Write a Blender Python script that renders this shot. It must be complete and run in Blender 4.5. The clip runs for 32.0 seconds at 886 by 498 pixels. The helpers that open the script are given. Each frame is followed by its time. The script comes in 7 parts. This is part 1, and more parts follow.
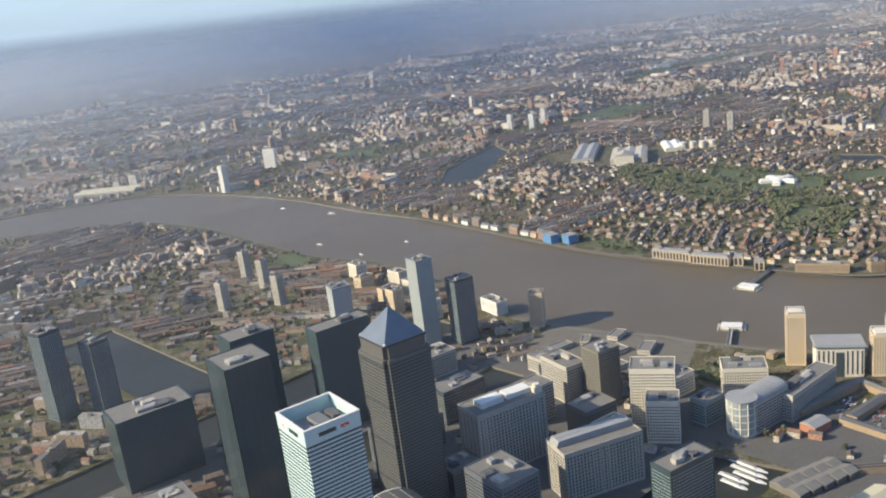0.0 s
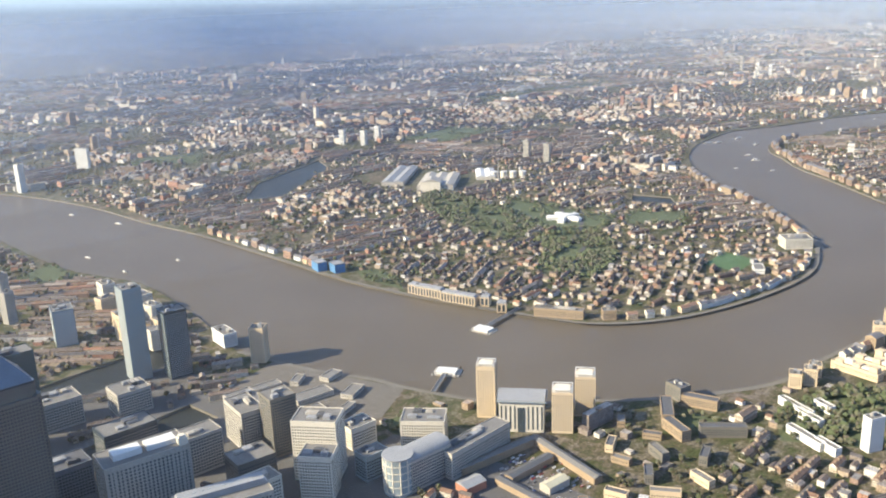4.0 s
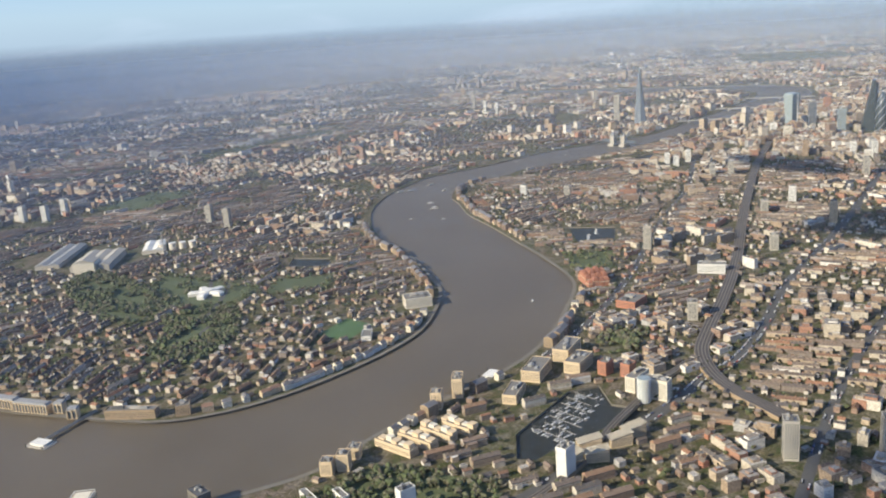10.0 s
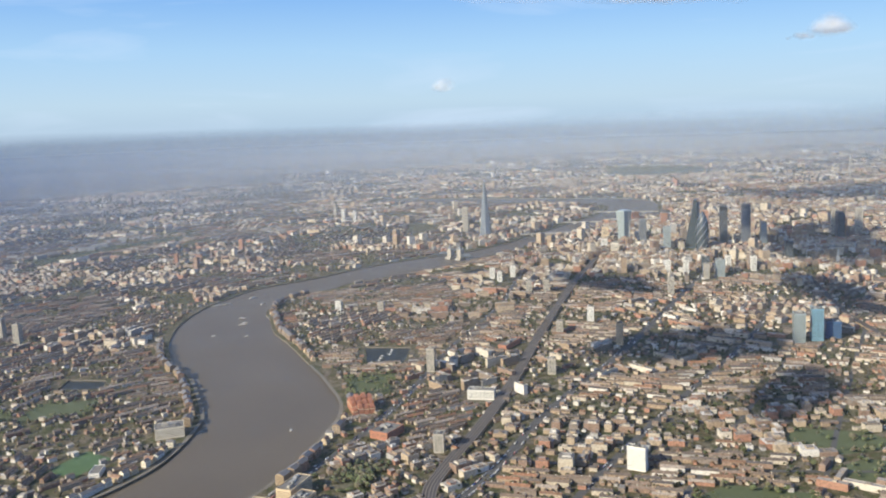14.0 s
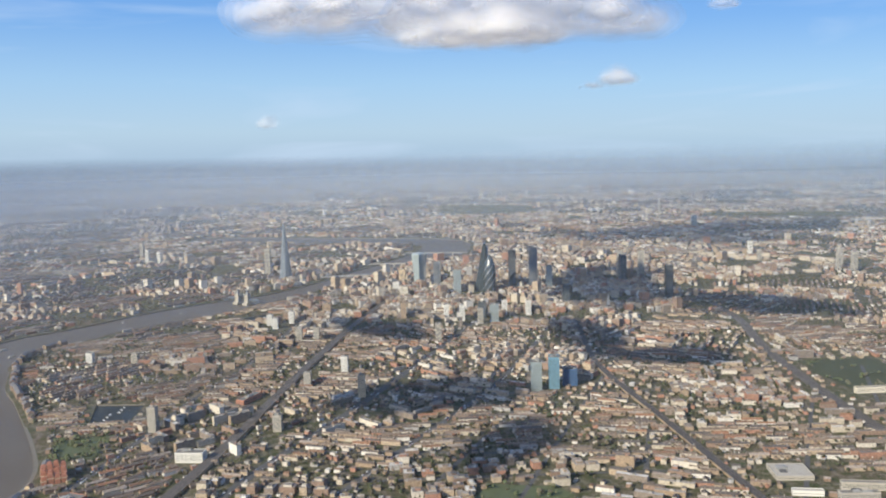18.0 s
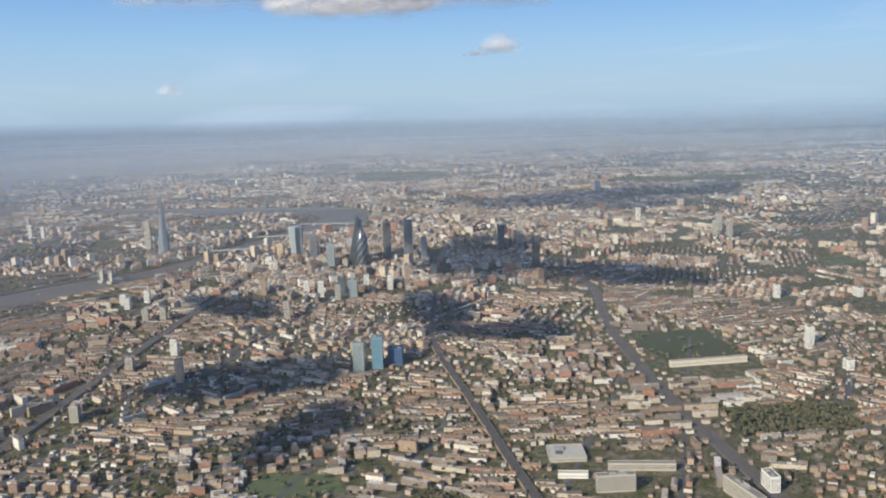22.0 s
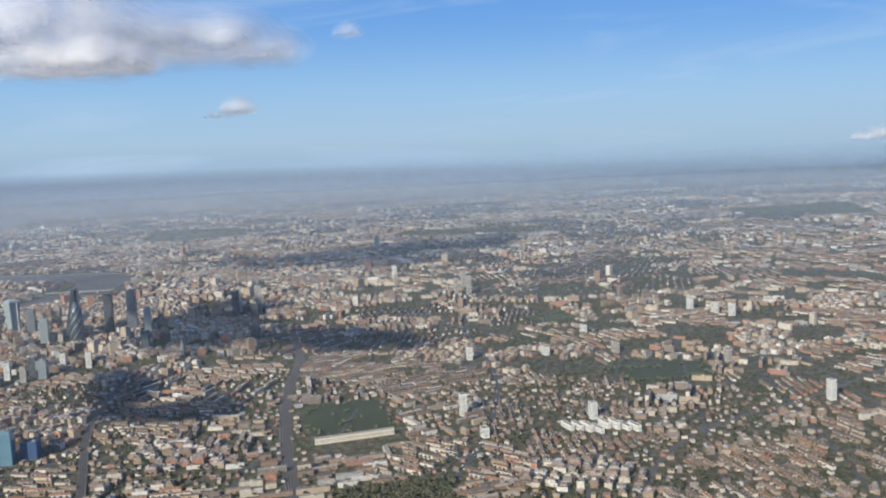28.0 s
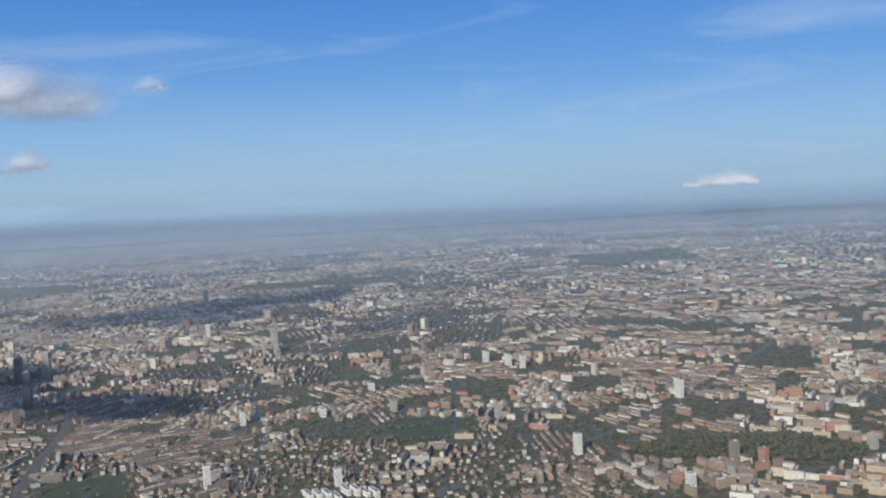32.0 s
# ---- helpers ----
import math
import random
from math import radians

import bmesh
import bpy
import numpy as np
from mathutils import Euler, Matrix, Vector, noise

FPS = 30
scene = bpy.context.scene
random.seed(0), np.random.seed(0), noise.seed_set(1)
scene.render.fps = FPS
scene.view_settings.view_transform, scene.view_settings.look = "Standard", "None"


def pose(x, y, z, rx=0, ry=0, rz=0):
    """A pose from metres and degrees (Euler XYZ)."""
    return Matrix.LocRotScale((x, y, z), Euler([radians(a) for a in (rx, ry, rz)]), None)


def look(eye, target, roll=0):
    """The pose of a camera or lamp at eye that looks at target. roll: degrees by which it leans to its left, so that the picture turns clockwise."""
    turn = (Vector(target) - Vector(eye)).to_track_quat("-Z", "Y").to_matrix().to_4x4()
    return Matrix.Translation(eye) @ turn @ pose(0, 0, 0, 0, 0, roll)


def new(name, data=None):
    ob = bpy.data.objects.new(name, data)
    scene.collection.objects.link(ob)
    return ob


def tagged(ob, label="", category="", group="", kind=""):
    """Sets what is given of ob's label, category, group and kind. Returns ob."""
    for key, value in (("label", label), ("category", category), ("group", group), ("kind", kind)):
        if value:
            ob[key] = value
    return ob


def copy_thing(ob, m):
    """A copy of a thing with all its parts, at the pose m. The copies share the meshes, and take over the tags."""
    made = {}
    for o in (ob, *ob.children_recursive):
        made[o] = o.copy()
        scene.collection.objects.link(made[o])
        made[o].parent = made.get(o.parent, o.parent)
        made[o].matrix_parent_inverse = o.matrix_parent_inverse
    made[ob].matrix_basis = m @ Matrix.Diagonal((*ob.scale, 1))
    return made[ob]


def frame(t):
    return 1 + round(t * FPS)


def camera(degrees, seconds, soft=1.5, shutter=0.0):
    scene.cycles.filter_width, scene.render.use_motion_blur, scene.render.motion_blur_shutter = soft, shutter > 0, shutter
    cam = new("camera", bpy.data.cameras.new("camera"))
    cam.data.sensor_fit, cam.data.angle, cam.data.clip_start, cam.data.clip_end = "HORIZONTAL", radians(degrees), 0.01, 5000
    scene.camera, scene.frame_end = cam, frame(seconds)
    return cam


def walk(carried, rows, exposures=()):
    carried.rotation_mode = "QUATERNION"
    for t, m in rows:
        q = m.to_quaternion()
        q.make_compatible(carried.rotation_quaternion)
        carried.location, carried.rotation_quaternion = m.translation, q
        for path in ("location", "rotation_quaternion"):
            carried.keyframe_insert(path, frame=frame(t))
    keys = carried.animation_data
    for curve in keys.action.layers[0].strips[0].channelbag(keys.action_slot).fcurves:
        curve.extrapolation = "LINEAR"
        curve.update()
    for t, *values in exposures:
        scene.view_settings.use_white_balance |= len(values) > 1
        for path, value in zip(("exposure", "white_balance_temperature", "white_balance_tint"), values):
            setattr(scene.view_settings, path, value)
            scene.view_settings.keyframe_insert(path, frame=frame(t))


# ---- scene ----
PATH = [
    (0, (139.80, 181.65, 139.57), (75.66, 109.93, 112.32), -7.17),
    (0.5, (132.03, 186.29, 139.36), (67.55, 117.40, 106.26), -6.72),
    (1, (124.41, 191.08, 139.35), (58.13, 123.86, 106.38), -5.14),
    (1.5, (116.95, 196.01, 139.53), (48.55, 129.89, 108.71), -3.66),
    (2, (109.61, 201.09, 139.87), (40.49, 135.09, 110.42), -3.14),
    (2.5, (102.40, 206.32, 140.35), (32.96, 140.59, 111.06), -2.90),
    (3, (95.31, 211.70, 140.94), (24.78, 146.85, 112.29), -2.44),
    (3.5, (88.31, 217.24, 141.63), (16.95, 153.04, 113.58), -2.41),
    (5.5, (61.25, 241.02, 145.06), (-15.58, 182.35, 119.47), -1.14),
    (6, (54.68, 247.37, 146.02), (-23.63, 190.43, 121.01), -1.19),
    (6.5, (48.19, 253.89, 147.00), (-31.49, 198.40, 123.10), -1.41),
    (7, (41.77, 260.57, 147.98), (-39.32, 206.59, 125.41), -1.52),
    (7.5, (35.41, 267.43, 148.97), (-47.20, 215.20, 127.81), -1.53),
    (8, (29.13, 274.44, 149.96), (-54.13, 222.72, 130.14), -2.13),
    (8.5, (22.91, 281.63, 150.93), (-60.54, 230.45, 130.53), -3.25),
    (9, (16.76, 288.98, 151.89), (-67.37, 239.63, 129.82), -4.08),
    (9.5, (10.68, 296.50, 152.84), (-73.89, 248.70, 129.11), -4.27),
    (10, (4.67, 304.18, 153.76), (-80.12, 257.33, 128.95), -4.50),
    (10.5, (-1.27, 312.03, 154.67), (-86.42, 265.89, 129.78), -4.64),
    (11, (-7.13, 320.04, 155.55), (-92.74, 274.89, 130.40), -4.22),
    (11.5, (-12.91, 328.21, 156.41), (-98.94, 284.06, 130.93), -3.46),
    (12, (-18.61, 336.54, 157.25), (-105.88, 294.29, 132.79), -2.71),
    (12.5, (-24.22, 345.03, 158.06), (-112.29, 303.76, 134.80), -2.85),
    (13, (-29.75, 353.67, 158.86), (-117.27, 310.94, 136.20), -3.33),
    (13.5, (-35.18, 362.47, 159.64), (-123.59, 320.45, 139.24), -2.35),
    (14, (-40.51, 371.41, 160.41), (-132.01, 333.77, 145.94), -2.73),
    (14.5, (-45.73, 380.51, 161.16), (-139.42, 347.42, 149.84), -2.76),
    (16.5, (-65.50, 418.33, 164.11), (-160.73, 390.00, 152.77), -0.81),
    (17, (-70.13, 428.13, 164.85), (-165.89, 401.25, 154.45), -1.48),
    (17.5, (-74.63, 438.05, 165.60), (-170.91, 413.63, 154.06), -1.81),
    (18, (-78.98, 448.11, 166.35), (-175.61, 424.92, 155.12), -1.72),
    (18.5, (-83.20, 458.29, 167.12), (-179.93, 435.28, 156.50), -2.03),
    (19, (-87.26, 468.58, 167.91), (-183.73, 446.59, 153.43), -1.84),
    (19.5, (-91.17, 479.00, 168.72), (-187.06, 459.93, 147.70), -1.35),
    (20, (-94.93, 489.52, 169.54), (-190.76, 473.71, 145.77), -2.31),
    (20.5, (-98.52, 500.16, 170.39), (-194.45, 485.26, 146.41), -2.40),
    (21, (-101.95, 510.90, 171.27), (-198.04, 494.50, 148.96), -2.48),
    (21.5, (-105.21, 521.74, 172.17), (-201.91, 504.12, 153.77), -2.46),
    (22, (-108.30, 532.67, 173.10), (-205.47, 514.89, 157.54), -2.23),
    (22.5, (-111.21, 543.70, 174.05), (-208.67, 525.43, 161.03), -1.83),
    (23, (-113.96, 554.82, 175.03), (-211.65, 536.33, 164.39), -1.29),
    (23.5, (-116.52, 566.01, 176.03), (-214.63, 549.65, 165.67), -1.31),
    (24, (-118.91, 577.29, 177.05), (-217.27, 562.75, 166.41), -1.45),
    (24.5, (-121.12, 588.64, 178.08), (-219.67, 575.41, 167.51), -1.31),
    (26.5, (-128.22, 634.71, 182.29), (-227.49, 626.94, 173.14), -0.44),
    (27, (-129.57, 646.37, 183.32), (-229.00, 640.97, 174.21), -0.62),
    (27.5, (-130.76, 658.08, 184.32), (-230.22, 655.31, 174.38), -1.83),
    (28, (-131.79, 669.83, 185.29), (-231.17, 668.77, 174.26), -2.83),
    (28.5, (-132.67, 681.62, 186.20), (-232.07, 681.90, 175.28), -2.56),
    (29, (-133.41, 693.44, 187.05), (-232.85, 694.96, 176.58), -2.23),
    (29.5, (-134.01, 705.30, 187.82), (-233.47, 708.49, 177.90), -2.34),
    (30, (-134.49, 717.18, 188.49), (-233.93, 722.36, 179.33), -2.32),
    (30.5, (-134.86, 729.09, 189.05), (-234.24, 736.36, 180.73), -2.06),
    (31, (-135.12, 741.01, 189.46), (-234.43, 750.33, 182.33), -1.93),
    (31.5, (-135.29, 752.94, 189.72), (-234.47, 763.79, 182.93), -2.43),
    (32, (-135.39, 764.89, 189.79), (-234.40, 777.34, 183.34), -3.28),
]
FOV = 52.99
# The model is built at a quarter of true size, so that the whole city out to twenty kilometres lies within
# the camera's reach and the aircraft's pace keeps within its limit. All sizes and places below are true metres:
# x to the east, y to the north, from the foot of the tallest pyramid-topped tower. K turns them into model metres.
K = 0.25

cam = camera(FOV, 32.0, soft=2.05)
# the air is built as many thin veils one behind another
scene.cycles.transparent_max_bounces = 40
# stops, kelvin and tint by which the clip's own camera sets its picture on the way
EXPOSURES = [(0.0, 0.78, 6000, 10), (1.0, 1.33, 6000, 10), (3.0, 1.38, 6020, 10), (6.0, 0.86, 5980, 10), (10.0, 0.72, 5960, 10), (12.0, 0.82, 5960, 10), (14.0, 0.73, 5930, 10), (18.0, 0.60, 5820, 10), (20.0, 0.55, 5900, 10), (22.0, 0.49, 5800, 10), (24.0, 0.42, 5700, 10), (28.0, 0.37, 5530, 10), (30.0, 0.34, 5450, 10), (32.0, 0.19, 5380, 10)]
walk(cam, [(t, look(eye, target, roll)) for t, eye, target, roll in PATH], EXPOSURES)

# ---- light: a clear late-winter morning, sun in the south-east ----
SUN_AZ, SUN_EL = 123.0, 28.0
world = bpy.data.worlds.new("sky")
scene.world = world
world.use_nodes = True
wn, wl = world.node_tree.nodes, world.node_tree.links
wn.clear()
sky = wn.new("ShaderNodeTexSky")
sky.sky_type, sky.sun_disc = "NISHITA", False
sky.sun_elevation, sky.sun_rotation = radians(SUN_EL), radians(SUN_AZ)
sky.air_density, sky.dust_density, sky.ozone_density = 1.0, 1.2, 2.5
w_dir = wn.new("ShaderNodeTexCoord")
w_sep = wn.new("ShaderNodeSeparateXYZ")
wl.new(w_dir.outputs["Generated"], w_sep.inputs[0])
# height above the horizon line, tilted towards the north to fit the camera's view
w_lean = wn.new("ShaderNodeMath")
w_lean.operation, w_lean.inputs[1].default_value = "MULTIPLY_ADD", 0.027
wl.new(w_sep.outputs["Y"], w_lean.inputs[0])
wl.new(w_sep.outputs["Z"], w_lean.inputs[2])
w_up = wn.new("ShaderNodeMath")
w_up.inputs[1].default_value = 0.0185
wl.new(w_lean.outputs[0], w_up.inputs[0])
# clear blue deepening upwards from milky air over the horizon, as a thin spring haze gives
w_hgt = wn.new("ShaderNodeValToRGB")
SKY_STOPS = ((0.0, (0.44, 0.55, 0.64)), (0.03, (0.47, 0.60, 0.68)), (0.085, (0.36, 0.54, 0.71)), (0.15, (0.19, 0.38, 0.68)), (0.23, (0.10, 0.27, 0.62)), (0.34, (0.06, 0.19, 0.52)))
while len(w_hgt.color_ramp.elements) < len(SKY_STOPS):
    w_hgt.color_ramp.elements.new(0.5)
for _el, (_p, _c) in zip(w_hgt.color_ramp.elements, SKY_STOPS):
    _el.position, _el.color = _p, (*_c, 1)
wl.new(w_up.outputs[0], w_hgt.inputs["Fac"])
w_gain = wn.new("ShaderNodeVectorMath")
w_gain.operation = "SCALE"
w_gain.inputs["Scale"].default_value = 7.0
wl.new(w_hgt.outputs[0], w_gain.inputs[0])
w_low = wn.new("ShaderNodeMapRange")
w_low.inputs["From Min"].default_value, w_low.inputs["From Max"].default_value = 0.30, 0.6
w_low.inputs["To Min"].default_value, w_low.inputs["To Max"].default_value = 0.9, 0.0
wl.new(w_sep.outputs["Z"], w_low.inputs["Value"])
w_mix2 = wn.new("ShaderNodeMix")
w_mix2.data_type = "RGBA"
wl.new(w_low.outputs[0], w_mix2.inputs["Factor"])
w_high = wn.new("ShaderNodeVectorMath")
w_high.operation = "SCALE"
w_high.inputs["Scale"].default_value = 1.4
wl.new(sky.outputs[0], w_high.inputs[0])
wl.new(w_high.outputs[0], w_mix2.inputs["A"])
wl.new(w_gain.outputs[0], w_mix2.inputs["B"])
# thin cirrus, stretched along one way
w_map = wn.new("ShaderNodeMapping")
w_map.inputs["Rotation"].default_value = (radians(6), radians(4), radians(20))
w_map.inputs["Scale"].default_value = (2.2, 2.2, 15)
wl.new(w_dir.outputs["Generated"], w_map.inputs[0])
w_noise = wn.new("ShaderNodeTexNoise")
w_noise.inputs["Scale"].default_value, w_noise.inputs["Detail"].default_value = 1.5, 7
w_noise.inputs["Distortion"].default_value = 0.7
wl.new(w_map.outputs[0], w_noise.inputs["Vector"])
w_cir = wn.new("ShaderNodeMapRange")
w_cir.inputs["From Min"].default_value, w_cir.inputs["From Max"].default_value = 0.5, 0.8
w_cir.inputs["To Max"].default_value = 0.6
wl.new(w_noise.outputs["Fac"], w_cir.inputs["Value"])
w_mix = wn.new("ShaderNodeMix")
w_mix.data_type = "RGBA"
wl.new(w_cir.outputs[0], w_mix.inputs["Factor"])
wl.new(w_mix2.outputs["Result"], w_mix.inputs["A"])
w_mix.inputs["B"].default_value = (4.4, 5.0, 5.6, 1)
# bluish grey ground haze just under the horizon
w_gnd = wn.new("ShaderNodeMapRange")
w_gnd.inputs["From Min"].default_value, w_gnd.inputs["From Max"].default_value = 0.004, -0.010
wl.new(w_up.outputs[0], w_gnd.inputs["Value"])
w_mix3 = wn.new("ShaderNodeMix")
w_mix3.data_type = "RGBA"
wl.new(w_gnd.outputs[0], w_mix3.inputs["Factor"])
wl.new(w_mix.outputs["Result"], w_mix3.inputs["A"])
w_mix3.inputs["B"].default_value = (1.9, 2.3, 2.75, 1)
w_bg = wn.new("ShaderNodeBackground")
w_bg.inputs["Strength"].default_value = 0.1
w_out = wn.new("ShaderNodeOutputWorld")
wl.new(w_mix3.outputs["Result"], w_bg.inputs["Color"])
wl.new(w_bg.outputs[0], w_out.inputs["Surface"])

sun = new("sun", bpy.data.lights.new("sun", "SUN"))
sun.data.energy, sun.data.angle, sun.data.color = 4.5, radians(0.53), (1.0, 0.85, 0.58)
_a, _e = radians(SUN_AZ), radians(SUN_EL)
SUN_DIR = Vector((math.sin(_a) * math.cos(_e), math.cos(_a) * math.cos(_e), math.sin(_e)))
sun.matrix_world = look(SUN_DIR * 100, (0, 0, 0))


# ---- materials ----
def material(name, rough=0.8, metal=0.0, spec=0.3):
    m = bpy.data.materials.new(name)
    m.use_nodes = True
    n, l = m.node_tree.nodes, m.node_tree.links
    b = n["Principled BSDF"]
    b.inputs["Roughness"].default_value, b.inputs["Metallic"].default_value = rough, metal
    b.inputs["Specular IOR Level"].default_value = spec
    return m, n, l, b


def noise_node(n, l, scale, detail=4.0, rough=0.6):
    """Noise in model metres of the object's own space."""
    co = n.new("ShaderNodeTexCoord")
    t = n.new("ShaderNodeTexNoise")
    t.inputs["Scale"].default_value, t.inputs["Detail"].default_value, t.inputs["Roughness"].default_value = scale, detail, rough
    l.new(co.outputs["Object"], t.inputs["Vector"])
    return t


def ramp_node(n, l, src, stops, constant=False):
    r = n.new("ShaderNodeValToRGB")
    r.color_ramp.interpolation = "CONSTANT" if constant else "LINEAR"
    while len(r.color_ramp.elements) < len(stops):
        r.color_ramp.elements.new(0.5)
    for e, (p, c) in zip(r.color_ramp.elements, stops):
        e.position, e.color = p, (*c, 1)
    l.new(src, r.inputs["Fac"])
    return r


def mixed(n, l, fac, a, b, mode="MIX"):
    """Mix of colours; fac, a and b are sockets or values."""
    m = n.new("ShaderNodeMix")
    m.data_type, m.blend_type = "RGBA", mode
    for name, v in (("Factor", fac), ("A", a), ("B", b)):
        if isinstance(v, bpy.types.NodeSocket):
            l.new(v, m.inputs[name])
        else:
            m.inputs[name].default_value = v if name == "Factor" else (*v, 1)
    return m.outputs["Result"]


def plain(name, colour, rough=0.8, metal=0.0, scale=0.6, amount=0.25, spec=0.3, bump=0.0):
    """One colour with grain and stains at two scales."""
    m, n, l, b = material(name, rough, metal, spec)
    fine, wide = noise_node(n, l, scale * 5, 3), noise_node(n, l, scale * 0.4, 4)
    c1 = mixed(n, l, wide.outputs["Fac"], tuple(v * (1 - amount) for v in colour), tuple(min(1, v * (1 + amount)) for v in colour))
    c2 = mixed(n, l, 0.35, c1, ramp_node(n, l, fine.outputs["Fac"], [(0.3, tuple(v * 0.6 for v in colour)), (0.7, tuple(min(1, v * 1.25) for v in colour))]).outputs[0])
    l.new(c2, b.inputs["Base Color"])
    if bump:
        bp = n.new("ShaderNodeBump")
        bp.inputs["Strength"].default_value, bp.inputs["Distance"].default_value = bump, 0.1
        l.new(fine.outputs["Fac"], bp.inputs["Height"])
        l.new(bp.outputs[0], b.inputs["Normal"])
    return m


def by_island(name, stops, rough=0.85, scale=0.8, spec=0.2, by_object=False):
    """Each building of a joined quarter takes its own colour; stains over it."""
    m, n, l, b = material(name, rough, 0, spec)
    g = n.new("ShaderNodeObjectInfo" if by_object else "ShaderNodeNewGeometry")
    r = ramp_node(n, l, g.outputs["Random" if by_object else "Random Per Island"], stops, True)
    t = noise_node(n, l, scale, 5, 0.7)
    k = ramp_node(n, l, t.outputs["Fac"], [(0.3, (0.6, 0.6, 0.6)), (0.7, (1.0, 1.0, 1.0))])
    # fine dirt, patched slates and openings too small to tell apart
    f = noise_node(n, l, scale * 2.6, 2, 0.5)
    g2 = ramp_node(n, l, f.outputs["Fac"], [(0.36, (0.5, 0.5, 0.52)), (0.49, (1.05, 1.05, 1.04)), (0.66, (1.4, 1.37, 1.32))])
    l.new(mixed(n, l, 0.75, mixed(n, l, 0.8, r.outputs[0], k.outputs[0], "MULTIPLY"), g2.outputs[0], "MULTIPLY"), b.inputs["Base Color"])
    return m


WALL_STOPS = [(0.0, (0.33, 0.25, 0.175)), (0.16, (0.43, 0.345, 0.25)), (0.30, (0.27, 0.19, 0.145)), (0.44, (0.50, 0.44, 0.35)), (0.58, (0.24, 0.20, 0.17)),
              (0.70, (0.60, 0.55, 0.47)), (0.80, (0.36, 0.20, 0.14)), (0.90, (0.66, 0.63, 0.58)), (0.95, (0.38, 0.37, 0.36))]
ROOF_STOPS = [(0.0, (0.125, 0.115, 0.112)), (0.16, (0.165, 0.145, 0.13)), (0.34, (0.10, 0.10, 0.108)), (0.50, (0.20, 0.17, 0.15)), (0.62, (0.18, 0.125, 0.095)),
              (0.72, (0.14, 0.13, 0.125)), (0.84, (0.29, 0.275, 0.26)), (0.95, (0.25, 0.155, 0.11))]
FLAT_STOPS = [(0.0, (0.24, 0.23, 0.22)), (0.2, (0.33, 0.31, 0.29)), (0.42, (0.17, 0.165, 0.165)), (0.6, (0.42, 0.40, 0.37)), (0.76, (0.27, 0.24, 0.21)),
              (0.88, (0.60, 0.59, 0.57)), (0.95, (0.36, 0.30, 0.25))]


def greyer(stops, keep=0.8):
    """Colours drawn towards their own grey."""
    return [(p, tuple(keep * v + (1 - keep) * (0.3 * c[0] + 0.6 * c[1] + 0.1 * c[2]) for v in c)) for p, c in stops]


WALL_STOPS, ROOF_STOPS = greyer(WALL_STOPS, 0.95), [(p, (1.08 * r, 0.97 * g, 0.88 * b)) for p, (r, g, b) in ROOF_STOPS]
M_WALL = by_island("brick_and_render_walls", WALL_STOPS)
M_ROOF = by_island("slate_and_tile_roofs", ROOF_STOPS)
M_FLAT = by_island("felt_and_gravel_flat_roofs", [(p, (0.98 * r, 0.95 * g, 0.91 * b)) for p, (r, g, b) in FLAT_STOPS])
M_TREE = by_island("bare_and_early_leaf_crowns", [(0.0, (0.085, 0.078, 0.048)), (0.25, (0.115, 0.10, 0.062)), (0.45, (0.068, 0.074, 0.042)), (0.62, (0.09, 0.10, 0.05)), (0.8, (0.13, 0.11, 0.08)), (0.92, (0.06, 0.07, 0.04))], 0.95, 3)
M_TREE_G = by_island("evergreen_and_budding_crowns", [(0.0, (0.105, 0.125, 0.06)), (0.3, (0.135, 0.135, 0.08)), (0.5, (0.085, 0.10, 0.05)), (0.7, (0.145, 0.135, 0.09)), (0.85, (0.12, 0.105, 0.075))], 0.95, 3)
M_CONC = plain("pale_concrete", (0.38, 0.35, 0.30))
M_ROOFTOP = plain("gravelled_rooftop", (0.175, 0.165, 0.15), 0.9, scale=1.0, amount=0.4)
M_STONE = plain("cream_stone", (0.62, 0.56, 0.45))
M_WHITE = plain("white_painted_panel", (0.66, 0.64, 0.59), 0.6, amount=0.12)
M_GREY = plain("grey_roofing", (0.27, 0.27, 0.27))
M_DARKROOF = plain("dark_roofing", (0.10, 0.10, 0.105))
M_TEAL = plain("dark_teal_curtain_wall", (0.045, 0.07, 0.075), 0.25, amount=0.35, spec=0.7)
M_TOWER = plain("weathered_steel_cladding", (0.15, 0.145, 0.135), 0.45, 0.35, amount=0.25)
M_BRICK = plain("yellow_brick", (0.30, 0.225, 0.145))
M_REDBRICK = plain("red_brick", (0.36, 0.165, 0.105))
M_STEEL = plain("ribbed_steel_cladding", (0.25, 0.26, 0.28), 0.45, 0.6, amount=0.15)
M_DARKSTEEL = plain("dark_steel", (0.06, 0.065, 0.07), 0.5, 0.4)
M_GLASS = plain("dark_blue_green_glazing", (0.055, 0.068, 0.078), 0.2, 0.0, amount=0.3, spec=0.8)
M_GLASS_L = plain("pale_green_glazing", (0.25, 0.29, 0.30), 0.3, 0.0, amount=0.25, spec=0.5)
M_DEEPBLUE = plain("deep_blue_panels", (0.05, 0.10, 0.21), 0.5)
M_GLASS_B = plain("bright_blue_glazing", (0.15, 0.265, 0.35), 0.2, 0.0, amount=0.25, spec=0.6)
M_BLUE = plain("blue_sheeting", (0.09, 0.20, 0.36), 0.7)
M_ROAD = plain("asphalt", (0.085, 0.083, 0.082), 0.9, scale=1.2)
M_RAIL = plain("rail_ballast", (0.15, 0.13, 0.115), 0.95, scale=2.0)
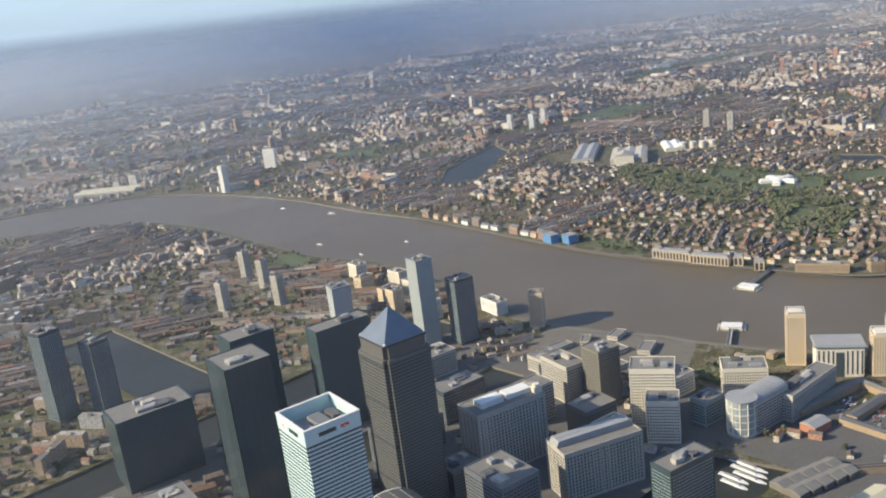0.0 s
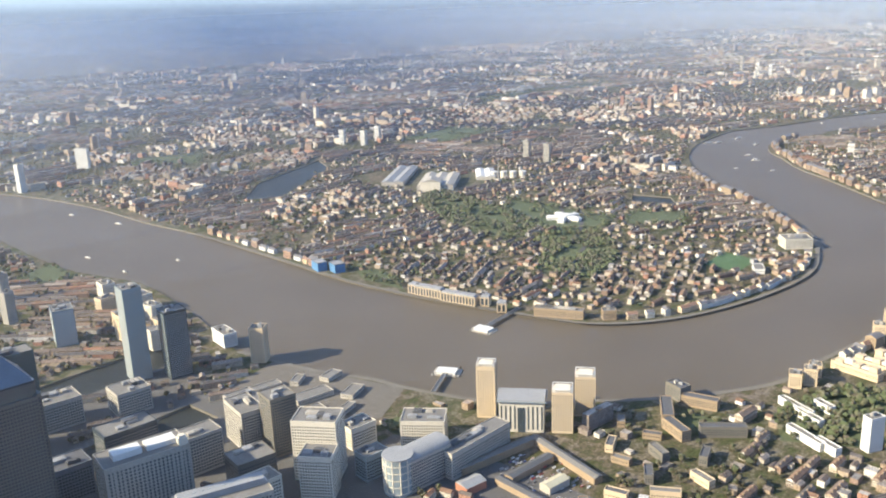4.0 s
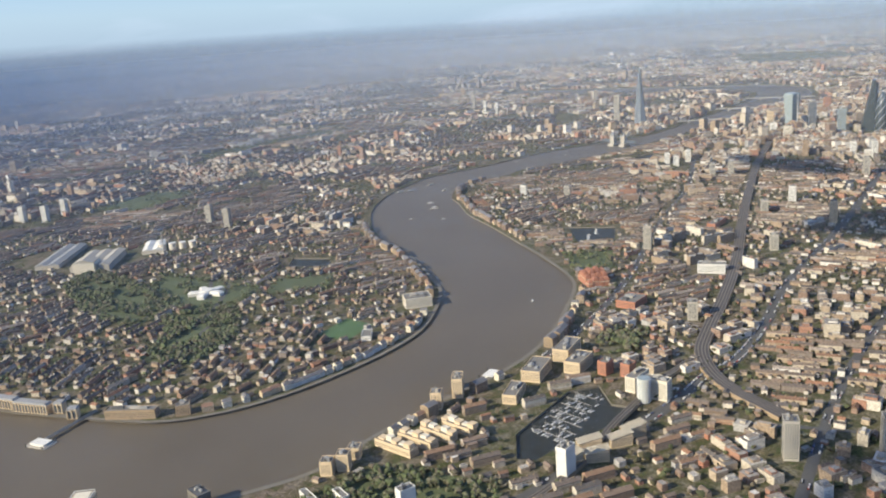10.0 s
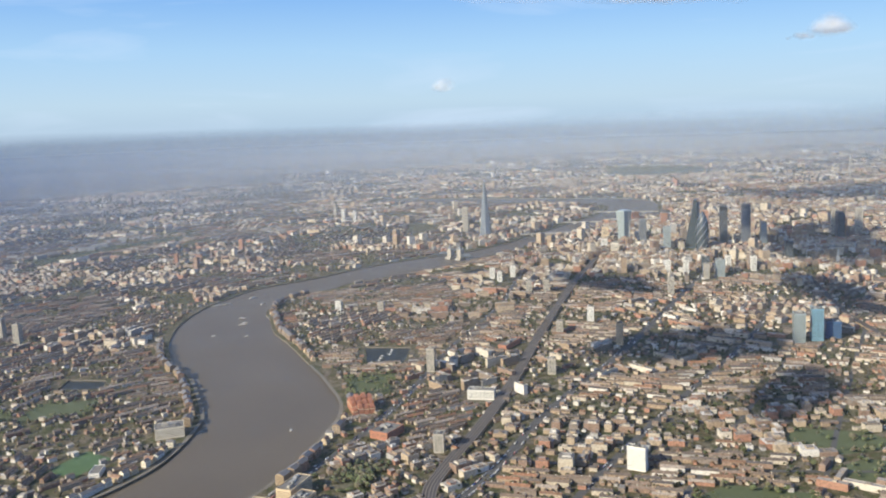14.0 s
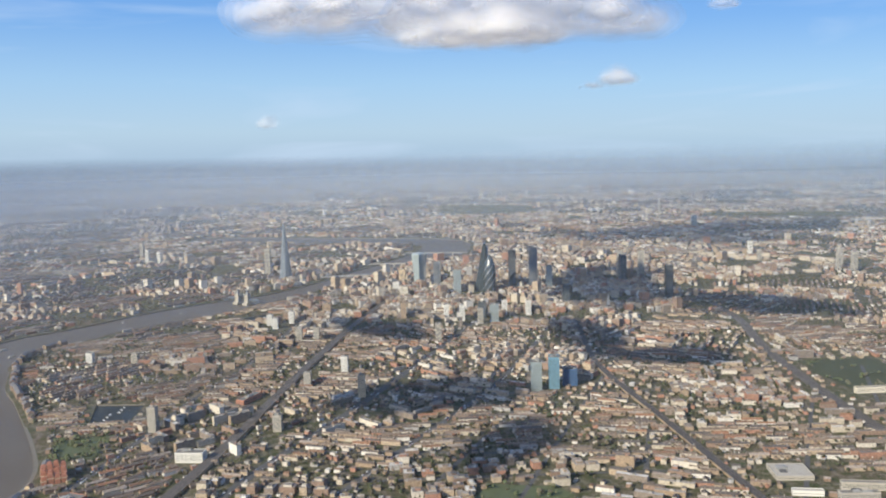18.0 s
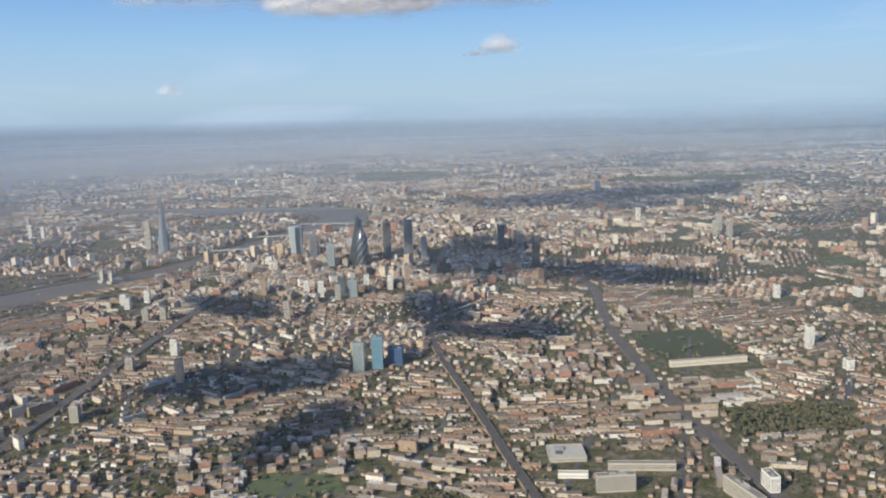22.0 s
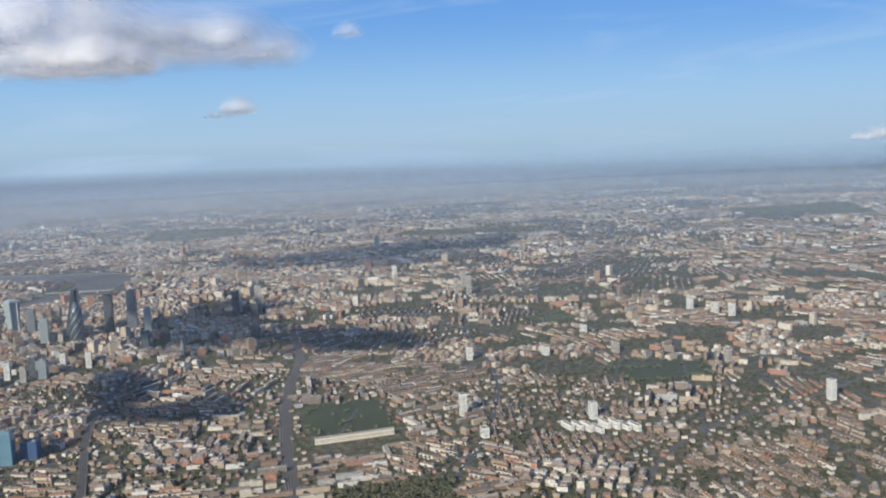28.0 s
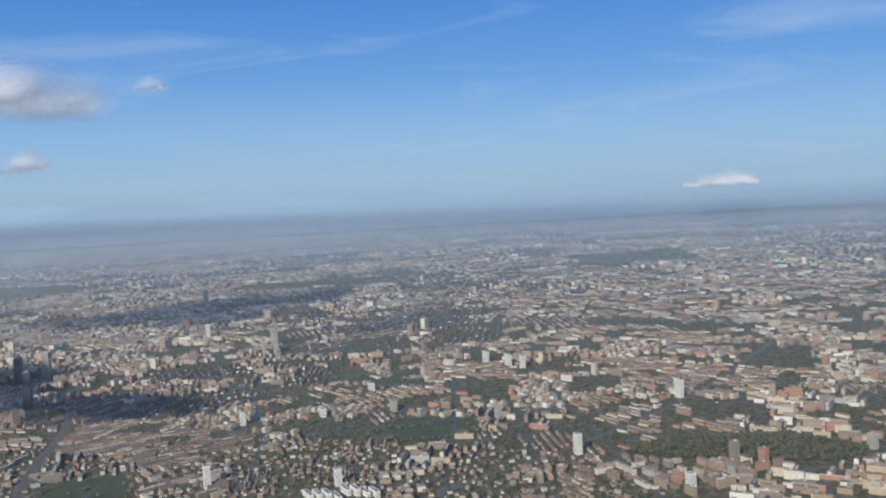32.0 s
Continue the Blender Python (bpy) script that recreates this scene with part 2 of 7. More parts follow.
M_GRASS = plain("mown_grass", (0.085, 0.10, 0.05), 0.95, scale=0.25, amount=0.35)
M_PITCH = plain("bright_pitch_turf", (0.075, 0.125, 0.055), 0.9, scale=0.3)
M_PARK = plain("rough_winter_grass", (0.058, 0.064, 0.034), 0.95, scale=0.1, amount=0.4)
M_QUAY = plain("river_wall_stone", (0.16, 0.145, 0.12), 0.9)
M_DOCK = plain("dark_still_dock_water", (0.034, 0.036, 0.032), 0.45, scale=0.05, spec=0.14)
M_PAVE = plain("dark_paving_and_service_roads", (0.105, 0.10, 0.095), 0.9, scale=0.25, amount=0.4)
M_TRACK = plain("sleepers_and_rails", (0.055, 0.05, 0.048), 0.8, scale=2.0)
M_BOAT = plain("white_boat_hull", (0.62, 0.62, 0.60), 0.35, amount=0.08)
M_SLATE = plain("blue_grey_pyramid_cladding", (0.16, 0.185, 0.22), 0.35, 0.5)
M_GOLD = plain("yellow_metal_roof", (0.46, 0.42, 0.30), 0.7)
M_RED = plain("red_painted_panel", (0.6, 0.03, 0.03), 0.5)


def ground_material():
    m, n, l, b = material("streets_yards_and_gardens", 0.95, 0, 0.2)
    a, c, d = noise_node(n, l, 0.02, 6, 0.65), noise_node(n, l, 0.16, 5, 0.7), noise_node(n, l, 0.9, 3, 0.7)
    base = ramp_node(n, l, c.outputs["Fac"], [(0.40, (0.066, 0.074, 0.034)), (0.50, (0.098, 0.088, 0.062)), (0.58, (0.165, 0.148, 0.125)), (0.70, (0.10, 0.095, 0.09))])
    wide = ramp_node(n, l, a.outputs["Fac"], [(0.35, (0.85, 0.95, 0.75)), (0.65, (1.15, 1.05, 0.98))])
    fine = ramp_node(n, l, d.outputs["Fac"], [(0.35, (0.5, 0.5, 0.5)), (0.65, (1.25, 1.2, 1.15))])
    l.new(mixed(n, l, 1.0, mixed(n, l, 1.0, base.outputs[0], wide.outputs[0], "MULTIPLY"), fine.outputs[0], "MULTIPLY"), b.inputs["Base Color"])
    return m


def water_material():
    m, n, l, b = material("silty_river_water", 0.45, 0, 0.14)
    a, c = noise_node(n, l, 0.012, 4), noise_node(n, l, 1.2, 4)
    r = ramp_node(n, l, a.outputs["Fac"], [(0.3, (0.104, 0.085, 0.060)), (0.7, (0.124, 0.103, 0.076))])
    l.new(r.outputs[0], b.inputs["Base Color"])
    bp = n.new("ShaderNodeBump")
    bp.inputs["Strength"].default_value, bp.inputs["Distance"].default_value = 0.5, 0.06
    l.new(c.outputs["Fac"], bp.inputs["Height"])
    l.new(bp.outputs[0], b.inputs["Normal"])
    return m


M_GROUND, M_WATER = ground_material(), water_material()


# ---- helpers of this scene ----
def part(name, bm, mat, parent=None, label="", place=None):
    """Links a bmesh, drawn in true metres, as one mesh object."""
    me = bpy.data.meshes.new(name)
    bmesh.ops.scale(bm, vec=(K, K, K), verts=bm.verts)
    bm.normal_update()
    bm.to_mesh(me)
    bm.free()
    for x in mat if isinstance(mat, (list, tuple)) else (mat,):
        me.materials.append(x)
    ob = new(name, me)
    if parent is not None:
        ob.parent = parent
    if place is not None:
        ob.location = Vector(place) * K
    return tagged(ob, label)


def again(ob, place, turn=None):
    """Another piece on the same mesh under the same parent."""
    o = new(ob.name.split(".")[0], ob.data)
    o.parent = ob.parent
    o.location = Vector(place) * K
    if turn is not None:
        o.rotation_euler = (0, 0, turn)
    return o


def thing(name, x, y, turn, label, category, group="", z=0.0, kind=""):
    """An Empty at the foot of a thing. turn: degrees, from east towards north."""
    ob = new(name)
    ob.empty_display_size = 0.5
    ob.location, ob.rotation_euler = Vector((x, y, z)) * K, (0, 0, radians(turn))
    return tagged(ob, label, category, group, kind)


def box(bm, x0, x1, y0, y1, z0, z1, mi=0, top=None, taper=1.0):
    """Adds a box; taper narrows its top."""
    cx, cy = (x0 + x1) / 2, (y0 + y1) / 2
    lo = [bm.verts.new(v) for v in ((x0, y0, z0), (x1, y0, z0), (x1, y1, z0), (x0, y1, z0))]
    hi = [bm.verts.new((cx + (v.co.x - cx) * taper, cy + (v.co.y - cy) * taper, z1)) for v in lo]
    for k in range(4):
        bm.faces.new((lo[k], lo[(k + 1) % 4], hi[(k + 1) % 4], hi[k])).material_index = mi
    bm.faces.new(hi).material_index = mi if top is None else top
    bm.faces.new(lo[::-1]).material_index = mi
    return bm


def boxes(*rows):
    bm = bmesh.new()
    for r in rows:
        box(bm, *r)
    return bm


def prism(pts, z0, z1):
    """An upright prism over an outline that runs anticlockwise."""
    bm = bmesh.new()
    lo, hi = [bm.verts.new((x, y, z0)) for x, y in pts], [bm.verts.new((x, y, z1)) for x, y in pts]
    for k in range(len(pts)):
        j = (k + 1) % len(pts)
        bm.faces.new((lo[k], lo[j], hi[j], hi[k]))
    bm.faces.new(hi)
    bm.faces.new(lo[::-1])
    return bm


def smooth_line(pts, step=6):
    """Points along a Catmull-Rom curve through pts."""
    p = np.array([2 * np.array(pts[0]) - pts[1], *pts, 2 * np.array(pts[-1]) - pts[-2]], float)
    out = []
    for k in range(1, len(p) - 2):
        for s in np.arange(step) / step:
            a, b, c, d = p[k - 1 : k + 3]
            out.append(0.5 * (2 * b + (c - a) * s + (2 * a - 5 * b + 4 * c - d) * s * s + (3 * b - a - 3 * c + d) * s**3))
    return np.array([*out, p[-2]])


def inside(poly, x, y):
    """Which of the points lie in an outline."""
    poly = np.asarray(poly, float)
    hit = np.zeros(np.shape(x), bool)
    for (xa, ya), (xb, yb) in zip(poly, np.roll(poly, -1, 0)):
        if ya == yb:
            continue
        hit ^= ((ya > y) != (yb > y)) & (x < (xb - xa) * (y - ya) / (yb - ya) + xa)
    return hit


def off_line(line, x, y):
    """Distance of points from a line of points."""
    line = np.asarray(line, float)
    best = np.full(np.shape(x), 1e9)
    for (xa, ya), (xb, yb) in zip(line[:-1], line[1:]):
        dx, dy = xb - xa, yb - ya
        s = np.clip(((x - xa) * dx + (y - ya) * dy) / (dx * dx + dy * dy), 0, 1)
        best = np.minimum(best, np.hypot(x - xa - s * dx, y - ya - s * dy))
    return best


# ---- the river, docks and ground ----
SOUTH_BANK = smooth_line([(1700, -2500), (700, -2560), (100, -2620), (-350, -2560), (-613, -2433), (-787, -2280), (-898, -1972), (-940, -1607), (-925, -1283), (-931, -1048),
    (-914, -811), (-895, -604), (-880, -421), (-886, -278), (-900, -152), (-926, 1), (-953, 110), (-1015, 187), (-1108, 247), (-1239, 294), (-1387, 322), (-1513, 315), (-1699, 251),
    (-1801, 179), (-2002, -7), (-2109, -148), (-2305, -320), (-2530, -456), (-2764, -535), (-2983, -557), (-3149, -548), (-3373, -437), (-3691, -325), (-3970, -165), (-4176, -13),
    (-4486, 90), (-4825, 143), (-5210, 200), (-5763, 270), (-6250, 200), (-6420, -250), (-6480, -900), (-6600, -1800)])
NORTH_BANK = smooth_line([(1700, -2150), (1150, -2050), (600, -2200), (0, -2280), (-300, -2150), (-535, -1929), (-588, -1741), (-604, -1503), (-580, -1213), (-575, -1004), (-605, -850),
    (-612, -750), (-560, -500), (-500, -300), (-512, -205), (-525, -128), (-554, -36), (-562, 26), (-590, 138), (-620, 200), (-680, 270), (-735, 335), (-814, 409), (-904, 468), (-1011, 488),
    (-1129, 515), (-1226, 545), (-1335, 578), (-1469, 592), (-1665, 568), (-1872, 514), (-2050, 375), (-2181, 250), (-2374, 63), (-2498, -68), (-2659, -187), (-2745, -257), (-2900, -315),
    (-3058, -300), (-3190, -235), (-3323, -215), (-3598, -40), (-3848, 60), (-4208, 176), (-4512, 260), (-4848, 323), (-5200, 390), (-5759, 600), (-6416, 520), (-6720, 250), (-6780, -300), (-6850, -900), (-6950, -1800)])
RIVER = np.concatenate([SOUTH_BANK, NORTH_BANK[::-1]])
DOCKS = {
    "limehouse_basin": [(-1035, 728), (-1104, 697), (-1152, 702), (-1281, 717), (-1318, 758), (-1254, 800), (-1254, 858), (-1226, 866), (-1190, 826), (-1150, 806), (-1091, 772), (-1040, 756)],
    "shadwell_basin": [(-2389, 312), (-2225, 402), (-2262, 492), (-2414, 446)],
    "greenland_dock": [(-1252, -1275), (-1330, -1195), (-1740, -1430), (-1823, -1575), (-1437, -1436)],
    "surrey_water": [(-1827, -288), (-1864, -173), (-1928, -222), (-1907, -329)],
    "north_dock": [(-278, 206), (330, 160), (330, 232), (-150, 262), (-205, 300), (-298, 311)],
    "middle_dock": [(-330, -190), (20, -190), (20, -120), (-330, -120)],
    "south_dock": [(-430, -440), (420, -440), (420, -350), (-430, -350)],
    "millwall_dock": [(-60, -980), (60, -980), (60, -520), (-60, -520)],
    "saint_katharine_dock": [(-3700, 215), (-3600, 150), (-3540, 230), (-3650, 290)],
}
from mathutils.geometry import tessellate_polygon

REACH = 21000


def ground_sheet():
    """One sheet to the horizon with the river and docks cut out, and their walls down to the water."""
    rim = [(-1500 + REACH * math.cos(a * math.tau / 48), 1500 + REACH * math.sin(a * math.tau / 48)) for a in range(48)]
    loops = [rim, [tuple(p) for p in RIVER]] + list(DOCKS.values())
    flat = [p for lp in loops for p in lp]
    tris = tessellate_polygon([[Vector((x, y, 0)) for x, y in lp] for lp in loops])
    bm = bmesh.new()
    vs = [bm.verts.new((x, y, 0)) for x, y in flat]
    for t in tris:
        try:
            f = bm.faces.new([vs[i] for i in t])
        except ValueError:
            continue
        f.normal_update()
        if f.normal.z < 0:
            f.normal_flip()
    tagged(part("ground", bm, M_GROUND), "grey-brown city ground of streets, yards and gardens", "ground", kind="structure")
    start = 48
    for n, lp in enumerate(loops[1:]):
        wall = bmesh.new()
        hi, lo = [wall.verts.new((x, y, 0)) for x, y in lp], [wall.verts.new((x, y, -6)) for x, y in lp]
        for k in range(len(lp)):
            j = (k + 1) % len(lp)
            wall.faces.new((hi[k], hi[j], lo[j], lo[k]))
        bmesh.ops.recalc_face_normals(wall, faces=wall.faces)
        tagged(part("river_wall" if n == 0 else "dock_wall", wall, M_QUAY), "dark stone wall at the water's edge", "river wall", kind="structure")
    bm = boxes((-7200, 1800, -2900, 1000, -8, -4))
    tagged(part("water", bm, M_WATER), "brown silty tidal river water, faintly rippled", "water", kind="structure")


ground_sheet()
for _n, _lp in DOCKS.items():
    _b = bmesh.new()
    _f = _b.faces.new([_b.verts.new((x, y, -3.6)) for x, y in _lp])
    _f.normal_update()
    if _f.normal.z < 0:
        _f.normal_flip()
    tagged(part("dock_water", _b, M_DOCK), "dark still water of an enclosed dock", "water", kind="structure")


def strip(name, pts, wide, mat, label, z=0.3, deep=0.0, step=6):
    """A road or railway laid along a curve; deep: height of its side walls, for a viaduct."""
    line = smooth_line(pts, step)
    d = np.gradient(line, axis=0)
    nrm = np.stack([-d[:, 1], d[:, 0]], 1) / np.linalg.norm(d, axis=1)[:, None]
    a, b = line + nrm * wide / 2, line - nrm * wide / 2
    bm = bmesh.new()
    va, vb = [bm.verts.new((*p, z)) for p in a], [bm.verts.new((*p, z)) for p in b]
    for k in range(len(line) - 1):
        bm.faces.new((vb[k], vb[k + 1], va[k + 1], va[k]))
    if deep:
        ua, ub = [bm.verts.new((*p, z - deep)) for p in a], [bm.verts.new((*p, z - deep)) for p in b]
        for k in range(len(line) - 1):
            bm.faces.new((va[k], va[k + 1], ua[k + 1], ua[k])).material_index = 1
            bm.faces.new((ub[k], ub[k + 1], vb[k + 1], vb[k])).material_index = 1
    tagged(part(name, bm, [mat, M_BRICK]), label, name.split("_")[0], kind="structure")
    return line


RAIL_A = strip("railway", [(-1281, 1059), (-1378, 950), (-1490, 892), (-1610, 876), (-1839, 864), (-2129, 837), (-2575, 775), (-3046, 718), (-3463, 675), (-4000, 640)], 26, M_RAIL, "dark ballasted railway on a brick viaduct", 7, 7)
RAIL_B = strip("railway", [(-1470, 880), (-1350, 850), (-1200, 830), (-950, 800), (-600, 640), (-300, 330)], 12, M_RAIL, "narrow light railway viaduct", 6.6, 6.6)
RAIL_C = strip("railway", [(-900, 2370), (-1300, 2240), (-1668, 2105), (-2091, 1947), (-2487, 1802), (-2942, 1635), (-3300, 1560), (-3700, 1500)], 20, M_RAIL, "dark ballasted railway on a low brick viaduct", 5, 5)
RAIL_D = strip("railway", [(-1300, 2610), (-1850, 2465), (-2330, 2325), (-2794, 2216), (-3312, 2130), (-3693, 2105), (-4100, 2020)], 34, M_RAIL, "wide bundle of ballasted railway tracks", 0.5)
RAIL_E = strip("railway", [(-1500, 2900), (-2200, 3000), (-2700, 3260), (-3000, 3700), (-3500, 4300), (-4300, 5000)], 16, M_RAIL, "narrow railway cutting", 0.5)
ROAD_A = strip("road", [(-300, 560), (-700, 700), (-1231, 874), (-1409, 915), (-1499, 948), (-1671, 966), (-1992, 975), (-2457, 1032), (-3341, 1102), (-4108, 1151)], 24, M_ROAD, "main road running into the city", 0.4)
ROAD_B = strip("road", [(-900, 1100), (-1500, 1130), (-2100, 1230), (-2700, 1350), (-3300, 1400)], 16, M_ROAD, "side road between estates", 0.4)
ROAD_C = strip("road", [(-1380, 620), (-1650, 640), (-2000, 620), (-2450, 560), (-3000, 520), (-3550, 420)], 18, M_ROAD, "riverside highway", 0.4)
ROAD_D = strip("road", [(-4700, 2500), (-4200, 2700), (-3700, 3150), (-3450, 3800), (-3300, 4600), (-3200, 5600)], 18, M_ROAD, "straight high road running north", 0.4)
ROAD_E = strip("road", [(-2300, 2600), (-2800, 2750), (-3400, 2800), (-4200, 2700)], 16, M_ROAD, "main road through the terraces", 0.4)
ROAD_F = strip("road", [(-4400, -40), (-5000, -900), (-5300, -2200), (-5500, -4200)], 24, M_ROAD, "long straight main road", 0.4)
ROAD_G = strip("road", [(-1050, -2500), (-1500, -2700), (-2400, -2500), (-3300, -1500), (-3900, -700)], 20, M_ROAD, "main road through south bank quarters", 0.4)


STREETS = []
for _n, (_x0, _y0, _ang, _long) in enumerate(
        [(-1250 - 215 * _k, 980 + 12 * (_k % 3), 97 + 2.5 * (_k % 4), (560, 900, 740, 1000, 620)[_k % 5]) for _k in range(11)]
        + [(-1180, 1240 + 235 * _k, 171 + 3 * (_k % 3), (1500, 1900, 1300)[_k % 3]) for _k in range(5)]
        + [(-2350 - 240 * _k, 2560 + 30 * (_k % 3), 84 + 4 * (_k % 5), (1100, 800, 1300)[_k % 3]) for _k in range(9)]
        + [(-2150, 2900 + 300 * _k, 166 + 4 * (_k % 4), (1500, 2000)[_k % 2]) for _k in range(6)]
        + [(-1150 - 190 * _k, -60 - 120 * _k, 200 + 9 * _k, 420) for _k in range(4)]):
    _c, _s = math.cos(radians(_ang)), math.sin(radians(_ang))
    _bend = 18 * math.sin(_n * 2.3)
    STREETS.append(strip("street", [(_x0 + _c * _long * u - _s * _bend * math.sin(3.1 * u), _y0 + _s * _long * u + _c * _bend * math.sin(3.1 * u)) for u in (0, 0.25, 0.5, 0.75, 1)], 10, M_ROAD, "grey asphalt street between rows of houses", 0.3 + 0.004 * _n, step=3))


def tracks(line, z, offs):
    """Pairs of rails on dark sleepers, one strip for each track."""
    line = np.asarray(line)
    d = np.gradient(line, axis=0)
    nrm = np.stack([-d[:, 1], d[:, 0]], 1) / np.linalg.norm(d, axis=1)[:, None]
    for o in offs:
        bm = bmesh.new()
        va, vb = [bm.verts.new((*p, z)) for p in line + nrm * (o + 1.4)], [bm.verts.new((*p, z)) for p in line + nrm * (o - 1.4)]
        for k in range(len(line) - 1):
            bm.faces.new((vb[k], vb[k + 1], va[k + 1], va[k]))
        tagged(part("railway_track", bm, M_TRACK), "dark rails and sleepers on ballast", "railway track", kind="structure")


tracks(RAIL_A, 7.12, (-9, -3.2, 3, 9))
tracks(RAIL_B, 6.72, (-2.6, 2.6))
tracks(RAIL_C, 5.12, (-6, -1.8, 2.4, 6.6))
tracks(RAIL_D, 0.62, (-13, -7.5, -2, 3.5, 10))
tracks(RAIL_E, 0.62, (-3.5, 3))
LINES = [(_ln, 7) for _ln in STREETS] + [(RAIL_A, 16), (RAIL_B, 10), (RAIL_C, 14), (RAIL_D, 22), (RAIL_E, 11), (ROAD_A, 15), (ROAD_B, 11), (ROAD_C, 12), (ROAD_D, 12), (ROAD_E, 11), (ROAD_F, 15), (ROAD_G, 13)]

# parks: outline, surface, share of trees, whether evergreen
PARKS = {
    "stepney_green": ([(-1991, 1471), (-1895, 1452), (-1864, 1555), (-1935, 1667), (-1999, 1607)], M_GRASS, 0.25),
    "small_green": ([(-1793, 1536), (-1742, 1582), (-1765, 1622), (-1858, 1648), (-1854, 1590)], M_GRASS, 0.3),
    "railside_field": ([(-3105, 2218), (-2964, 2233), (-2806, 2296), (-2871, 2510), (-3160, 2433)], M_PARK, 0.2),
    "north_park": ([(-3394, 3140), (-3206, 3215), (-3231, 3480), (-3424, 3500), (-3514, 3260)], M_PARK, 0.5),
    "long_common": ([(-2908, 3844), (-2817, 3955), (-2654, 4379), (-2754, 4475), (-2944, 4351), (-3031, 4008)], M_PARK, 1.2),
    "royal_park": ([(-8985, -297), (-9056, 118), (-9178, 665), (-10132, 418), (-10360, -644)], M_PARK, 1.5),
    "regent_park": ([(-8310, 2184), (-8268, 2781), (-8279, 3474), (-8720, 3521), (-8816, 2261)], M_PARK, 1.3),
    "heath": ([(-9591, 5480), (-8446, 5436), (-8588, 6476), (-9696, 6760)], M_PARK, 1.8),
    "dock_woodland": ([(-1570, -540), (-1440, -326), (-1500, -195), (-1640, -230), (-1680, -600)], M_GRASS, 0.6),
    "ecology_wood": ([(-1516, -816), (-1354, -552), (-1305, -341), (-1375, -318), (-1430, -325), (-1566, -543), (-1665, -848)], M_GRASS, 0.99),
    "school_wood": ([(-1385, -318), (-1283, -205), (-1158, -138), (-1170, -15), (-1335, -42), (-1440, -120), (-1500, -192)], M_GRASS, 0.99),
    "bank_garden": ([(-945, -475), (-905, -410), (-902, -290), (-950, -345), (-975, -420)], M_GRASS, 0.8),
    "cemetery_trees": ([(-1813, 1771), (-1783, 1834), (-1810, 1897), (-1908, 1893), (-1956, 1820), (-1861, 1765)], M_PARK, 1.3),
    "goods_scrub": ([(-2264, 2402), (-2315, 2656), (-2484, 2663), (-2448, 2440), (-2427, 2385)], M_PARK, 1.3),
    "corner_green": ([(-1677, 2296), (-1765, 2316), (-1781, 2257), (-1700, 2232)], M_GRASS, 0.4),
    "riverside_pitch": ([(-1390, 124), (-1377, 205), (-1480, 205), (-1497, 124)], M_PITCH, 0.0),
    "south_park": ([(-2330, -1640), (-2350, -1398), (-2728, -1450), (-2680, -1660)], M_GRASS, 0.5),
    "millwall_green": ([(-470, -1060), (-470, -930), (-560, -960), (-576, -1110)], M_GRASS, 0.3),
    "ropemakers_field": ([(-801, 500), (-731, 535), (-840, 770), (-965, 735), (-950, 545)], M_GRASS, 1.0),
    "memorial_park": ([(-2091, 405), (-1945, 490), (-2010, 565), (-2170, 515)], M_GRASS, 0.7),
    "shadow_park": ([(-1553, 1290), (-1435, 1320), (-1480, 1515), (-1676, 1512), (-1673, 1366)], M_GRASS, 0.4),
    "canal_park": ([(-700, 1350), (-620, 1380), (-900, 2300), (-1000, 2280)], M_GRASS, 0.8),
    "deptford_green": ([(-1500, -2250), (-1380, -2150), (-1560, -1950), (-1680, -2080)], M_GRASS, 0.4),
    "burgess_park": ([(-3600, -2300), (-3500, -2150), (-4500, -1950), (-4550, -2120)], M_PARK, 0.5),
    "circus_garden": ([(-478 + 34 * math.cos(a * math.tau / 14), 118 + 34 * math.sin(a * math.tau / 14)) for a in range(14)], M_GRASS, 0.9),
    "court_green": ([(-740, 395), (-700, 400), (-690, 440), (-735, 450)], M_GRASS, 0.3),
    "school_field": ([(-1600, -190), (-1680, -60), (-1790, -100), (-1720, -240)], M_GRASS, 0.3),
    "brook_field": ([(-4330, 2980), (-4200, 3060), (-4290, 3220), (-4430, 3140)], M_GRASS, 0.8),
}
for _n, (_p, _m, _s) in PARKS.items():
    _b = bmesh.new()
    _f = _b.faces.new([_b.verts.new((x, y, 0.25)) for x, y in _p])
    _f.normal_update()
    if _f.normal.z < 0:
        _f.normal_flip()
    tagged(part("park_lawn", _b, _m), "bright green mown playing pitch" if _m is M_PITCH else "green and brown winter grass of a park", "park", kind="structure")

# clear ground for the things that stand by themselves: x, y, radius
CLEAR = []


def blocked(x, y, gap=8.0):
    bad = inside(RIVER, x, y)
    bad |= off_line(SOUTH_BANK[::3], x, y) < gap + 27
    bad |= off_line(NORTH_BANK[::3], x, y) < gap + 27
    for lp in DOCKS.values():
        bad |= inside(lp, x, y) | (off_line([*lp, lp[0]], x, y) < gap + 13)
    for lp, _, _ in PARKS.values():
        bad |= inside(lp, x, y)
    for ln, w in LINES:
        bad |= off_line(ln[::3], x, y) < w + gap - 4
    for cx, cy, r in CLEAR:
        bad |= np.hypot(x - cx, y - cy) < r
    return bad


# ---- the quarters of the city: rows of houses, slab blocks and workshops ----
rng = np.random.default_rng(7)
EYE = np.array([0.0, 1600.0])


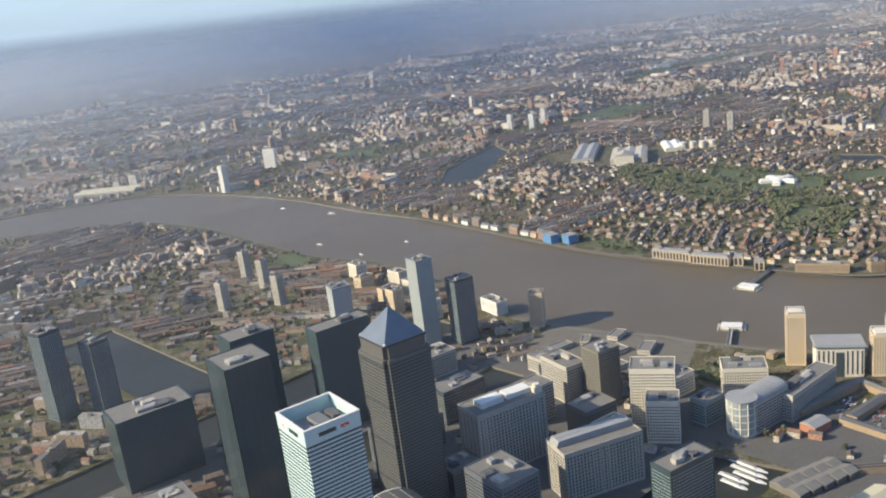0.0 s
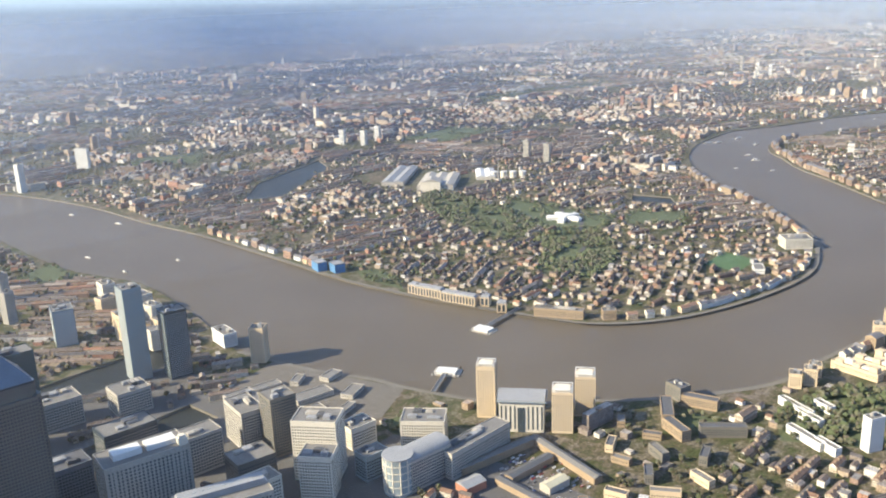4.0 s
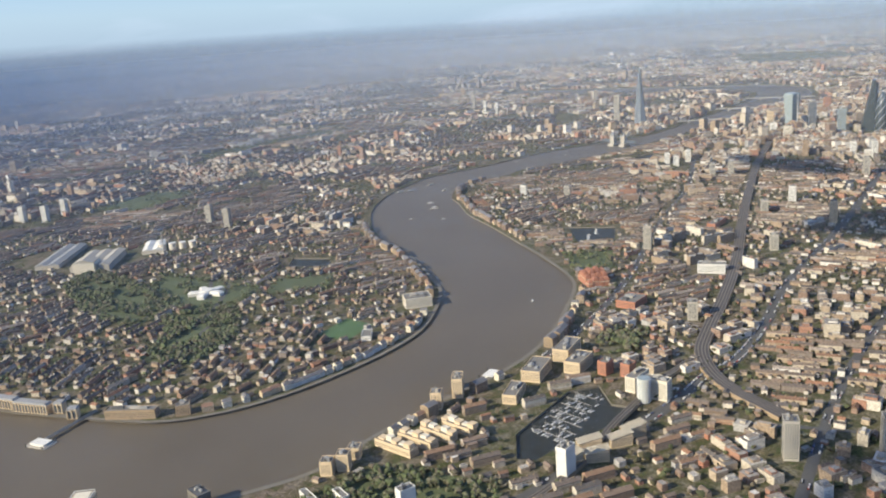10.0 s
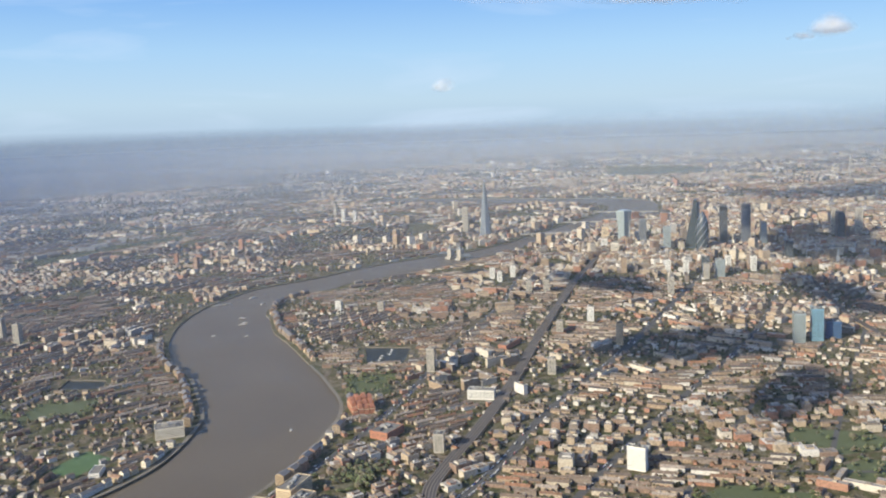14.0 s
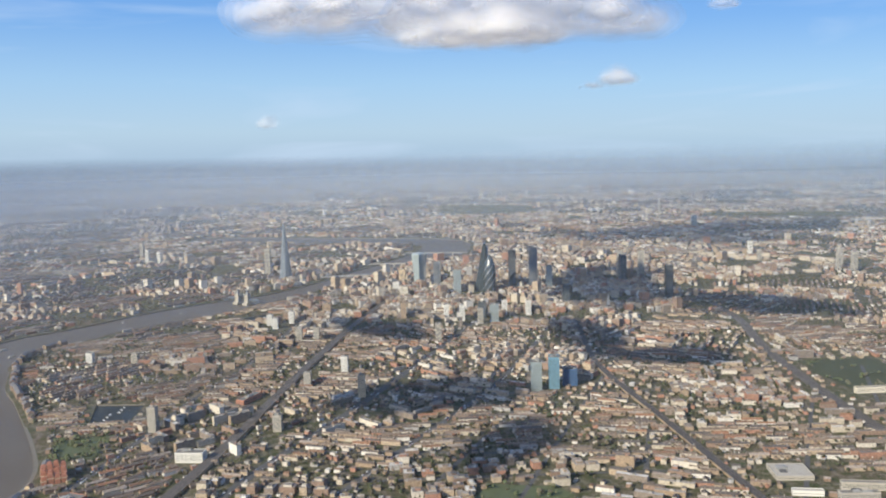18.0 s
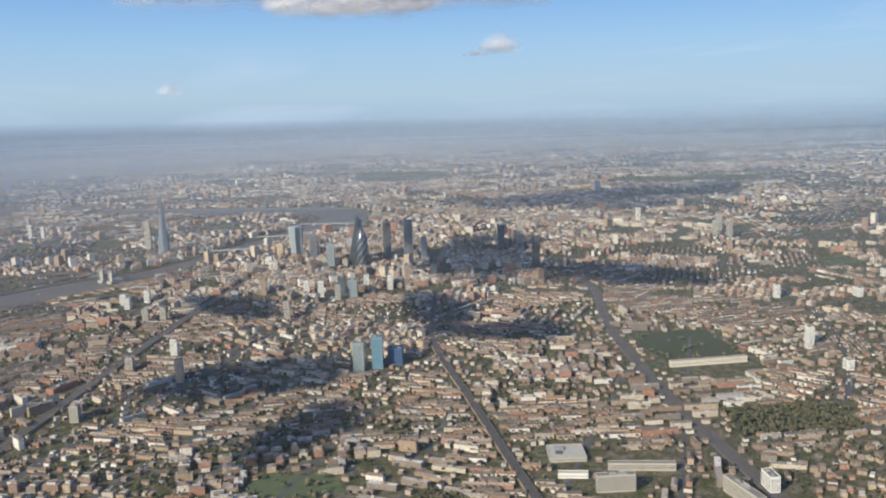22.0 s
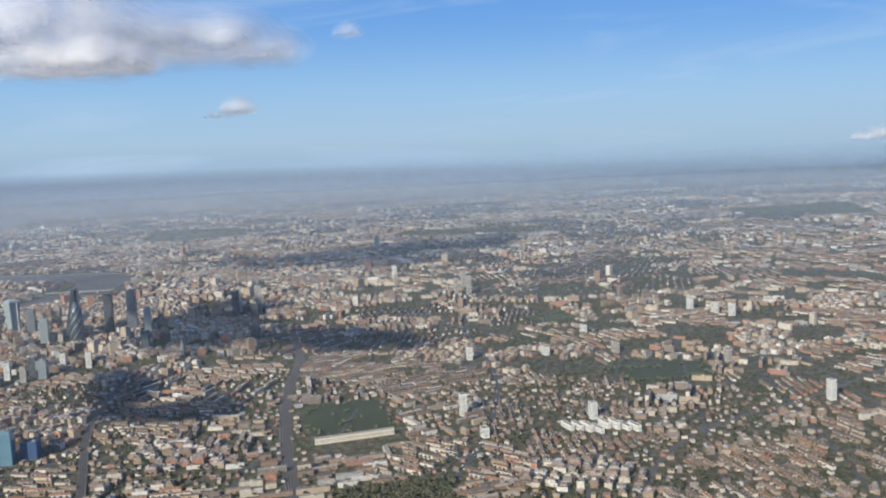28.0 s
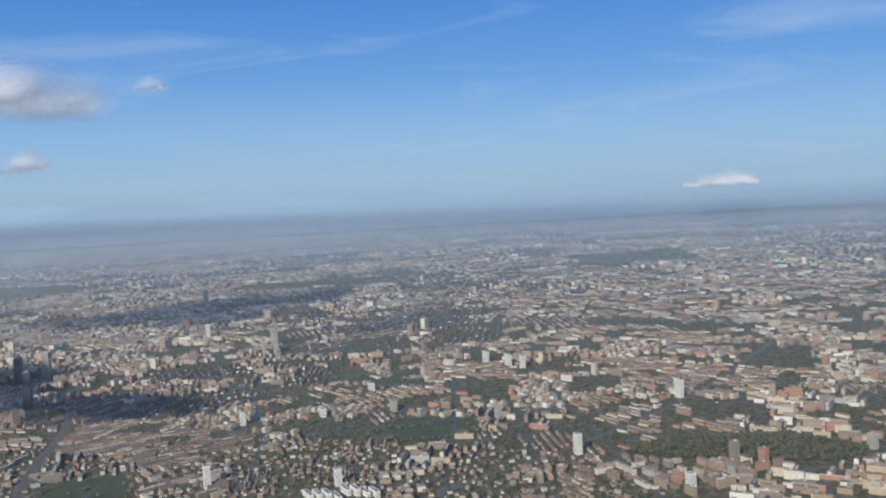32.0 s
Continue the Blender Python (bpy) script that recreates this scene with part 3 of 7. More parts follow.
class Pile:
    """Vertices and faces of many buildings, gathered into one mesh."""

    def __init__(self):
        self.v, self.q, self.t, self.qm, self.tm, self.n = [], [], [], [], [], 0

    def add(self, v, q, qm, t=None, tm=None):
        """v: (m, k, 3) corners of m alike pieces; q, t: faces of one of them."""
        m, k = v.shape[:2]
        base = (self.n + np.arange(m) * k)[:, None, None]
        self.v.append(v.reshape(-1, 3))
        self.q.append((np.array(q)[None] + base).reshape(-1, 4))
        self.qm.append(np.tile(qm, m))
        if t:
            self.t.append((np.array(t)[None] + base).reshape(-1, 3))
            self.tm.append(np.tile(tm, m))
        self.n += m * k

    def link(self, name, mats):
        if not self.n:
            return None
        me = bpy.data.meshes.new(name)
        v = np.concatenate(self.v) * K
        q = np.concatenate(self.q) if self.q else np.zeros((0, 4), int)
        t = np.concatenate(self.t) if self.t else np.zeros((0, 3), int)
        me.vertices.add(len(v))
        me.vertices.foreach_set("co", v.ravel())
        loops = np.concatenate([q.ravel(), t.ravel()])
        me.loops.add(len(loops))
        me.loops.foreach_set("vertex_index", loops)
        me.polygons.add(len(q) + len(t))
        me.polygons.foreach_set("loop_start", np.concatenate([np.arange(len(q)) * 4, len(q) * 4 + np.arange(len(t)) * 3]))
        me.polygons.foreach_set("material_index", np.concatenate(self.qm + self.tm).astype(np.int32))
        for x in mats:
            me.materials.append(x)
        me.update(calc_edges=True)
        me.validate()
        me.shade_flat()
        return new(name, me)


def turned(x, y, a, u, v):
    """Corners u, v (m, k) of pieces at x, y turned by a."""
    c, s = np.cos(a)[:, None], np.sin(a)[:, None]
    return x[:, None] + u * c - v * s, y[:, None] + u * s + v * c


BOX_U, BOX_V = np.array([-1, 1, 1, -1]) / 2, np.array([-1, -1, 1, 1]) / 2


def put_boxes(pile, x, y, a, long, deep, z0, z1, wall=0, top=2):
    """Flat-roofed blocks with a parapet edge; walls and roof apart, so that each takes its own colour."""
    m = len(x)
    if not m:
        return
    X, Y = turned(x, y, a, BOX_U[None] * long[:, None], BOX_V[None] * deep[:, None])
    lo, hi = np.stack([X, Y, np.broadcast_to(np.reshape(z0, (-1, 1)), X.shape)], -1), np.stack([X, Y, np.broadcast_to(z1[:, None], X.shape)], -1)
    pile.add(np.concatenate([lo, hi], 1), [(0, 1, 5, 4), (1, 2, 6, 5), (2, 3, 7, 6), (3, 0, 4, 7)], [wall] * 4)
    X, Y = turned(x, y, a, BOX_U[None] * (long[:, None] - 0.8), BOX_V[None] * (deep[:, None] - 0.8))
    pile.add(np.stack([X, Y, np.broadcast_to(z1[:, None] - 0.4, X.shape)], -1), [(0, 1, 2, 3)], [top])


def put_gables(pile, x, y, a, long, deep, h, rise, hip=0.0):
    """Pitched-roofed rows."""
    m = len(x)
    if not m:
        return
    X, Y = turned(x, y, a, BOX_U[None] * long[:, None], BOX_V[None] * deep[:, None])
    RX, RY = turned(x, y, a, np.array([[-0.5, 0.5]]) * (long * (1 - hip))[:, None], np.zeros((m, 2)))
    H, R = np.broadcast_to(h[:, None], X.shape), np.broadcast_to((h + rise)[:, None], RX.shape)
    lo, hi, rg = np.stack([X, Y, 0 * X], -1), np.stack([X, Y, H], -1), np.stack([RX, RY, R], -1)
    pile.add(np.concatenate([lo, hi, rg], 1), [(0, 1, 5, 4), (1, 2, 6, 5), (2, 3, 7, 6), (3, 0, 4, 7)], [0] * 4, [(4, 8, 7), (5, 6, 9)], [0, 0])
    X, Y = turned(x, y, a, BOX_U[None] * (long[:, None] + 0.6), BOX_V[None] * (deep[:, None] + 0.9))
    RX, RY = turned(x, y, a, np.array([[-0.5, 0.5]]) * (long * (1 - hip) + 0.6)[:, None], np.zeros((m, 2)))
    hi, rg = np.stack([X, Y, H + 0.05], -1), np.stack([RX, RY, R + 0.3], -1)
    pile.add(np.concatenate([hi, rg], 1), [(0, 1, 5, 4), (2, 3, 4, 5)], [1, 1], [(3, 0, 4), (1, 2, 5)], [1, 1])


ICO = np.array([(0, 0, 1), (0.894, 0, 0.447), (0.276, 0.851, 0.447), (-0.724, 0.526, 0.447), (-0.724, -0.526, 0.447), (0.276, -0.851, 0.447),
                (0.724, 0.526, -0.447), (-0.276, 0.851, -0.447), (-0.894, 0, -0.447), (-0.276, -0.851, -0.447), (0.724, -0.526, -0.447)])
ICO_T = [(0, 1, 2), (0, 2, 3), (0, 3, 4), (0, 4, 5), (0, 5, 1), (1, 6, 2), (2, 7, 3), (3, 8, 4), (4, 9, 5), (5, 10, 1), (2, 6, 7), (3, 7, 8), (4, 8, 9), (5, 9, 10), (1, 10, 6)]


def put_crowns(pile, x, y, r, h, lumps=2):
    """Tree crowns: uneven clumps on a short stem."""
    for _ in range(lumps):
        m = len(x)
        if not m:
            return
        jit = rng.uniform(0.55, 1.3, (m, 11, 1))
        c = np.stack([x + rng.normal(0, 0.35, m) * r, y + rng.normal(0, 0.35, m) * r, h * rng.uniform(0.5, 0.75, m)], -1)
        rr = (r * rng.uniform(0.6, 0.95, m))[:, None, None] * jit
        v = c[:, None] + ICO[None] * rr * np.array([1, 1, 0.85])
        base = (pile.n + np.arange(m) * 11)[:, None, None]
        pile.v.append(v.reshape(-1, 3))
        pile.t.append((np.array(ICO_T)[None] + base).reshape(-1, 3))
        pile.tm.append(np.zeros(m * len(ICO_T), int))
        pile.n += m * 11


def quarter_rows():
    """Seeds of the quarters: place, angle of the streets, kind."""
    step = 330.0
    gx, gy = np.meshgrid(np.arange(-19500, 1700, step), np.arange(-13500, 13000, step))
    gx, gy = (gx + rng.uniform(-140, 140, gx.shape)).ravel(), (gy + rng.uniform(-140, 140, gy.shape)).ravel()
    dx, dy = gx - EYE[0], gy - EYE[1]
    bearing = np.degrees(np.arctan2(dx, dy)) % 360
    far = np.hypot(dx, dy)
    keep = (far < 19000) & (((bearing > 186) & (bearing < 318)) | (far < 1500) | ((far < 5200) & (bearing > 158) & (bearing <= 186)))
    return gx[keep], gy[keep], far[keep]
# ---- clouds over the city, which also shade parts of it ----
def vapour(name, opacity, lumps, dense=False):
    """One skin of a cloud: lets part of the light through, thinner where its noise is low."""
    m, n, l, b = material(name, 1.0, 0, 0.0)
    n.remove(b)
    d, t, x = n.new("ShaderNodeBsdfDiffuse"), n.new("ShaderNodeBsdfTranslucent"), n.new("ShaderNodeBsdfTransparent")
    d.inputs["Color"].default_value = t.inputs["Color"].default_value = (0.93, 0.92, 0.93, 1)
    a, c = n.new("ShaderNodeMixShader"), n.new("ShaderNodeMixShader")
    a.inputs[0].default_value = 0.5
    l.new(d.outputs[0], a.inputs[1])
    l.new(t.outputs[0], a.inputs[2])
    f = noise_node(n, l, lumps, 3, 0.5)
    r = n.new("ShaderNodeMapRange")
    r.inputs["From Min"].default_value, r.inputs["From Max"].default_value = 0.34, 0.62
    r.inputs["To Min"].default_value, r.inputs["To Max"].default_value = opacity * (0.7 if dense else 0.25), opacity
    l.new(f.outputs["Fac"], r.inputs["Value"])
    l.new(r.outputs[0], c.inputs[0])
    l.new(x.outputs[0], c.inputs[1])
    l.new(a.outputs[0], c.inputs[2])
    l.new(c.outputs[0], n["Material Output"].inputs["Surface"])
    return m


M_VEIL, M_SHEER, M_THIN, M_THICK = vapour("veil_vapour", 0.09, 0.012), vapour("sheer_vapour", 0.16, 0.016), vapour("thin_vapour", 0.24, 0.02), vapour("thick_vapour", 0.36, 0.022)
M_HEART = vapour("heart_vapour", 0.85, 0.03, True)


def cloud(x, y, z, rx, ry, rz, turn, count, seed, label, skins):
    """A heap of puffs, flat below and billowing above, in nested skins that thin towards the rim. skins: (swelling, material)."""
    ob = thing("cloud", x, y, turn, label, "cloud", kind="structure", z=z)
    for swell, mat in skins:
        r = random.Random(seed)
        bm = bmesh.new()
        for _ in range(count):
            a, q = r.uniform(0, math.tau), math.sqrt(r.random())
            px, py = q * math.cos(a) * rx, q * math.sin(a) * ry
            size = rz * r.uniform(0.5, 1.0) * (1.2 - 0.75 * q)
            pz = size * 0.35 + r.uniform(0, 0.45) * rz * (1 - q)
            for v in bmesh.ops.create_icosphere(bm, subdivisions=2, radius=1)["verts"]:
                k = swell * (1 + 0.34 * noise.noise(v.co * 1.3 + Vector((px, py, seed)) * 0.37))
                zz = v.co.z * size * k * 0.95
                v.co = (px + v.co.x * size * k * 1.3, py + v.co.y * size * k * 1.3, pz + (zz if zz > 0 else zz * 0.6))
        for f in bm.faces:
            f.smooth = True
        sk = part("vapour_skin", bm, mat, ob)
        one = sk.modifiers.new("one_skin", "REMESH")
        one.mode, one.voxel_size, one.use_smooth_shade = "VOXEL", max(rz, 30) * 0.16 * K, True
        soft_skin = sk.modifiers.new("soft_skin", "SMOOTH")
        soft_skin.factor, soft_skin.iterations = 0.5, 12
    return ob


SOFT = ((1.6, M_VEIL), (1.38, M_VEIL), (1.18, M_SHEER), (1.0, M_THIN), (0.82, M_THIN), (0.62, M_THICK), (0.42, M_THICK))
WISP = ((1.5, M_VEIL), (1.2, M_SHEER), (0.95, M_THIN), (0.7, M_THIN))
SCRAP = ((1.3, M_VEIL), (1.0, M_SHEER), (0.7, M_SHEER))
SOLID = ((1.0, M_HEART), (0.8, M_HEART))
cloud(-5022, 800, 1300, 1150, 360, 260, 122, 74, 3, "large grey-bottomed cumulus cloud over the city", SOFT)
cloud(-4580, 1010, 1165, 390, 190, 120, 105, 48, 13, "ragged grey-white cumulus cloud below a larger one", SOFT)
cloud(-5214, 1596, 985, 80, 60, 62, 95, 14, 5, "small white cumulus puff far over the city", WISP)
cloud(-5290, 1450, 970, 80, 40, 34, 100, 9, 6, "thin grey wisp trailing from a small cloud", SCRAP)
cloud(-5500, 2160, 1385, 80, 50, 50, 110, 9, 15, "faint small cloud high over the city", SCRAP)
cloud(-10400, 7600, 640, 430, 160, 120, 60, 26, 23, "flat white cloud near the horizon", WISP)
cloud(-7600, -1500, 890, 70, 50, 60, 60, 8, 21, "faint grey cloud scrap near the horizon", SCRAP)
cloud(-4640, -5320, 880, 120, 70, 60, 50, 9, 24, "faint grey cloud scrap over the southern suburbs", SCRAP)


def shading_cloud(x, y, rx, ry, turn, seed, label):
    """An unseen thick cloud, added two kilometres up out of view so that the sun throws its shade on the ground at x,
    y.
    """
    run = 2000 / math.tan(radians(SUN_EL))
    cloud(x + run * math.sin(radians(SUN_AZ)), y + run * math.cos(radians(SUN_AZ)), 2000, rx, ry, 62, turn, max(100, int(rx * ry / 850)), seed, label, SOLID)


shading_cloud(-4460, 1590, 620, 285, 5, 31, "thick grey cloud shading the towers of the city")
shading_cloud(-4060, 2160, 450, 200, 60, 32, "long tail of a thick grey cloud")
shading_cloud(-3340, 1560, 320, 80, 22, 33, "narrow ragged cloud high over the docks")
shading_cloud(-3070, 1840, 170, 45, 85, 34, "narrow ragged cloud scrap")
shading_cloud(-3400, 790, 250, 60, 55, 35, "narrow ragged cloud over the river")
shading_cloud(-2580, 1210, 290, 150, 112, 36, "broken grey cloud high over the river")
shading_cloud(-2200, 1455, 190, 45, 170, 37, "ragged end of a broken cloud")
shading_cloud(-1270, 1400, 400, 210, 140, 38, "broad broken cloud high over the docks")


# ---- haze over the city, painted on upright see-through sheets ----
def haze_material(most, south, colour, radius, south_lift):
    """Haze put into the colour of a see-through sheet: as dense as `most` near the ground and `south` in the south,
    gone at its top; it shades alike on both faces.
    """
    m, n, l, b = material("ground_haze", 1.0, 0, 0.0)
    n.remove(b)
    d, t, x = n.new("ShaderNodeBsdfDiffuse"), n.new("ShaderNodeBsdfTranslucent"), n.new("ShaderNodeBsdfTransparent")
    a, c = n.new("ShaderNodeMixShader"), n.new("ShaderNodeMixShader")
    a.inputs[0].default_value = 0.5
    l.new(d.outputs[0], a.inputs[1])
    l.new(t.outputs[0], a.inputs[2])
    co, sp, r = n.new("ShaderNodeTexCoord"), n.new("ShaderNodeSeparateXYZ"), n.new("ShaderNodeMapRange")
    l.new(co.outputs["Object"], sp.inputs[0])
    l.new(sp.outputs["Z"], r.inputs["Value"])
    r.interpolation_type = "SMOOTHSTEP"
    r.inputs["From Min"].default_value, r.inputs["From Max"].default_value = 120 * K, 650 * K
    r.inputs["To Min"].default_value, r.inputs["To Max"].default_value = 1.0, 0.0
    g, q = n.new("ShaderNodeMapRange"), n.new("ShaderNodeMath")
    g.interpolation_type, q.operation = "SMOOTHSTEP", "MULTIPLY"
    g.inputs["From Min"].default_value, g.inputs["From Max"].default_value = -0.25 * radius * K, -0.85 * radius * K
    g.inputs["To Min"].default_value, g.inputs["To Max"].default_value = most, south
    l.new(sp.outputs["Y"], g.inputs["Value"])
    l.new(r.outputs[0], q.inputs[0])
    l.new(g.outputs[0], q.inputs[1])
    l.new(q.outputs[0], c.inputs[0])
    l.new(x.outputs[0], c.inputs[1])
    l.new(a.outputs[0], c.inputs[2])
    # paler towards the south, making up in colour for the weaker sun there
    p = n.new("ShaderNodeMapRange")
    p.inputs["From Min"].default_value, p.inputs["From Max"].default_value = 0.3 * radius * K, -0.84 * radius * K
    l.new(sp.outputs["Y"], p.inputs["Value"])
    tone = mixed(n, l, p.outputs[0], colour, south_lift)
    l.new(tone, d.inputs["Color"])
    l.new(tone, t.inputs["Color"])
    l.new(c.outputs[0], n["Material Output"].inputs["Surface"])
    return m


HAZE_BLUE, HAZE_SOUTH_LIFT = (0.285, 0.37, 0.49), (0.66, 0.71, 0.78)
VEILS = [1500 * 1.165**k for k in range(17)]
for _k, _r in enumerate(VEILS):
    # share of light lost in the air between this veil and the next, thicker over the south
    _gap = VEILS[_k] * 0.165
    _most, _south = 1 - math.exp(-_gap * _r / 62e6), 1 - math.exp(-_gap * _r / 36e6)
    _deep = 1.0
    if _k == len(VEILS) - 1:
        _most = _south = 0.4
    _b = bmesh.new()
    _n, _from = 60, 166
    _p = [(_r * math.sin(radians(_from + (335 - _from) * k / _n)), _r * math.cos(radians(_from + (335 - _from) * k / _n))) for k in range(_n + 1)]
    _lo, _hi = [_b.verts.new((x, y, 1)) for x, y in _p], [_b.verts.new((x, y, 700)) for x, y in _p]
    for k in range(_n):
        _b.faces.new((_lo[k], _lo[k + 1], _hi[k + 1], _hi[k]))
    tagged(part("haze_backdrop", _b, haze_material(_most, _south, [v * _deep for v in HAZE_BLUE], _r, [v * _deep for v in HAZE_SOUTH_LIFT]), None, "", (200, 1900, 0)), "upright see-through sheet coloured as blue-grey haze", "haze", kind="structure")
# ---- builders for single buildings ----
def windows(w, d, z, tall, step, wide, proud=0.07):
    """One floor's strip of panes round a block, with the wall between them."""
    bm = bmesh.new()
    line = []
    for side in range(4):
        run, o = (w, d / 2 + proud) if side % 2 == 0 else (d, w / 2 + proud)
        n = max(1, int((run - 1) / step))
        edge = [-run / 2 - proud]
        for k in range(n):
            c = (k - (n - 1) / 2) * step
            edge += [c - wide / 2, c + wide / 2]
        for k, u in enumerate(edge):
            line.append((((u, -o), (o, u), (-u, o), (-o, -u))[side], k % 2))
    lo, hi = [bm.verts.new((*q, z)) for q, _ in line], [bm.verts.new((*q, z + tall)) for q, _ in line]
    for k in range(len(line)):
        j = (k + 1) % len(line)
        bm.faces.new((lo[k], lo[j], hi[j], hi[k])).material_index = 1 - line[k][1]
    return bm


def ring(w, d, z0, z1, thick):
    """A closed band round a block."""
    bm = bmesh.new()
    t = thick
    for r in ((-w / 2 - t, w / 2 + t, -d / 2 - t, -d / 2), (-w / 2 - t, w / 2 + t, d / 2, d / 2 + t), (-w / 2 - t, -w / 2, -d / 2, d / 2), (w / 2, w / 2 + t, -d / 2, d / 2)):
        box(bm, *r, z0, z1)
    return bm


def floors(th, first, count, pitch, w, d, tall, step, wide, mat, name="window_band", label="", wall=None):
    ob = part(name, windows(w, d, 0, tall, step, wide), [mat, wall or M_CONC], th, label, (0, 0, first))
    for k in range(1, count):
        again(ob, (0, 0, first + k * pitch))


def bands(th, first, count, pitch, w, d, tall, thick, mat, name="floor_band", label=""):
    ob = part(name, ring(w, d, 0, tall, thick), mat, th, label, (0, 0, first))
    for k in range(1, count):
        again(ob, (0, 0, first + k * pitch))


def piers(th, w, d, z0, z1, step, wide, deep, mat, name="pier"):
    """Upright ribs on all four faces, each a part."""
    ob = None
    for side in range(4):
        run, out = (w, d / 2) if side % 2 == 0 else (d, w / 2)
        n = int(run / step)
        for k in range(n + 1):
            c = -run / 2 + k * run / n
            p = ((c, -out, z0), (out, c, z0), (-c, out, z0), (-out, -c, z0))[side]
            if ob is None:
                ob = part(name, boxes((-wide / 2, wide / 2, -deep, deep, 0, z1 - z0)), mat, th, "", p)
            else:
                again(ob, p, side * math.pi / 2)


def plant(th, w, d, z, seed, mat=None, n=4):
    """Machine rooms and ducts on a roof."""
    r = random.Random(seed)
    for k in range(n):
        a, b, h = w * r.uniform(0.12, 0.3), d * r.uniform(0.12, 0.3), r.uniform(2, 5)
        x, y = r.uniform(-0.3, 0.3) * w, r.uniform(-0.3, 0.3) * d
        part("plant_room", boxes((-a / 2, a / 2, -b / 2, b / 2, 0, h), (-a / 2.6, -a / 4, -b / 3, b / 3, h, h + 0.8), (a / 5, a / 2.6, -b / 3, b / 3, h, h + 0.6)), mat or (M_GREY, M_DARKROOF, M_CONC)[k % 3], th, "", (x, y, z))


def office(name, label, x, y, w, d, h, turn, wall, glass, pitch=4.0, tall=2.2, step=3.0, wide=2.2, roof=None, crown=True, banded=False, ribs=0.0, category="office building", group="", seed=0, z0=0.0):
    """A flat-roofed block: walls, a row of panes for each floor, parapet, roof and plant."""
    th = thing(name, x, y, turn, label, category, group)
    part("body", boxes((-w / 2, w / 2, -d / 2, d / 2, z0, h - 0.6)), wall, th)
    n = int((h - z0 - 5) / pitch)
    if banded:
        bands(th, z0 + 4, n, pitch, w, d, tall, 0.12, glass, "window_band")
    else:
        floors(th, z0 + 4, n, pitch, w, d, tall, step, wide, glass, wall=wall)
    if ribs:
        piers(th, w, d, z0, h, ribs, 0.9, 0.45, wall)
    part("parapet", ring(w - 1.2, d - 1.2, h - 0.6, h + 0.9, 0.75), wall, th)
    part("roof", boxes((-w / 2 + 0.6, w / 2 - 0.6, -d / 2 + 0.6, d / 2 - 0.6, h - 0.6, h - 0.2)), roof or M_ROOFTOP, th)
    if crown:
        plant(th, w, d, h - 0.2, seed + int(abs(x) + abs(y)))
    CLEAR.append((x, y, 0.62 * math.hypot(w, d) + 4))
    return th


# ---- the docklands towers ----
def pyramid_tower():
    th = thing("office_tower", -5, -6, -8, "tall dark ribbed steel tower with a pyramid roof", "skyscraper")
    w = 62
    part("shaft", boxes((-w / 2, w / 2, -w / 2 + 5, w / 2 - 5, 0, 192), (-w / 2 + 5, w / 2 - 5, -w / 2, w / 2, 0, 192)), M_TOWER, th)
    part("upper_shaft", boxes((-28, 28, -23, 23, 192, 206), (-23, 23, -28, 28, 192, 206)), M_TOWER, th, "stepped-in top storeys")
    floors(th, 6, 46, 4.0, w - 9.8, w + 0.1, 2.1, 3.2, 2.3, M_GLASS, wall=M_TOWER)
    floors(th, 6, 46, 4.0, w + 0.1, w - 9.8, 2.1, 3.2, 2.3, M_GLASS, wall=M_TOWER)
    bands(th, 40, 4, 48, w + 0.2, w - 9.6, 1.6, 0.2, M_DARKSTEEL, "cornice")
    part("cornice", boxes((-27.5, 27.5, -27.5, 27.5, 206, 208)), M_DARKSTEEL, th)
    part("pyramid", boxes((-27, 27, -27, 27, 208, 240, 0, None, 0.02)), M_SLATE, th, "blue-grey metal pyramid roof")
    rib = part("pyramid_rib", boxes((-0.25, 0.25, -0.25, 0.25, 0, 3)), M_DARKSTEEL, th, "", (0, 0, 239.5))
    for k in range(4):
        part("corner_light", boxes((-0.9, 0.9, -0.9, 0.9, 0, 2.2)), M_WHITE, th, "small white corner lamp housing", (25.5 * (-1) ** k, 25.5 * (-1) ** (k // 2), 208))
    CLEAR.append((-5, -6, 48))


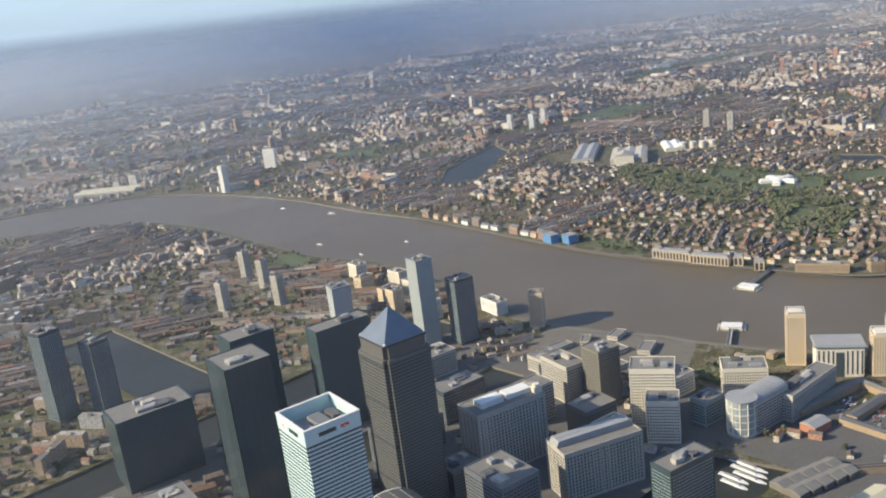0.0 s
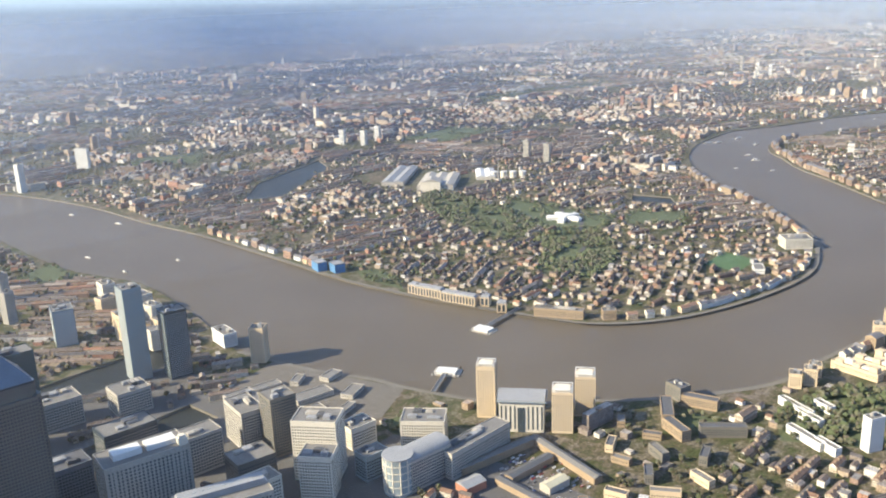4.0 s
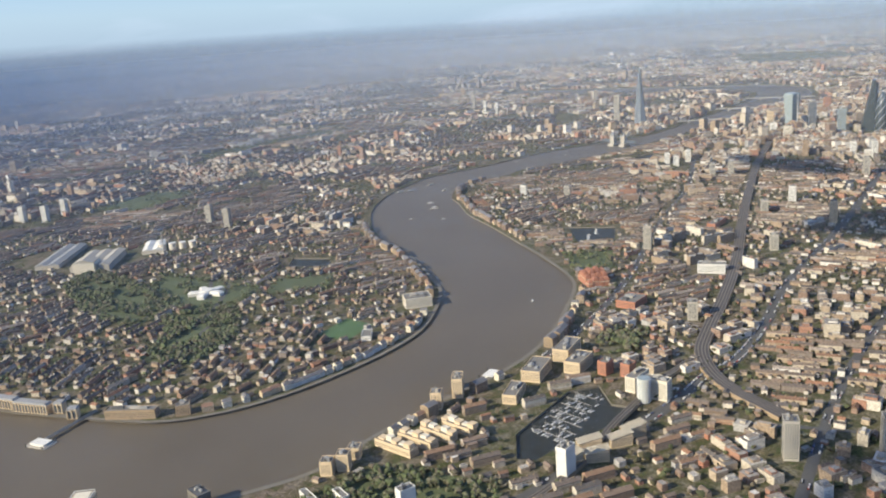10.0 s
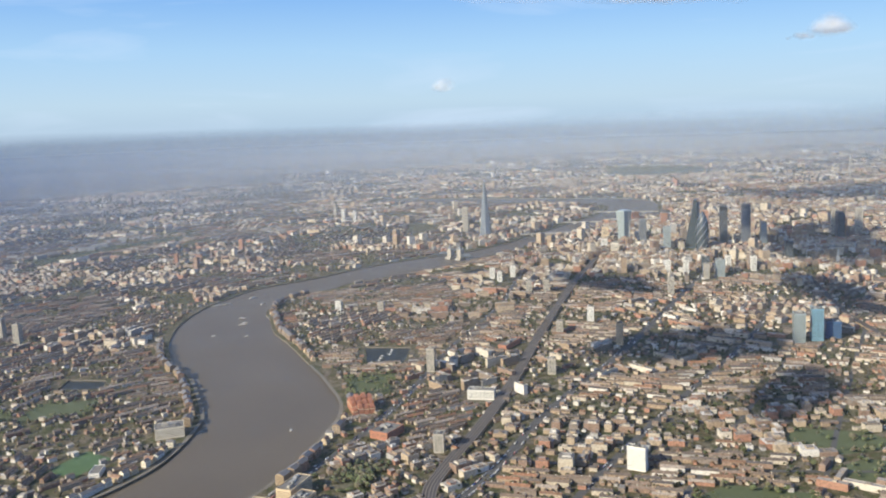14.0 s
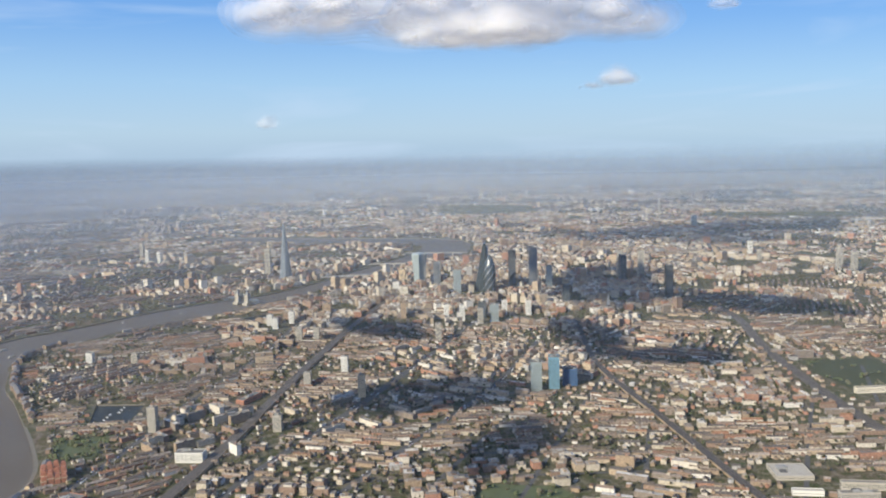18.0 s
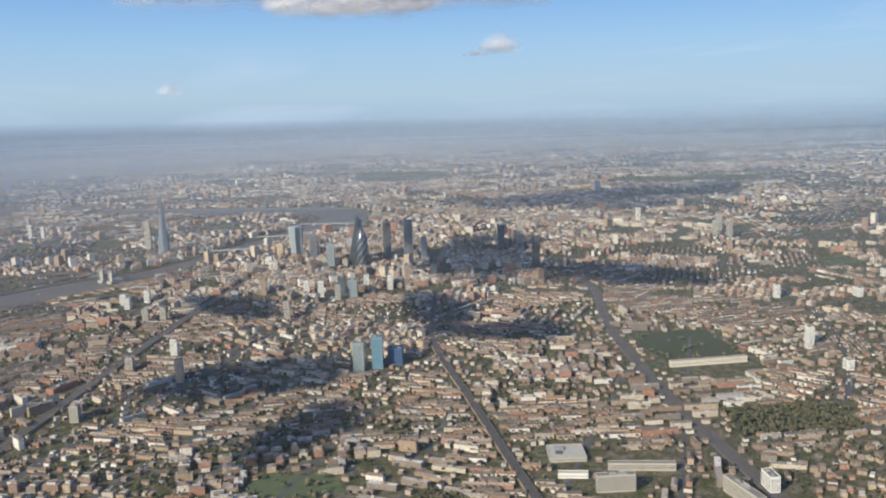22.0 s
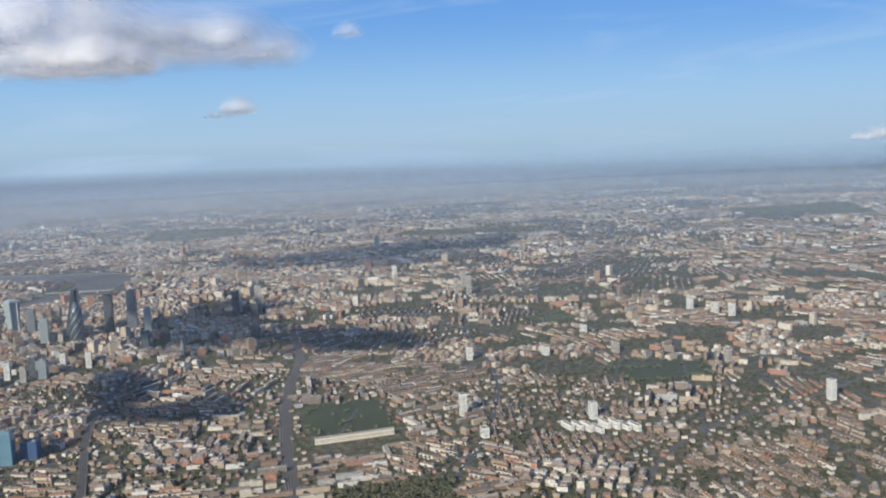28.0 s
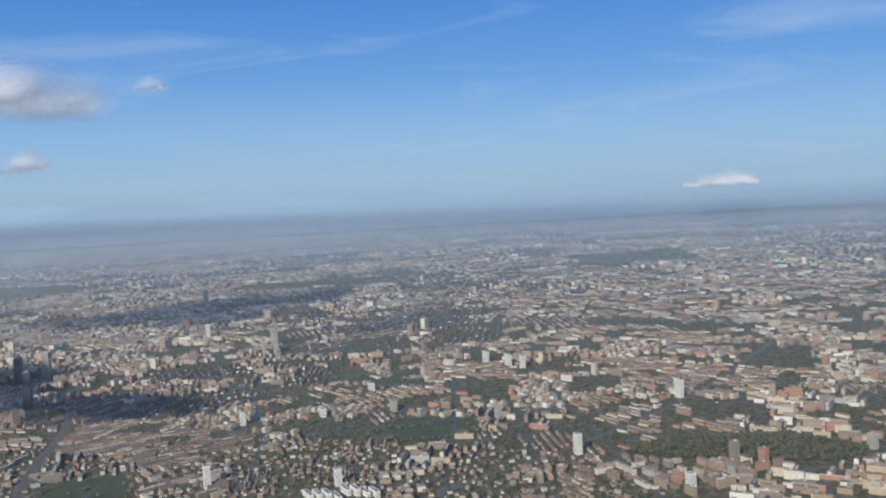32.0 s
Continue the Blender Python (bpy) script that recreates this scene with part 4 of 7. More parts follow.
def banded_tower():
    th = thing("office_tower", 153, 69, -8, "pale green glass tower with white rim and open roof", "skyscraper")
    w = 57
    part("shaft", boxes((-w / 2, w / 2, -w / 2, w / 2, 0, 186)), M_GLASS, th)
    bands(th, 3, 44, 4.15, w, w, 2.0, 0.35, M_WHITEGLASS, "floor_band", "pale green spandrel band")
    part("crown_wall", ring(w - 1.2, w - 1.2, 186, 201, 1.1), M_WHITEGLASS, th, "tall pale screen round the roof")
    part("rim", ring(w - 3.4, w - 3.4, 201, 202.2, 2.6), M_WHITE, th, "bright white parapet rim")
    part("roof", boxes((-w / 2 + 1, w / 2 - 1, -w / 2 + 1, w / 2 - 1, 186.2, 187)), M_GREY, th)
    for k in range(6):
        part("cooling_unit", boxes((-7, 7, -1.6, 1.6, 0, 5), (-6, 6, -1.1, 1.1, 5, 5.6)), M_GREY, th, "", (-3, -15 + k * 4.6, 187))
    part("plant_room", boxes((-6, 6, -5, 5, 0, 6), (-3, 3, -2, 2, 6, 8)), M_CONC, th, "", (16, 12, 187))
    part("plant_room", boxes((-4, 4, -9, 9, 0, 5)), M_DARKROOF, th, "", (-19, -8, 187))
    # signs on the crown, as plain shapes
    for side, (px, py) in enumerate(((0, w / 2 + 0.75), (w / 2 + 0.75, 0))):
        sgn = part("sign", boxes((-4.5, 4.5, -0.15, 0.15, 0, 4.5)), M_WHITE, th, "white sign plate with a red mark", (px - 12 * (side == 0), py - 14 * (side == 1), 191.5))
        sgn.rotation_euler = (0, 0, side * math.pi / 2)
        for s in (-1, 1):
            b = bmesh.new()
            b.faces.new([b.verts.new(p) for p in ((s * 4.4, 0.2, 0.3), (s * 0.2, 0.2, 2.25), (s * 4.4, 0.2, 4.2))])
            bmesh.ops.recalc_face_normals(b, faces=b.faces)
            part("red_mark", b, M_RED, sgn)
            b2 = boxes((-2.2, 2.2, -0.22, 0.22, 0.2, 2.0, 0, None, 0.1)) if s < 0 else boxes((-2.2, 2.2, -0.22, 0.22, 2.5, 4.3, 0, None, 0.6))
            part("red_mark", b2, M_RED, sgn)
        bar = part("lettering_bar", boxes((-9, 9, -0.12, 0.12, 0, 4.0)), M_DARKSTEEL, th, "dark lettering strip", (px + 6 * (side == 0), py + 6 * (side == 1), 191.6))
        bar.rotation_euler = (0, 0, side * math.pi / 2)
    CLEAR.append((153, 69, 52))


M_WHITEGLASS = plain("pale_green_spandrel_glass", (0.50, 0.62, 0.60), 0.3, amount=0.1, spec=0.6)
pyramid_tower()
banded_tower()
CAN = "waterside office blocks"
SQUARE_TREES = []
office("office_tower", "dark glass tower with a sloping pale-edged roof", 116, -136, 56, 56, 197, -8, M_TEAL, M_GLASS, 4.1, 2.6, 4.2, 3.6, ribs=8, category="skyscraper")
office("office_tower", "dark glass slab tower beside the dock", -90, -233, 84, 32, 150, -8, M_TEAL, M_GLASS, 4.2, 1.0, 4.0, 3.2, category="skyscraper")
office("office_tower", "dark grey glass tower with stepped roof", 5, -318, 64, 46, 152, -8, M_TEAL, M_GLASS, 4.1, 2.2, 4.0, 3.2, category="skyscraper")
office("office_tower", "broad dark office block with pale roof edge", 150, -340, 100, 60, 98, -8, M_TEAL, M_GLASS, 4.1, 2.2, 4.0, 3.2, category="office building")
office("apartment_tower", "slender glass apartment tower with fins", 165, -640, 34, 34, 147, 10, M_GLASS, M_GLASS_L, 3.4, 1.4, 3.6, 2.4, category="tower block")
office("apartment_tower", "shorter glass apartment tower with fins", 110, -600, 32, 32, 120, 10, M_GLASS, M_GLASS_L, 3.4, 1.4, 3.6, 2.4, category="tower block")
office("apartment_tower", "tall green glass apartment tower with balconies", -342, -345, 30, 34, 152, -12, M_GLASS_L, M_CONC, 3.3, 0.9, 3.4, 2.6, category="tower block")
office("apartment_tower", "dark glass apartment tower beside a taller one", -385, -300, 36, 30, 112, -12, M_GLASS, M_GLASS_L, 3.3, 1.2, 3.4, 2.6, category="tower block")
# stone offices round the squares
cab = office("office_block", "grey stone office block with long pale roof halls", -132, 24, 96, 46, 84, -14, M_CONC, M_GLASS, 4.2, 2.6, 4.6, 2.2, ribs=9.2, group=CAN, crown=False)
part("roof_hall", boxes((-38, -4, -8, 10, 84, 90), (2, 34, -8, 10, 84, 91)), M_WHITE, cab, "pale roof hall")
part("corner_turret", boxes((-5, 5, -5, 5, 84, 92), (-3.5, 3.5, -3.5, 3.5, 92, 95)), M_STONE, cab, "round corner turret", (-42, 16, 0))
nc = office("office_block", "buff stone office block with a ridged roof", -152, 146, 100, 44, 62, -22, M_CONC, M_GLASS, 4.2, 2.6, 4.2, 2.2, ribs=8.7, group=CAN, crown=False)
part("long_roof", boxes((-50, 50, -14, 4, 62, 69, 0, None, 0.92)), M_GREY, nc, "long grey glazed roof")
ob_ = part("roof_light", boxes((-2.6, 2.6, -0.5, 0.5, 0, 0.4)), M_GLASS_L, nc, "", (-44, -5, 69))
for _k in range(1, 12):
    again(ob_, (-44 + _k * 8, -5, 69))
office("office_block", "dark stepped office block with roof cabins", -21, 125, 50, 64, 75, -8, M_STEEL, M_GLASS, 4.2, 2.2, 4.2, 3.0, group=CAN)
office("office_block", "dark slate office tower with square windows", -325, 28, 36, 36, 82, -14, M_QUAY, M_GLASS, 4.0, 2.2, 3.2, 2.0, group=CAN)
office("office_block", "grey gridded office wing beside a darker tower", -312, -28, 34, 60, 56, -14, M_CONC, M_GLASS, 4.0, 2.2, 3.2, 2.0, group=CAN)
office("office_block", "white stone office block with square windows", -316, 116, 40, 56, 80, 32, M_STONE, M_GLASS, 4.0, 2.0, 3.2, 1.9, group=CAN)
office("office_block", "lower white stepped wing of an office block", -285, 150, 34, 40, 56, 32, M_STONE, M_GLASS, 4.0, 2.0, 3.2, 1.9, group=CAN)
office("office_block", "low dark office block below the towers", -245, 70, 50, 40, 44, -12, M_QUAY, M_GLASS, 4.0, 2.0, 3.2, 1.9, group=CAN)
office("office_block", "grey office block with curved stone front", -455, 165, 40, 58, 38, 35, M_STONE, M_GLASS, 3.9, 2.0, 3.2, 1.9, group=CAN)
office("office_block", "long grey office range with flat roofs", -455, 250, 110, 26, 36, -3, M_CONC, M_GLASS, 3.9, 2.0, 3.2, 1.9, group=CAN)
office("office_block", "tall riverside hotel tower of dark glass", -98, 296, 58, 26, 108, -12, M_TEAL, M_GLASS_L, 3.6, 0.9, 3.4, 2.8, category="tower block")
office("office_block", "low dark block by the dock", -60, 15, 44, 40, 30, -10, M_QUAY, M_GLASS, 4.0, 2.0, 3.2, 1.9, group=CAN)
office("office_block", "dark mid-rise block in tower shade", 60, -60, 60, 40, 40, -8, M_STEEL, M_GLASS, 4.0, 2.0, 3.2, 2.4, group=CAN)
office("office_block", "dark glass mid-rise beyond the dock", -190, -120, 70, 40, 48, -8, M_GLASS, M_CONC, 4.0, 0.8, 4.0, 3.0, group=CAN)
def curved_hall():
    """Low dark block under one broad bowed roof with pale edges."""
    th = thing("office_block", 60, 50, -9, "low dark office block with a broad bowed roof", "office building", CAN)
    w, d, h = 66, 74, 34
    part("body", boxes((-w / 2, w / 2, -d / 2, d / 2, 0, h)), M_STEEL, th)
    floors(th, 4, 7, 4, w, d, 2.2, 3.6, 2.6, M_GLASS, wall=M_STEEL)
    arc = [((k / 10 - 0.5) * (w + 4), h + 1 + 9 * (1 - (k / 5 - 1) ** 2)) for k in range(11)]
    b = bmesh.new()
    rows = [[b.verts.new((x, y, z - t)) for x, z in arc] for t in (0, 1) for y in (-d / 2 - 2, d / 2 + 2)]
    for k in range(10):
        b.faces.new((rows[0][k], rows[0][k + 1], rows[1][k + 1], rows[1][k]))
        b.faces.new((rows[2][k], rows[3][k], rows[3][k + 1], rows[2][k + 1]))
        b.faces.new((rows[0][k], rows[2][k], rows[2][k + 1], rows[0][k + 1]))
        b.faces.new((rows[1][k], rows[1][k + 1], rows[3][k + 1], rows[3][k]))
    part("bowed_roof", b, M_DARKROOF, th, "broad dark bowed roof")
    for y in (-d / 2 - 2, d / 2 + 2):
        b = bmesh.new()
        for k in range(10):
            (x0, z0), (x1, z1) = arc[k], arc[k + 1]
            q = [b.verts.new(p) for p in ((x0, y - 1, z0 + 0.5), (x1, y - 1, z1 + 0.5), (x1, y + 1, z1 + 0.5), (x0, y + 1, z0 + 0.5))]
            b.faces.new(q)
        part("roof_edge", b, M_WHITE, th, "pale curved roof edge")
    seam = part("roof_seam", boxes((-0.4, 0.4, -d / 2 - 1, d / 2 + 1, 0, 0.5)), M_GREY, th, "", (arc[2][0], 0, arc[2][1]))
    for k in (4, 6, 8):
        again(seam, (arc[k][0], 0, arc[k][1]))
    CLEAR.append((60, 50, 56))


curved_hall()
office("office_block", "low grey station roof block", 230, -160, 70, 60, 60, -8, M_STEEL, M_GLASS, 4.0, 2.0, 3.2, 2.4, group=CAN)


def glass_drum():
    th = thing("office_building", -345, 222, -8, "round-ended pale glass office building with vaulted roof", "office building", CAN)
    pts = [(18 * math.cos(a * math.tau / 20), 18 * math.sin(a * math.tau / 20)) for a in range(20)]
    part("drum", prism(pts, 0, 48), M_GLASS_L, th, "round glazed end")
    part("drum_roof", prism([(x * 1.06, y * 1.06) for x, y in pts], 48, 49.6), M_GREY, th, "flat round roof edge")
    for k in range(12):
        a = k * math.tau / 12
        part("mullion", boxes((18 * math.cos(a) - 0.6, 18 * math.cos(a) + 0.6, 18 * math.sin(a) - 0.6, 18 * math.sin(a) + 0.6, 4, 47)), M_STONE, th)
    for k in range(5):
        p2 = [(x * 1.03, y * 1.03) for x, y in pts]
        part("floor_ring", prism(p2, 4 + k * 9, 5 + k * 9), M_STONE, th)
    part("hall", boxes((-70, -4, -17, 17, 0, 42)), M_CONC, th)
    b = bmesh.new()
    arc = [(17 * math.cos(t * math.pi / 10), 42 + 8 * math.sin(t * math.pi / 10)) for t in range(11)]
    a0, a1 = [b.verts.new((-70, y, z)) for y, z in arc], [b.verts.new((-2, y, z)) for y, z in arc]
    for k in range(10):
        b.faces.new((a0[k], a1[k], a1[k + 1], a0[k + 1]))
    b.faces.new(a0)
    b.faces.new(a1[::-1])
    bmesh.ops.recalc_face_normals(b, faces=b.faces)
    part("vaulted_roof", b, M_GREY, th, "long curved metal roof")
    ob = part("window_band", windows(66, 34, 0, 2.2, 3.4, 2.2), [M_GLASS, M_CONC], th, "", (-37, 0, 4))
    for k in range(1, 9):
        again(ob, (-37, 0, 4 + k * 4))
    CLEAR.append((-345, 222, 28))
    CLEAR.append((-385, 226, 36))


glass_drum()


def river_flats(name, label, x, y, w, d, h, turn, wall, top):
    th = office(name, label, x, y, w, d, h, turn, wall, M_GLASS, 3.1, 1.5, 3.2, 1.7, roof=M_STONE, crown=False, category="tower block", group="riverside apartment towers")
    part("penthouse", boxes((-w * 0.36, w * 0.36, -d * 0.36, d * 0.36, h - 0.2, h + 4)), M_STONE, th, "pale penthouse storey")
    part("roof_frame", ring(w * 0.9, d * 0.9, h + 4.2, h + 5.0, 0.8), M_WHITE, th, "white open frame over the roof")
    for sx in (-1, 1):
        for sy in (-1, 1):
            part("frame_post", boxes((-0.4, 0.4, -0.4, 0.4, 0, 4.4)), M_WHITE, th, "", (sx * w * 0.45, sy * d * 0.45, h))
    return th


M_CREAM = plain("pale_orange_brick", (0.56, 0.44, 0.29), 0.85, amount=0.15)
# paved ground between the docks
def paving(*rects):
    for x0, x1, y0, y1 in rects:
        tagged(part("pavement", boxes((x0, x1, y0, y1, 0.0, 0.15)), M_PAVE), "dark paving and service roads below office towers", "pavement", kind="structure")


paving((-400, 420, -120, 118), (-400, -331, -349, -120.2), (-331, 420, -349, -191), (21, 420, -190.8, -120.2), (-470, -300, 118.2, 330), (-299.8, -60, 118.2, 203), (-59.8, 420, 118.2, 158), (-150, 420, 264, 330), (-470, -160, 330.2, 440))
# lower blocks filling the squares
for _x, _y, _w, _d, _h, _l, _m in ((-232, -20, 52, 34, 52, "mid-rise stone block in tower shade", M_CONC), (-222, 118, 40, 30, 40, "low stone block below taller offices", M_STONE), (-75, -95, 90, 40, 46, "mid-rise dark block by the dock", M_STEEL),
                                   (60, -265, 56, 40, 60, "dark glass block among towers", M_GLASS), (-180, -290, 60, 44, 42, "grey block beside the south dock", M_CONC), (-270, -250, 50, 44, 36, "grey block by a bare dock edge", M_CONC),
                                   (240, -40, 70, 60, 74, "dark stone office block beside the banded tower", M_QUAY), (250, 60, 60, 52, 66, "grey stone office block beside the banded tower", M_CONC), (-400, 95, 40, 30, 30, "low office wing near the river", M_STONE),
                                   (-365, -100, 40, 56, 24, "low hall with roof plant near the dock", M_CONC), (-352, 170, 34, 24, 34, "low glazed block beside the drum", M_GLASS_L), (60, 300, 90, 28, 30, "long brick block beyond the dock", M_BRICK)):
    office("office_block", _l, _x, _y, _w, _d, _h, -9, _m, M_GLASS, 4.2, 2.2, 3.6, 2.4, roof=M_DARKROOF if _m in (M_STEEL, M_GLASS, M_QUAY) else None, group=CAN)
# trees in the squares
for _x0, _y0, _x1, _y1, _n in ((-290, 55, -180, 95, 14), (-260, 204, -420, 300, 12), (-390, 40, -350, 110, 8), (-600, 120, -520, 200, 14), (-480, 150, -420, 320, 10), (-700, 340, -420, 540, 130)):
    _rr = random.Random(int(_x0))
    SQUARE_TREES += [(_rr.uniform(_x0, _x1), _rr.uniform(_y0, _y1)) for _ in range(_n)]


river_flats("apartment_tower", "slim pale orange brick apartment tower, white topped", -566, 184, 22, 26, 76, 30, M_CREAM, 0)
river_flats("apartment_tower", "buff brick apartment tower with white upper storeys", -592, 292, 26, 28, 58, 32, M_CREAM, 0)
river_flats("apartment_tower", "buff apartment tower beside the water, white topped", -652, 290, 26, 28, 58, 32, M_CREAM, 0)
hotel = thing("hotel", -566, 244, -58, "cream hotel with tall slots and a broad flat green-edged roof", "hotel")
part("body", boxes((-30, 30, -17, 17, 0, 44)), M_STONE, hotel)
part("roof", boxes((-33, 33, -20, 20, 44, 47.5, 0, None, 0.96)), M_GREY, hotel, "broad flat grey roof")
part("roof_edge", ring(66, 40, 44.4, 45.6, 0.3), M_GLASS_L, hotel, "green copper edge")
part("portal", boxes((-5, 5, 16.5, 17.6, 0, 36)), M_GLASS, hotel, "tall glazed slot")
for _k in range(10):
    _x = -27.5 + _k * 6
    if abs(_x) > 4:
        part("window_slot", boxes((_x - 1.1, _x + 1.1, 16.6, 17.25, 4, 38)), M_GLASS, hotel)
        part("window_slot", boxes((_x - 1.1, _x + 1.1, -17.25, -16.6, 4, 38)), M_GLASS, hotel)
CLEAR.append((-566, 244, 40))

# isle of dogs: estate towers, flats by the river
for _x, _y, _h in ((-400, -1020, 62), (-380, -912, 62), (-332, -780, 62), (-250, -860, 60)):
    office("tower_block", "pale estate tower block with flat roof", _x, _y, 20, 17, _h, 12, M_CONC, M_GLASS, 2.9, 1.3, 3.0, 1.6, category="tower block", group="estate tower blocks")
office("apartment_block", "pale green glazed apartment block", -345, -590, 36, 40, 66, -20, M_GLASS_L, M_WHITE, 3.2, 1.0, 3.4, 2.6, category="tower block")
casc = office("apartment_tower", "pale orange brick riverside apartment tower", -500, -238, 24, 24, 60, 32, M_CREAM, M_GLASS, 3.0, 1.4, 3.0, 1.6, category="tower block")
office("apartment_block", "white low apartment block by the river", -512, -352, 24, 50, 24, -12, M_WHITE, M_GLASS, 3.0, 1.4, 3.0, 1.6, category="apartment block")
for _k, (_x, _y, _w, _d, _h) in enumerate(((-430, -430, 30, 22, 36), (-470, -480, 26, 30, 32), (-500, -560, 24, 34, 34), (-455, -580, 40, 20, 30), (-530, -640, 22, 38, 32), (-480, -690, 36, 22, 28), (-520, -760, 26, 36, 34), (-420, -520, 24, 24, 46))):
    office("apartment_block", "cream brick riverside flats with stepped roofs", _x, _y, _w, _d, _h, -10 + 7 * (_k % 3), M_CREAM if _k % 2 else M_STONE, M_GLASS, 3.0, 1.4, 3.0, 1.6, category="apartment block", group="riverside flats")

# ---- rotherhithe and deptford ----
office("apartment_tower", "slender pale tower block on the far bank", -925, -2010, 22, 20, 92, 10, M_WHITE, M_GLASS, 2.9, 1.2, 3.0, 1.4, category="tower block")
office("tower_block", "broad white slab block of flats", -1262, -2241, 48, 16, 74, -60, M_WHITE, M_CONC, 2.9, 1.0, 3.0, 1.6, category="tower block")
wh = thing("warehouse_shed", -745, -2560, -50, "large shed with a yellowish curved metal roof", "warehouse")
part("body", boxes((-120, 120, -45, 45, 0, 9)), M_CONC, wh)
for _k in range(2):
    _b = bmesh.new()
    _arc = [(22 * math.cos(t * math.pi / 8), 9 + 6 * math.sin(t * math.pi / 8)) for t in range(9)]
    _l, _r = [_b.verts.new((-121, y, z)) for y, z in _arc], [_b.verts.new((121, y, z)) for y, z in _arc]
    for _i in range(8):
        _b.faces.new((_l[_i], _r[_i], _r[_i + 1], _l[_i + 1]))
    _b.faces.new(_l)
    _b.faces.new(_r[::-1])
    bmesh.ops.recalc_face_normals(_b, faces=_b.faces)
    part("vaulted_roof", _b, M_GOLD, wh, "", (0, -22.5 + _k * 45, 0))
CLEAR.append((-745, -2560, 110))
for _x, _y in ((-2225, -925), (-2190, -815)):
    office("tower_block", "tall grey tower block above low streets", _x, _y, 22, 20, 66, 15, M_CONC, M_GLASS, 2.9, 1.3, 3.0, 1.6, category="tower block", group="paired tower blocks")
for _x, _y in ((-2118, -1759), (-2143, -1663), (-2260, -1700)):
    office("tower_block", "pale tower block beside a long dock", _x, _y, 22, 20, 60, 20, M_WHITE, M_GLASS, 2.9, 1.3, 3.0, 1.6, category="tower block", group="dockside tower blocks")


def shed(name, label, x, y, w, d, h, turn, wall, roof, ridges=3):
    """A works hall under a row of low ridges."""
    th = thing(name, x, y, turn, label, "warehouse")
    part("body", boxes((-w / 2, w / 2, -d / 2, d / 2, 0, h)), wall, th)
    s = d / ridges
    for k in range(ridges):
        y0 = -d / 2 + k * s
        b = bmesh.new()
        v = [b.verts.new(p) for p in ((-w / 2 - 0.5, y0, h), (w / 2 + 0.5, y0, h), (w / 2 + 0.5, y0 + s, h), (-w / 2 - 0.5, y0 + s, h), (-w / 2 - 0.5, y0 + s / 2, h + s * 0.16), (w / 2 + 0.5, y0 + s / 2, h + s * 0.16))]
        for f in ((0, 1, 5, 4), (2, 3, 4, 5), (3, 0, 4), (1, 2, 5), (3, 2, 1, 0)):
            b.faces.new([v[i] for i in f])
        part("roof_ridge", b, roof, th)
    CLEAR.append((x, y, 0.55 * math.hypot(w, d)))
    return th


shed("printing_works", "large pale printing works with white sheds", -1720, -900, 190, 110, 18, 33, M_CONC, M_CONC)
shed("printing_works", "tall cream block of the printing works", -1650, -870, 60, 60, 30, 33, M_STONE, M_CONC, 1)
shed("warehouse_shed", "long grey-roofed retail shed", -1740, -1085, 260, 70, 12, 32, M_CONC, M_GREY, 2)
shed("warehouse_shed", "low pale retail shed with flat ridges", -1900, -860, 130, 60, 11, 40, M_STONE, M_WHITE, 2)
for _k in range(4):
    _t = thing("storage_tank", -1890 - _k * 18, -815 + _k * 24, 0, "cream cylindrical tank beside the works", "tank", "row of tanks")
    part("drum", prism([(11 * math.cos(a * math.tau / 16), 11 * math.sin(a * math.tau / 16)) for a in range(16)], 0, 20), M_STONE, _t)
    part("cap", prism([(11.6 * math.cos(a * math.tau / 16), 11.6 * math.sin(a * math.tau / 16)) for a in range(16)], 20, 21.2), M_WHITE, _t, "flat white cap")
mast = thing("lattice_mast", -1840, -760, 0, "thin pale mast beside the works", "mast")
part("shaft", boxes((-1.4, 1.4, -1.4, 1.4, 0, 75, 0, None, 0.5)), M_CONC, mast)
part("jib", boxes((-14, 22, -0.8, 0.8, 72, 73.6)), M_CONC, mast, "horizontal jib")
# star-roofed white school
sch = thing("school", -1560, -335, 20, "white school with a star of ridged roofs", "school")
for _k in range(5):
    _b = boxes((4, 46, -9, 9, 0, 7), (4, 47, -10, 10, 7, 10.5, 0, None, 0.72))
    _o = part("wing", _b, M_WHITE, sch, "white ridged wing")
    _o.rotation_euler = (0, 0, _k * math.tau / 5)
part("hall", prism([(16 * math.cos(a * math.tau / 10), 16 * math.sin(a * math.tau / 10)) for a in range(10)], 0, 13), M_WHITE, sch)
CLEAR.append((-1560, -335, 60))
for _x, _y, _w, _d in ((-900, -540, 34, 22), (-914, -498, 30, 24)):
    _t = thing("sheeted_building", _x, _y, 72, "building site wrapped in bright blue sheeting", "building", "blue sheeted buildings")
    part("sheeting", boxes((-_w / 2, _w / 2, -_d / 2, _d / 2, 0, 19)), M_BLUE, _t)
    part("scaffold_top", ring(_w, _d, 19, 20.5, 0.6), M_STEEL, _t)
    part("roof", boxes((-_w / 2 + 1, _w / 2 - 1, -_d / 2 + 1, _d / 2 - 1, 19, 19.6)), M_GREY, _t)
    CLEAR.append((_x, _y, 24))


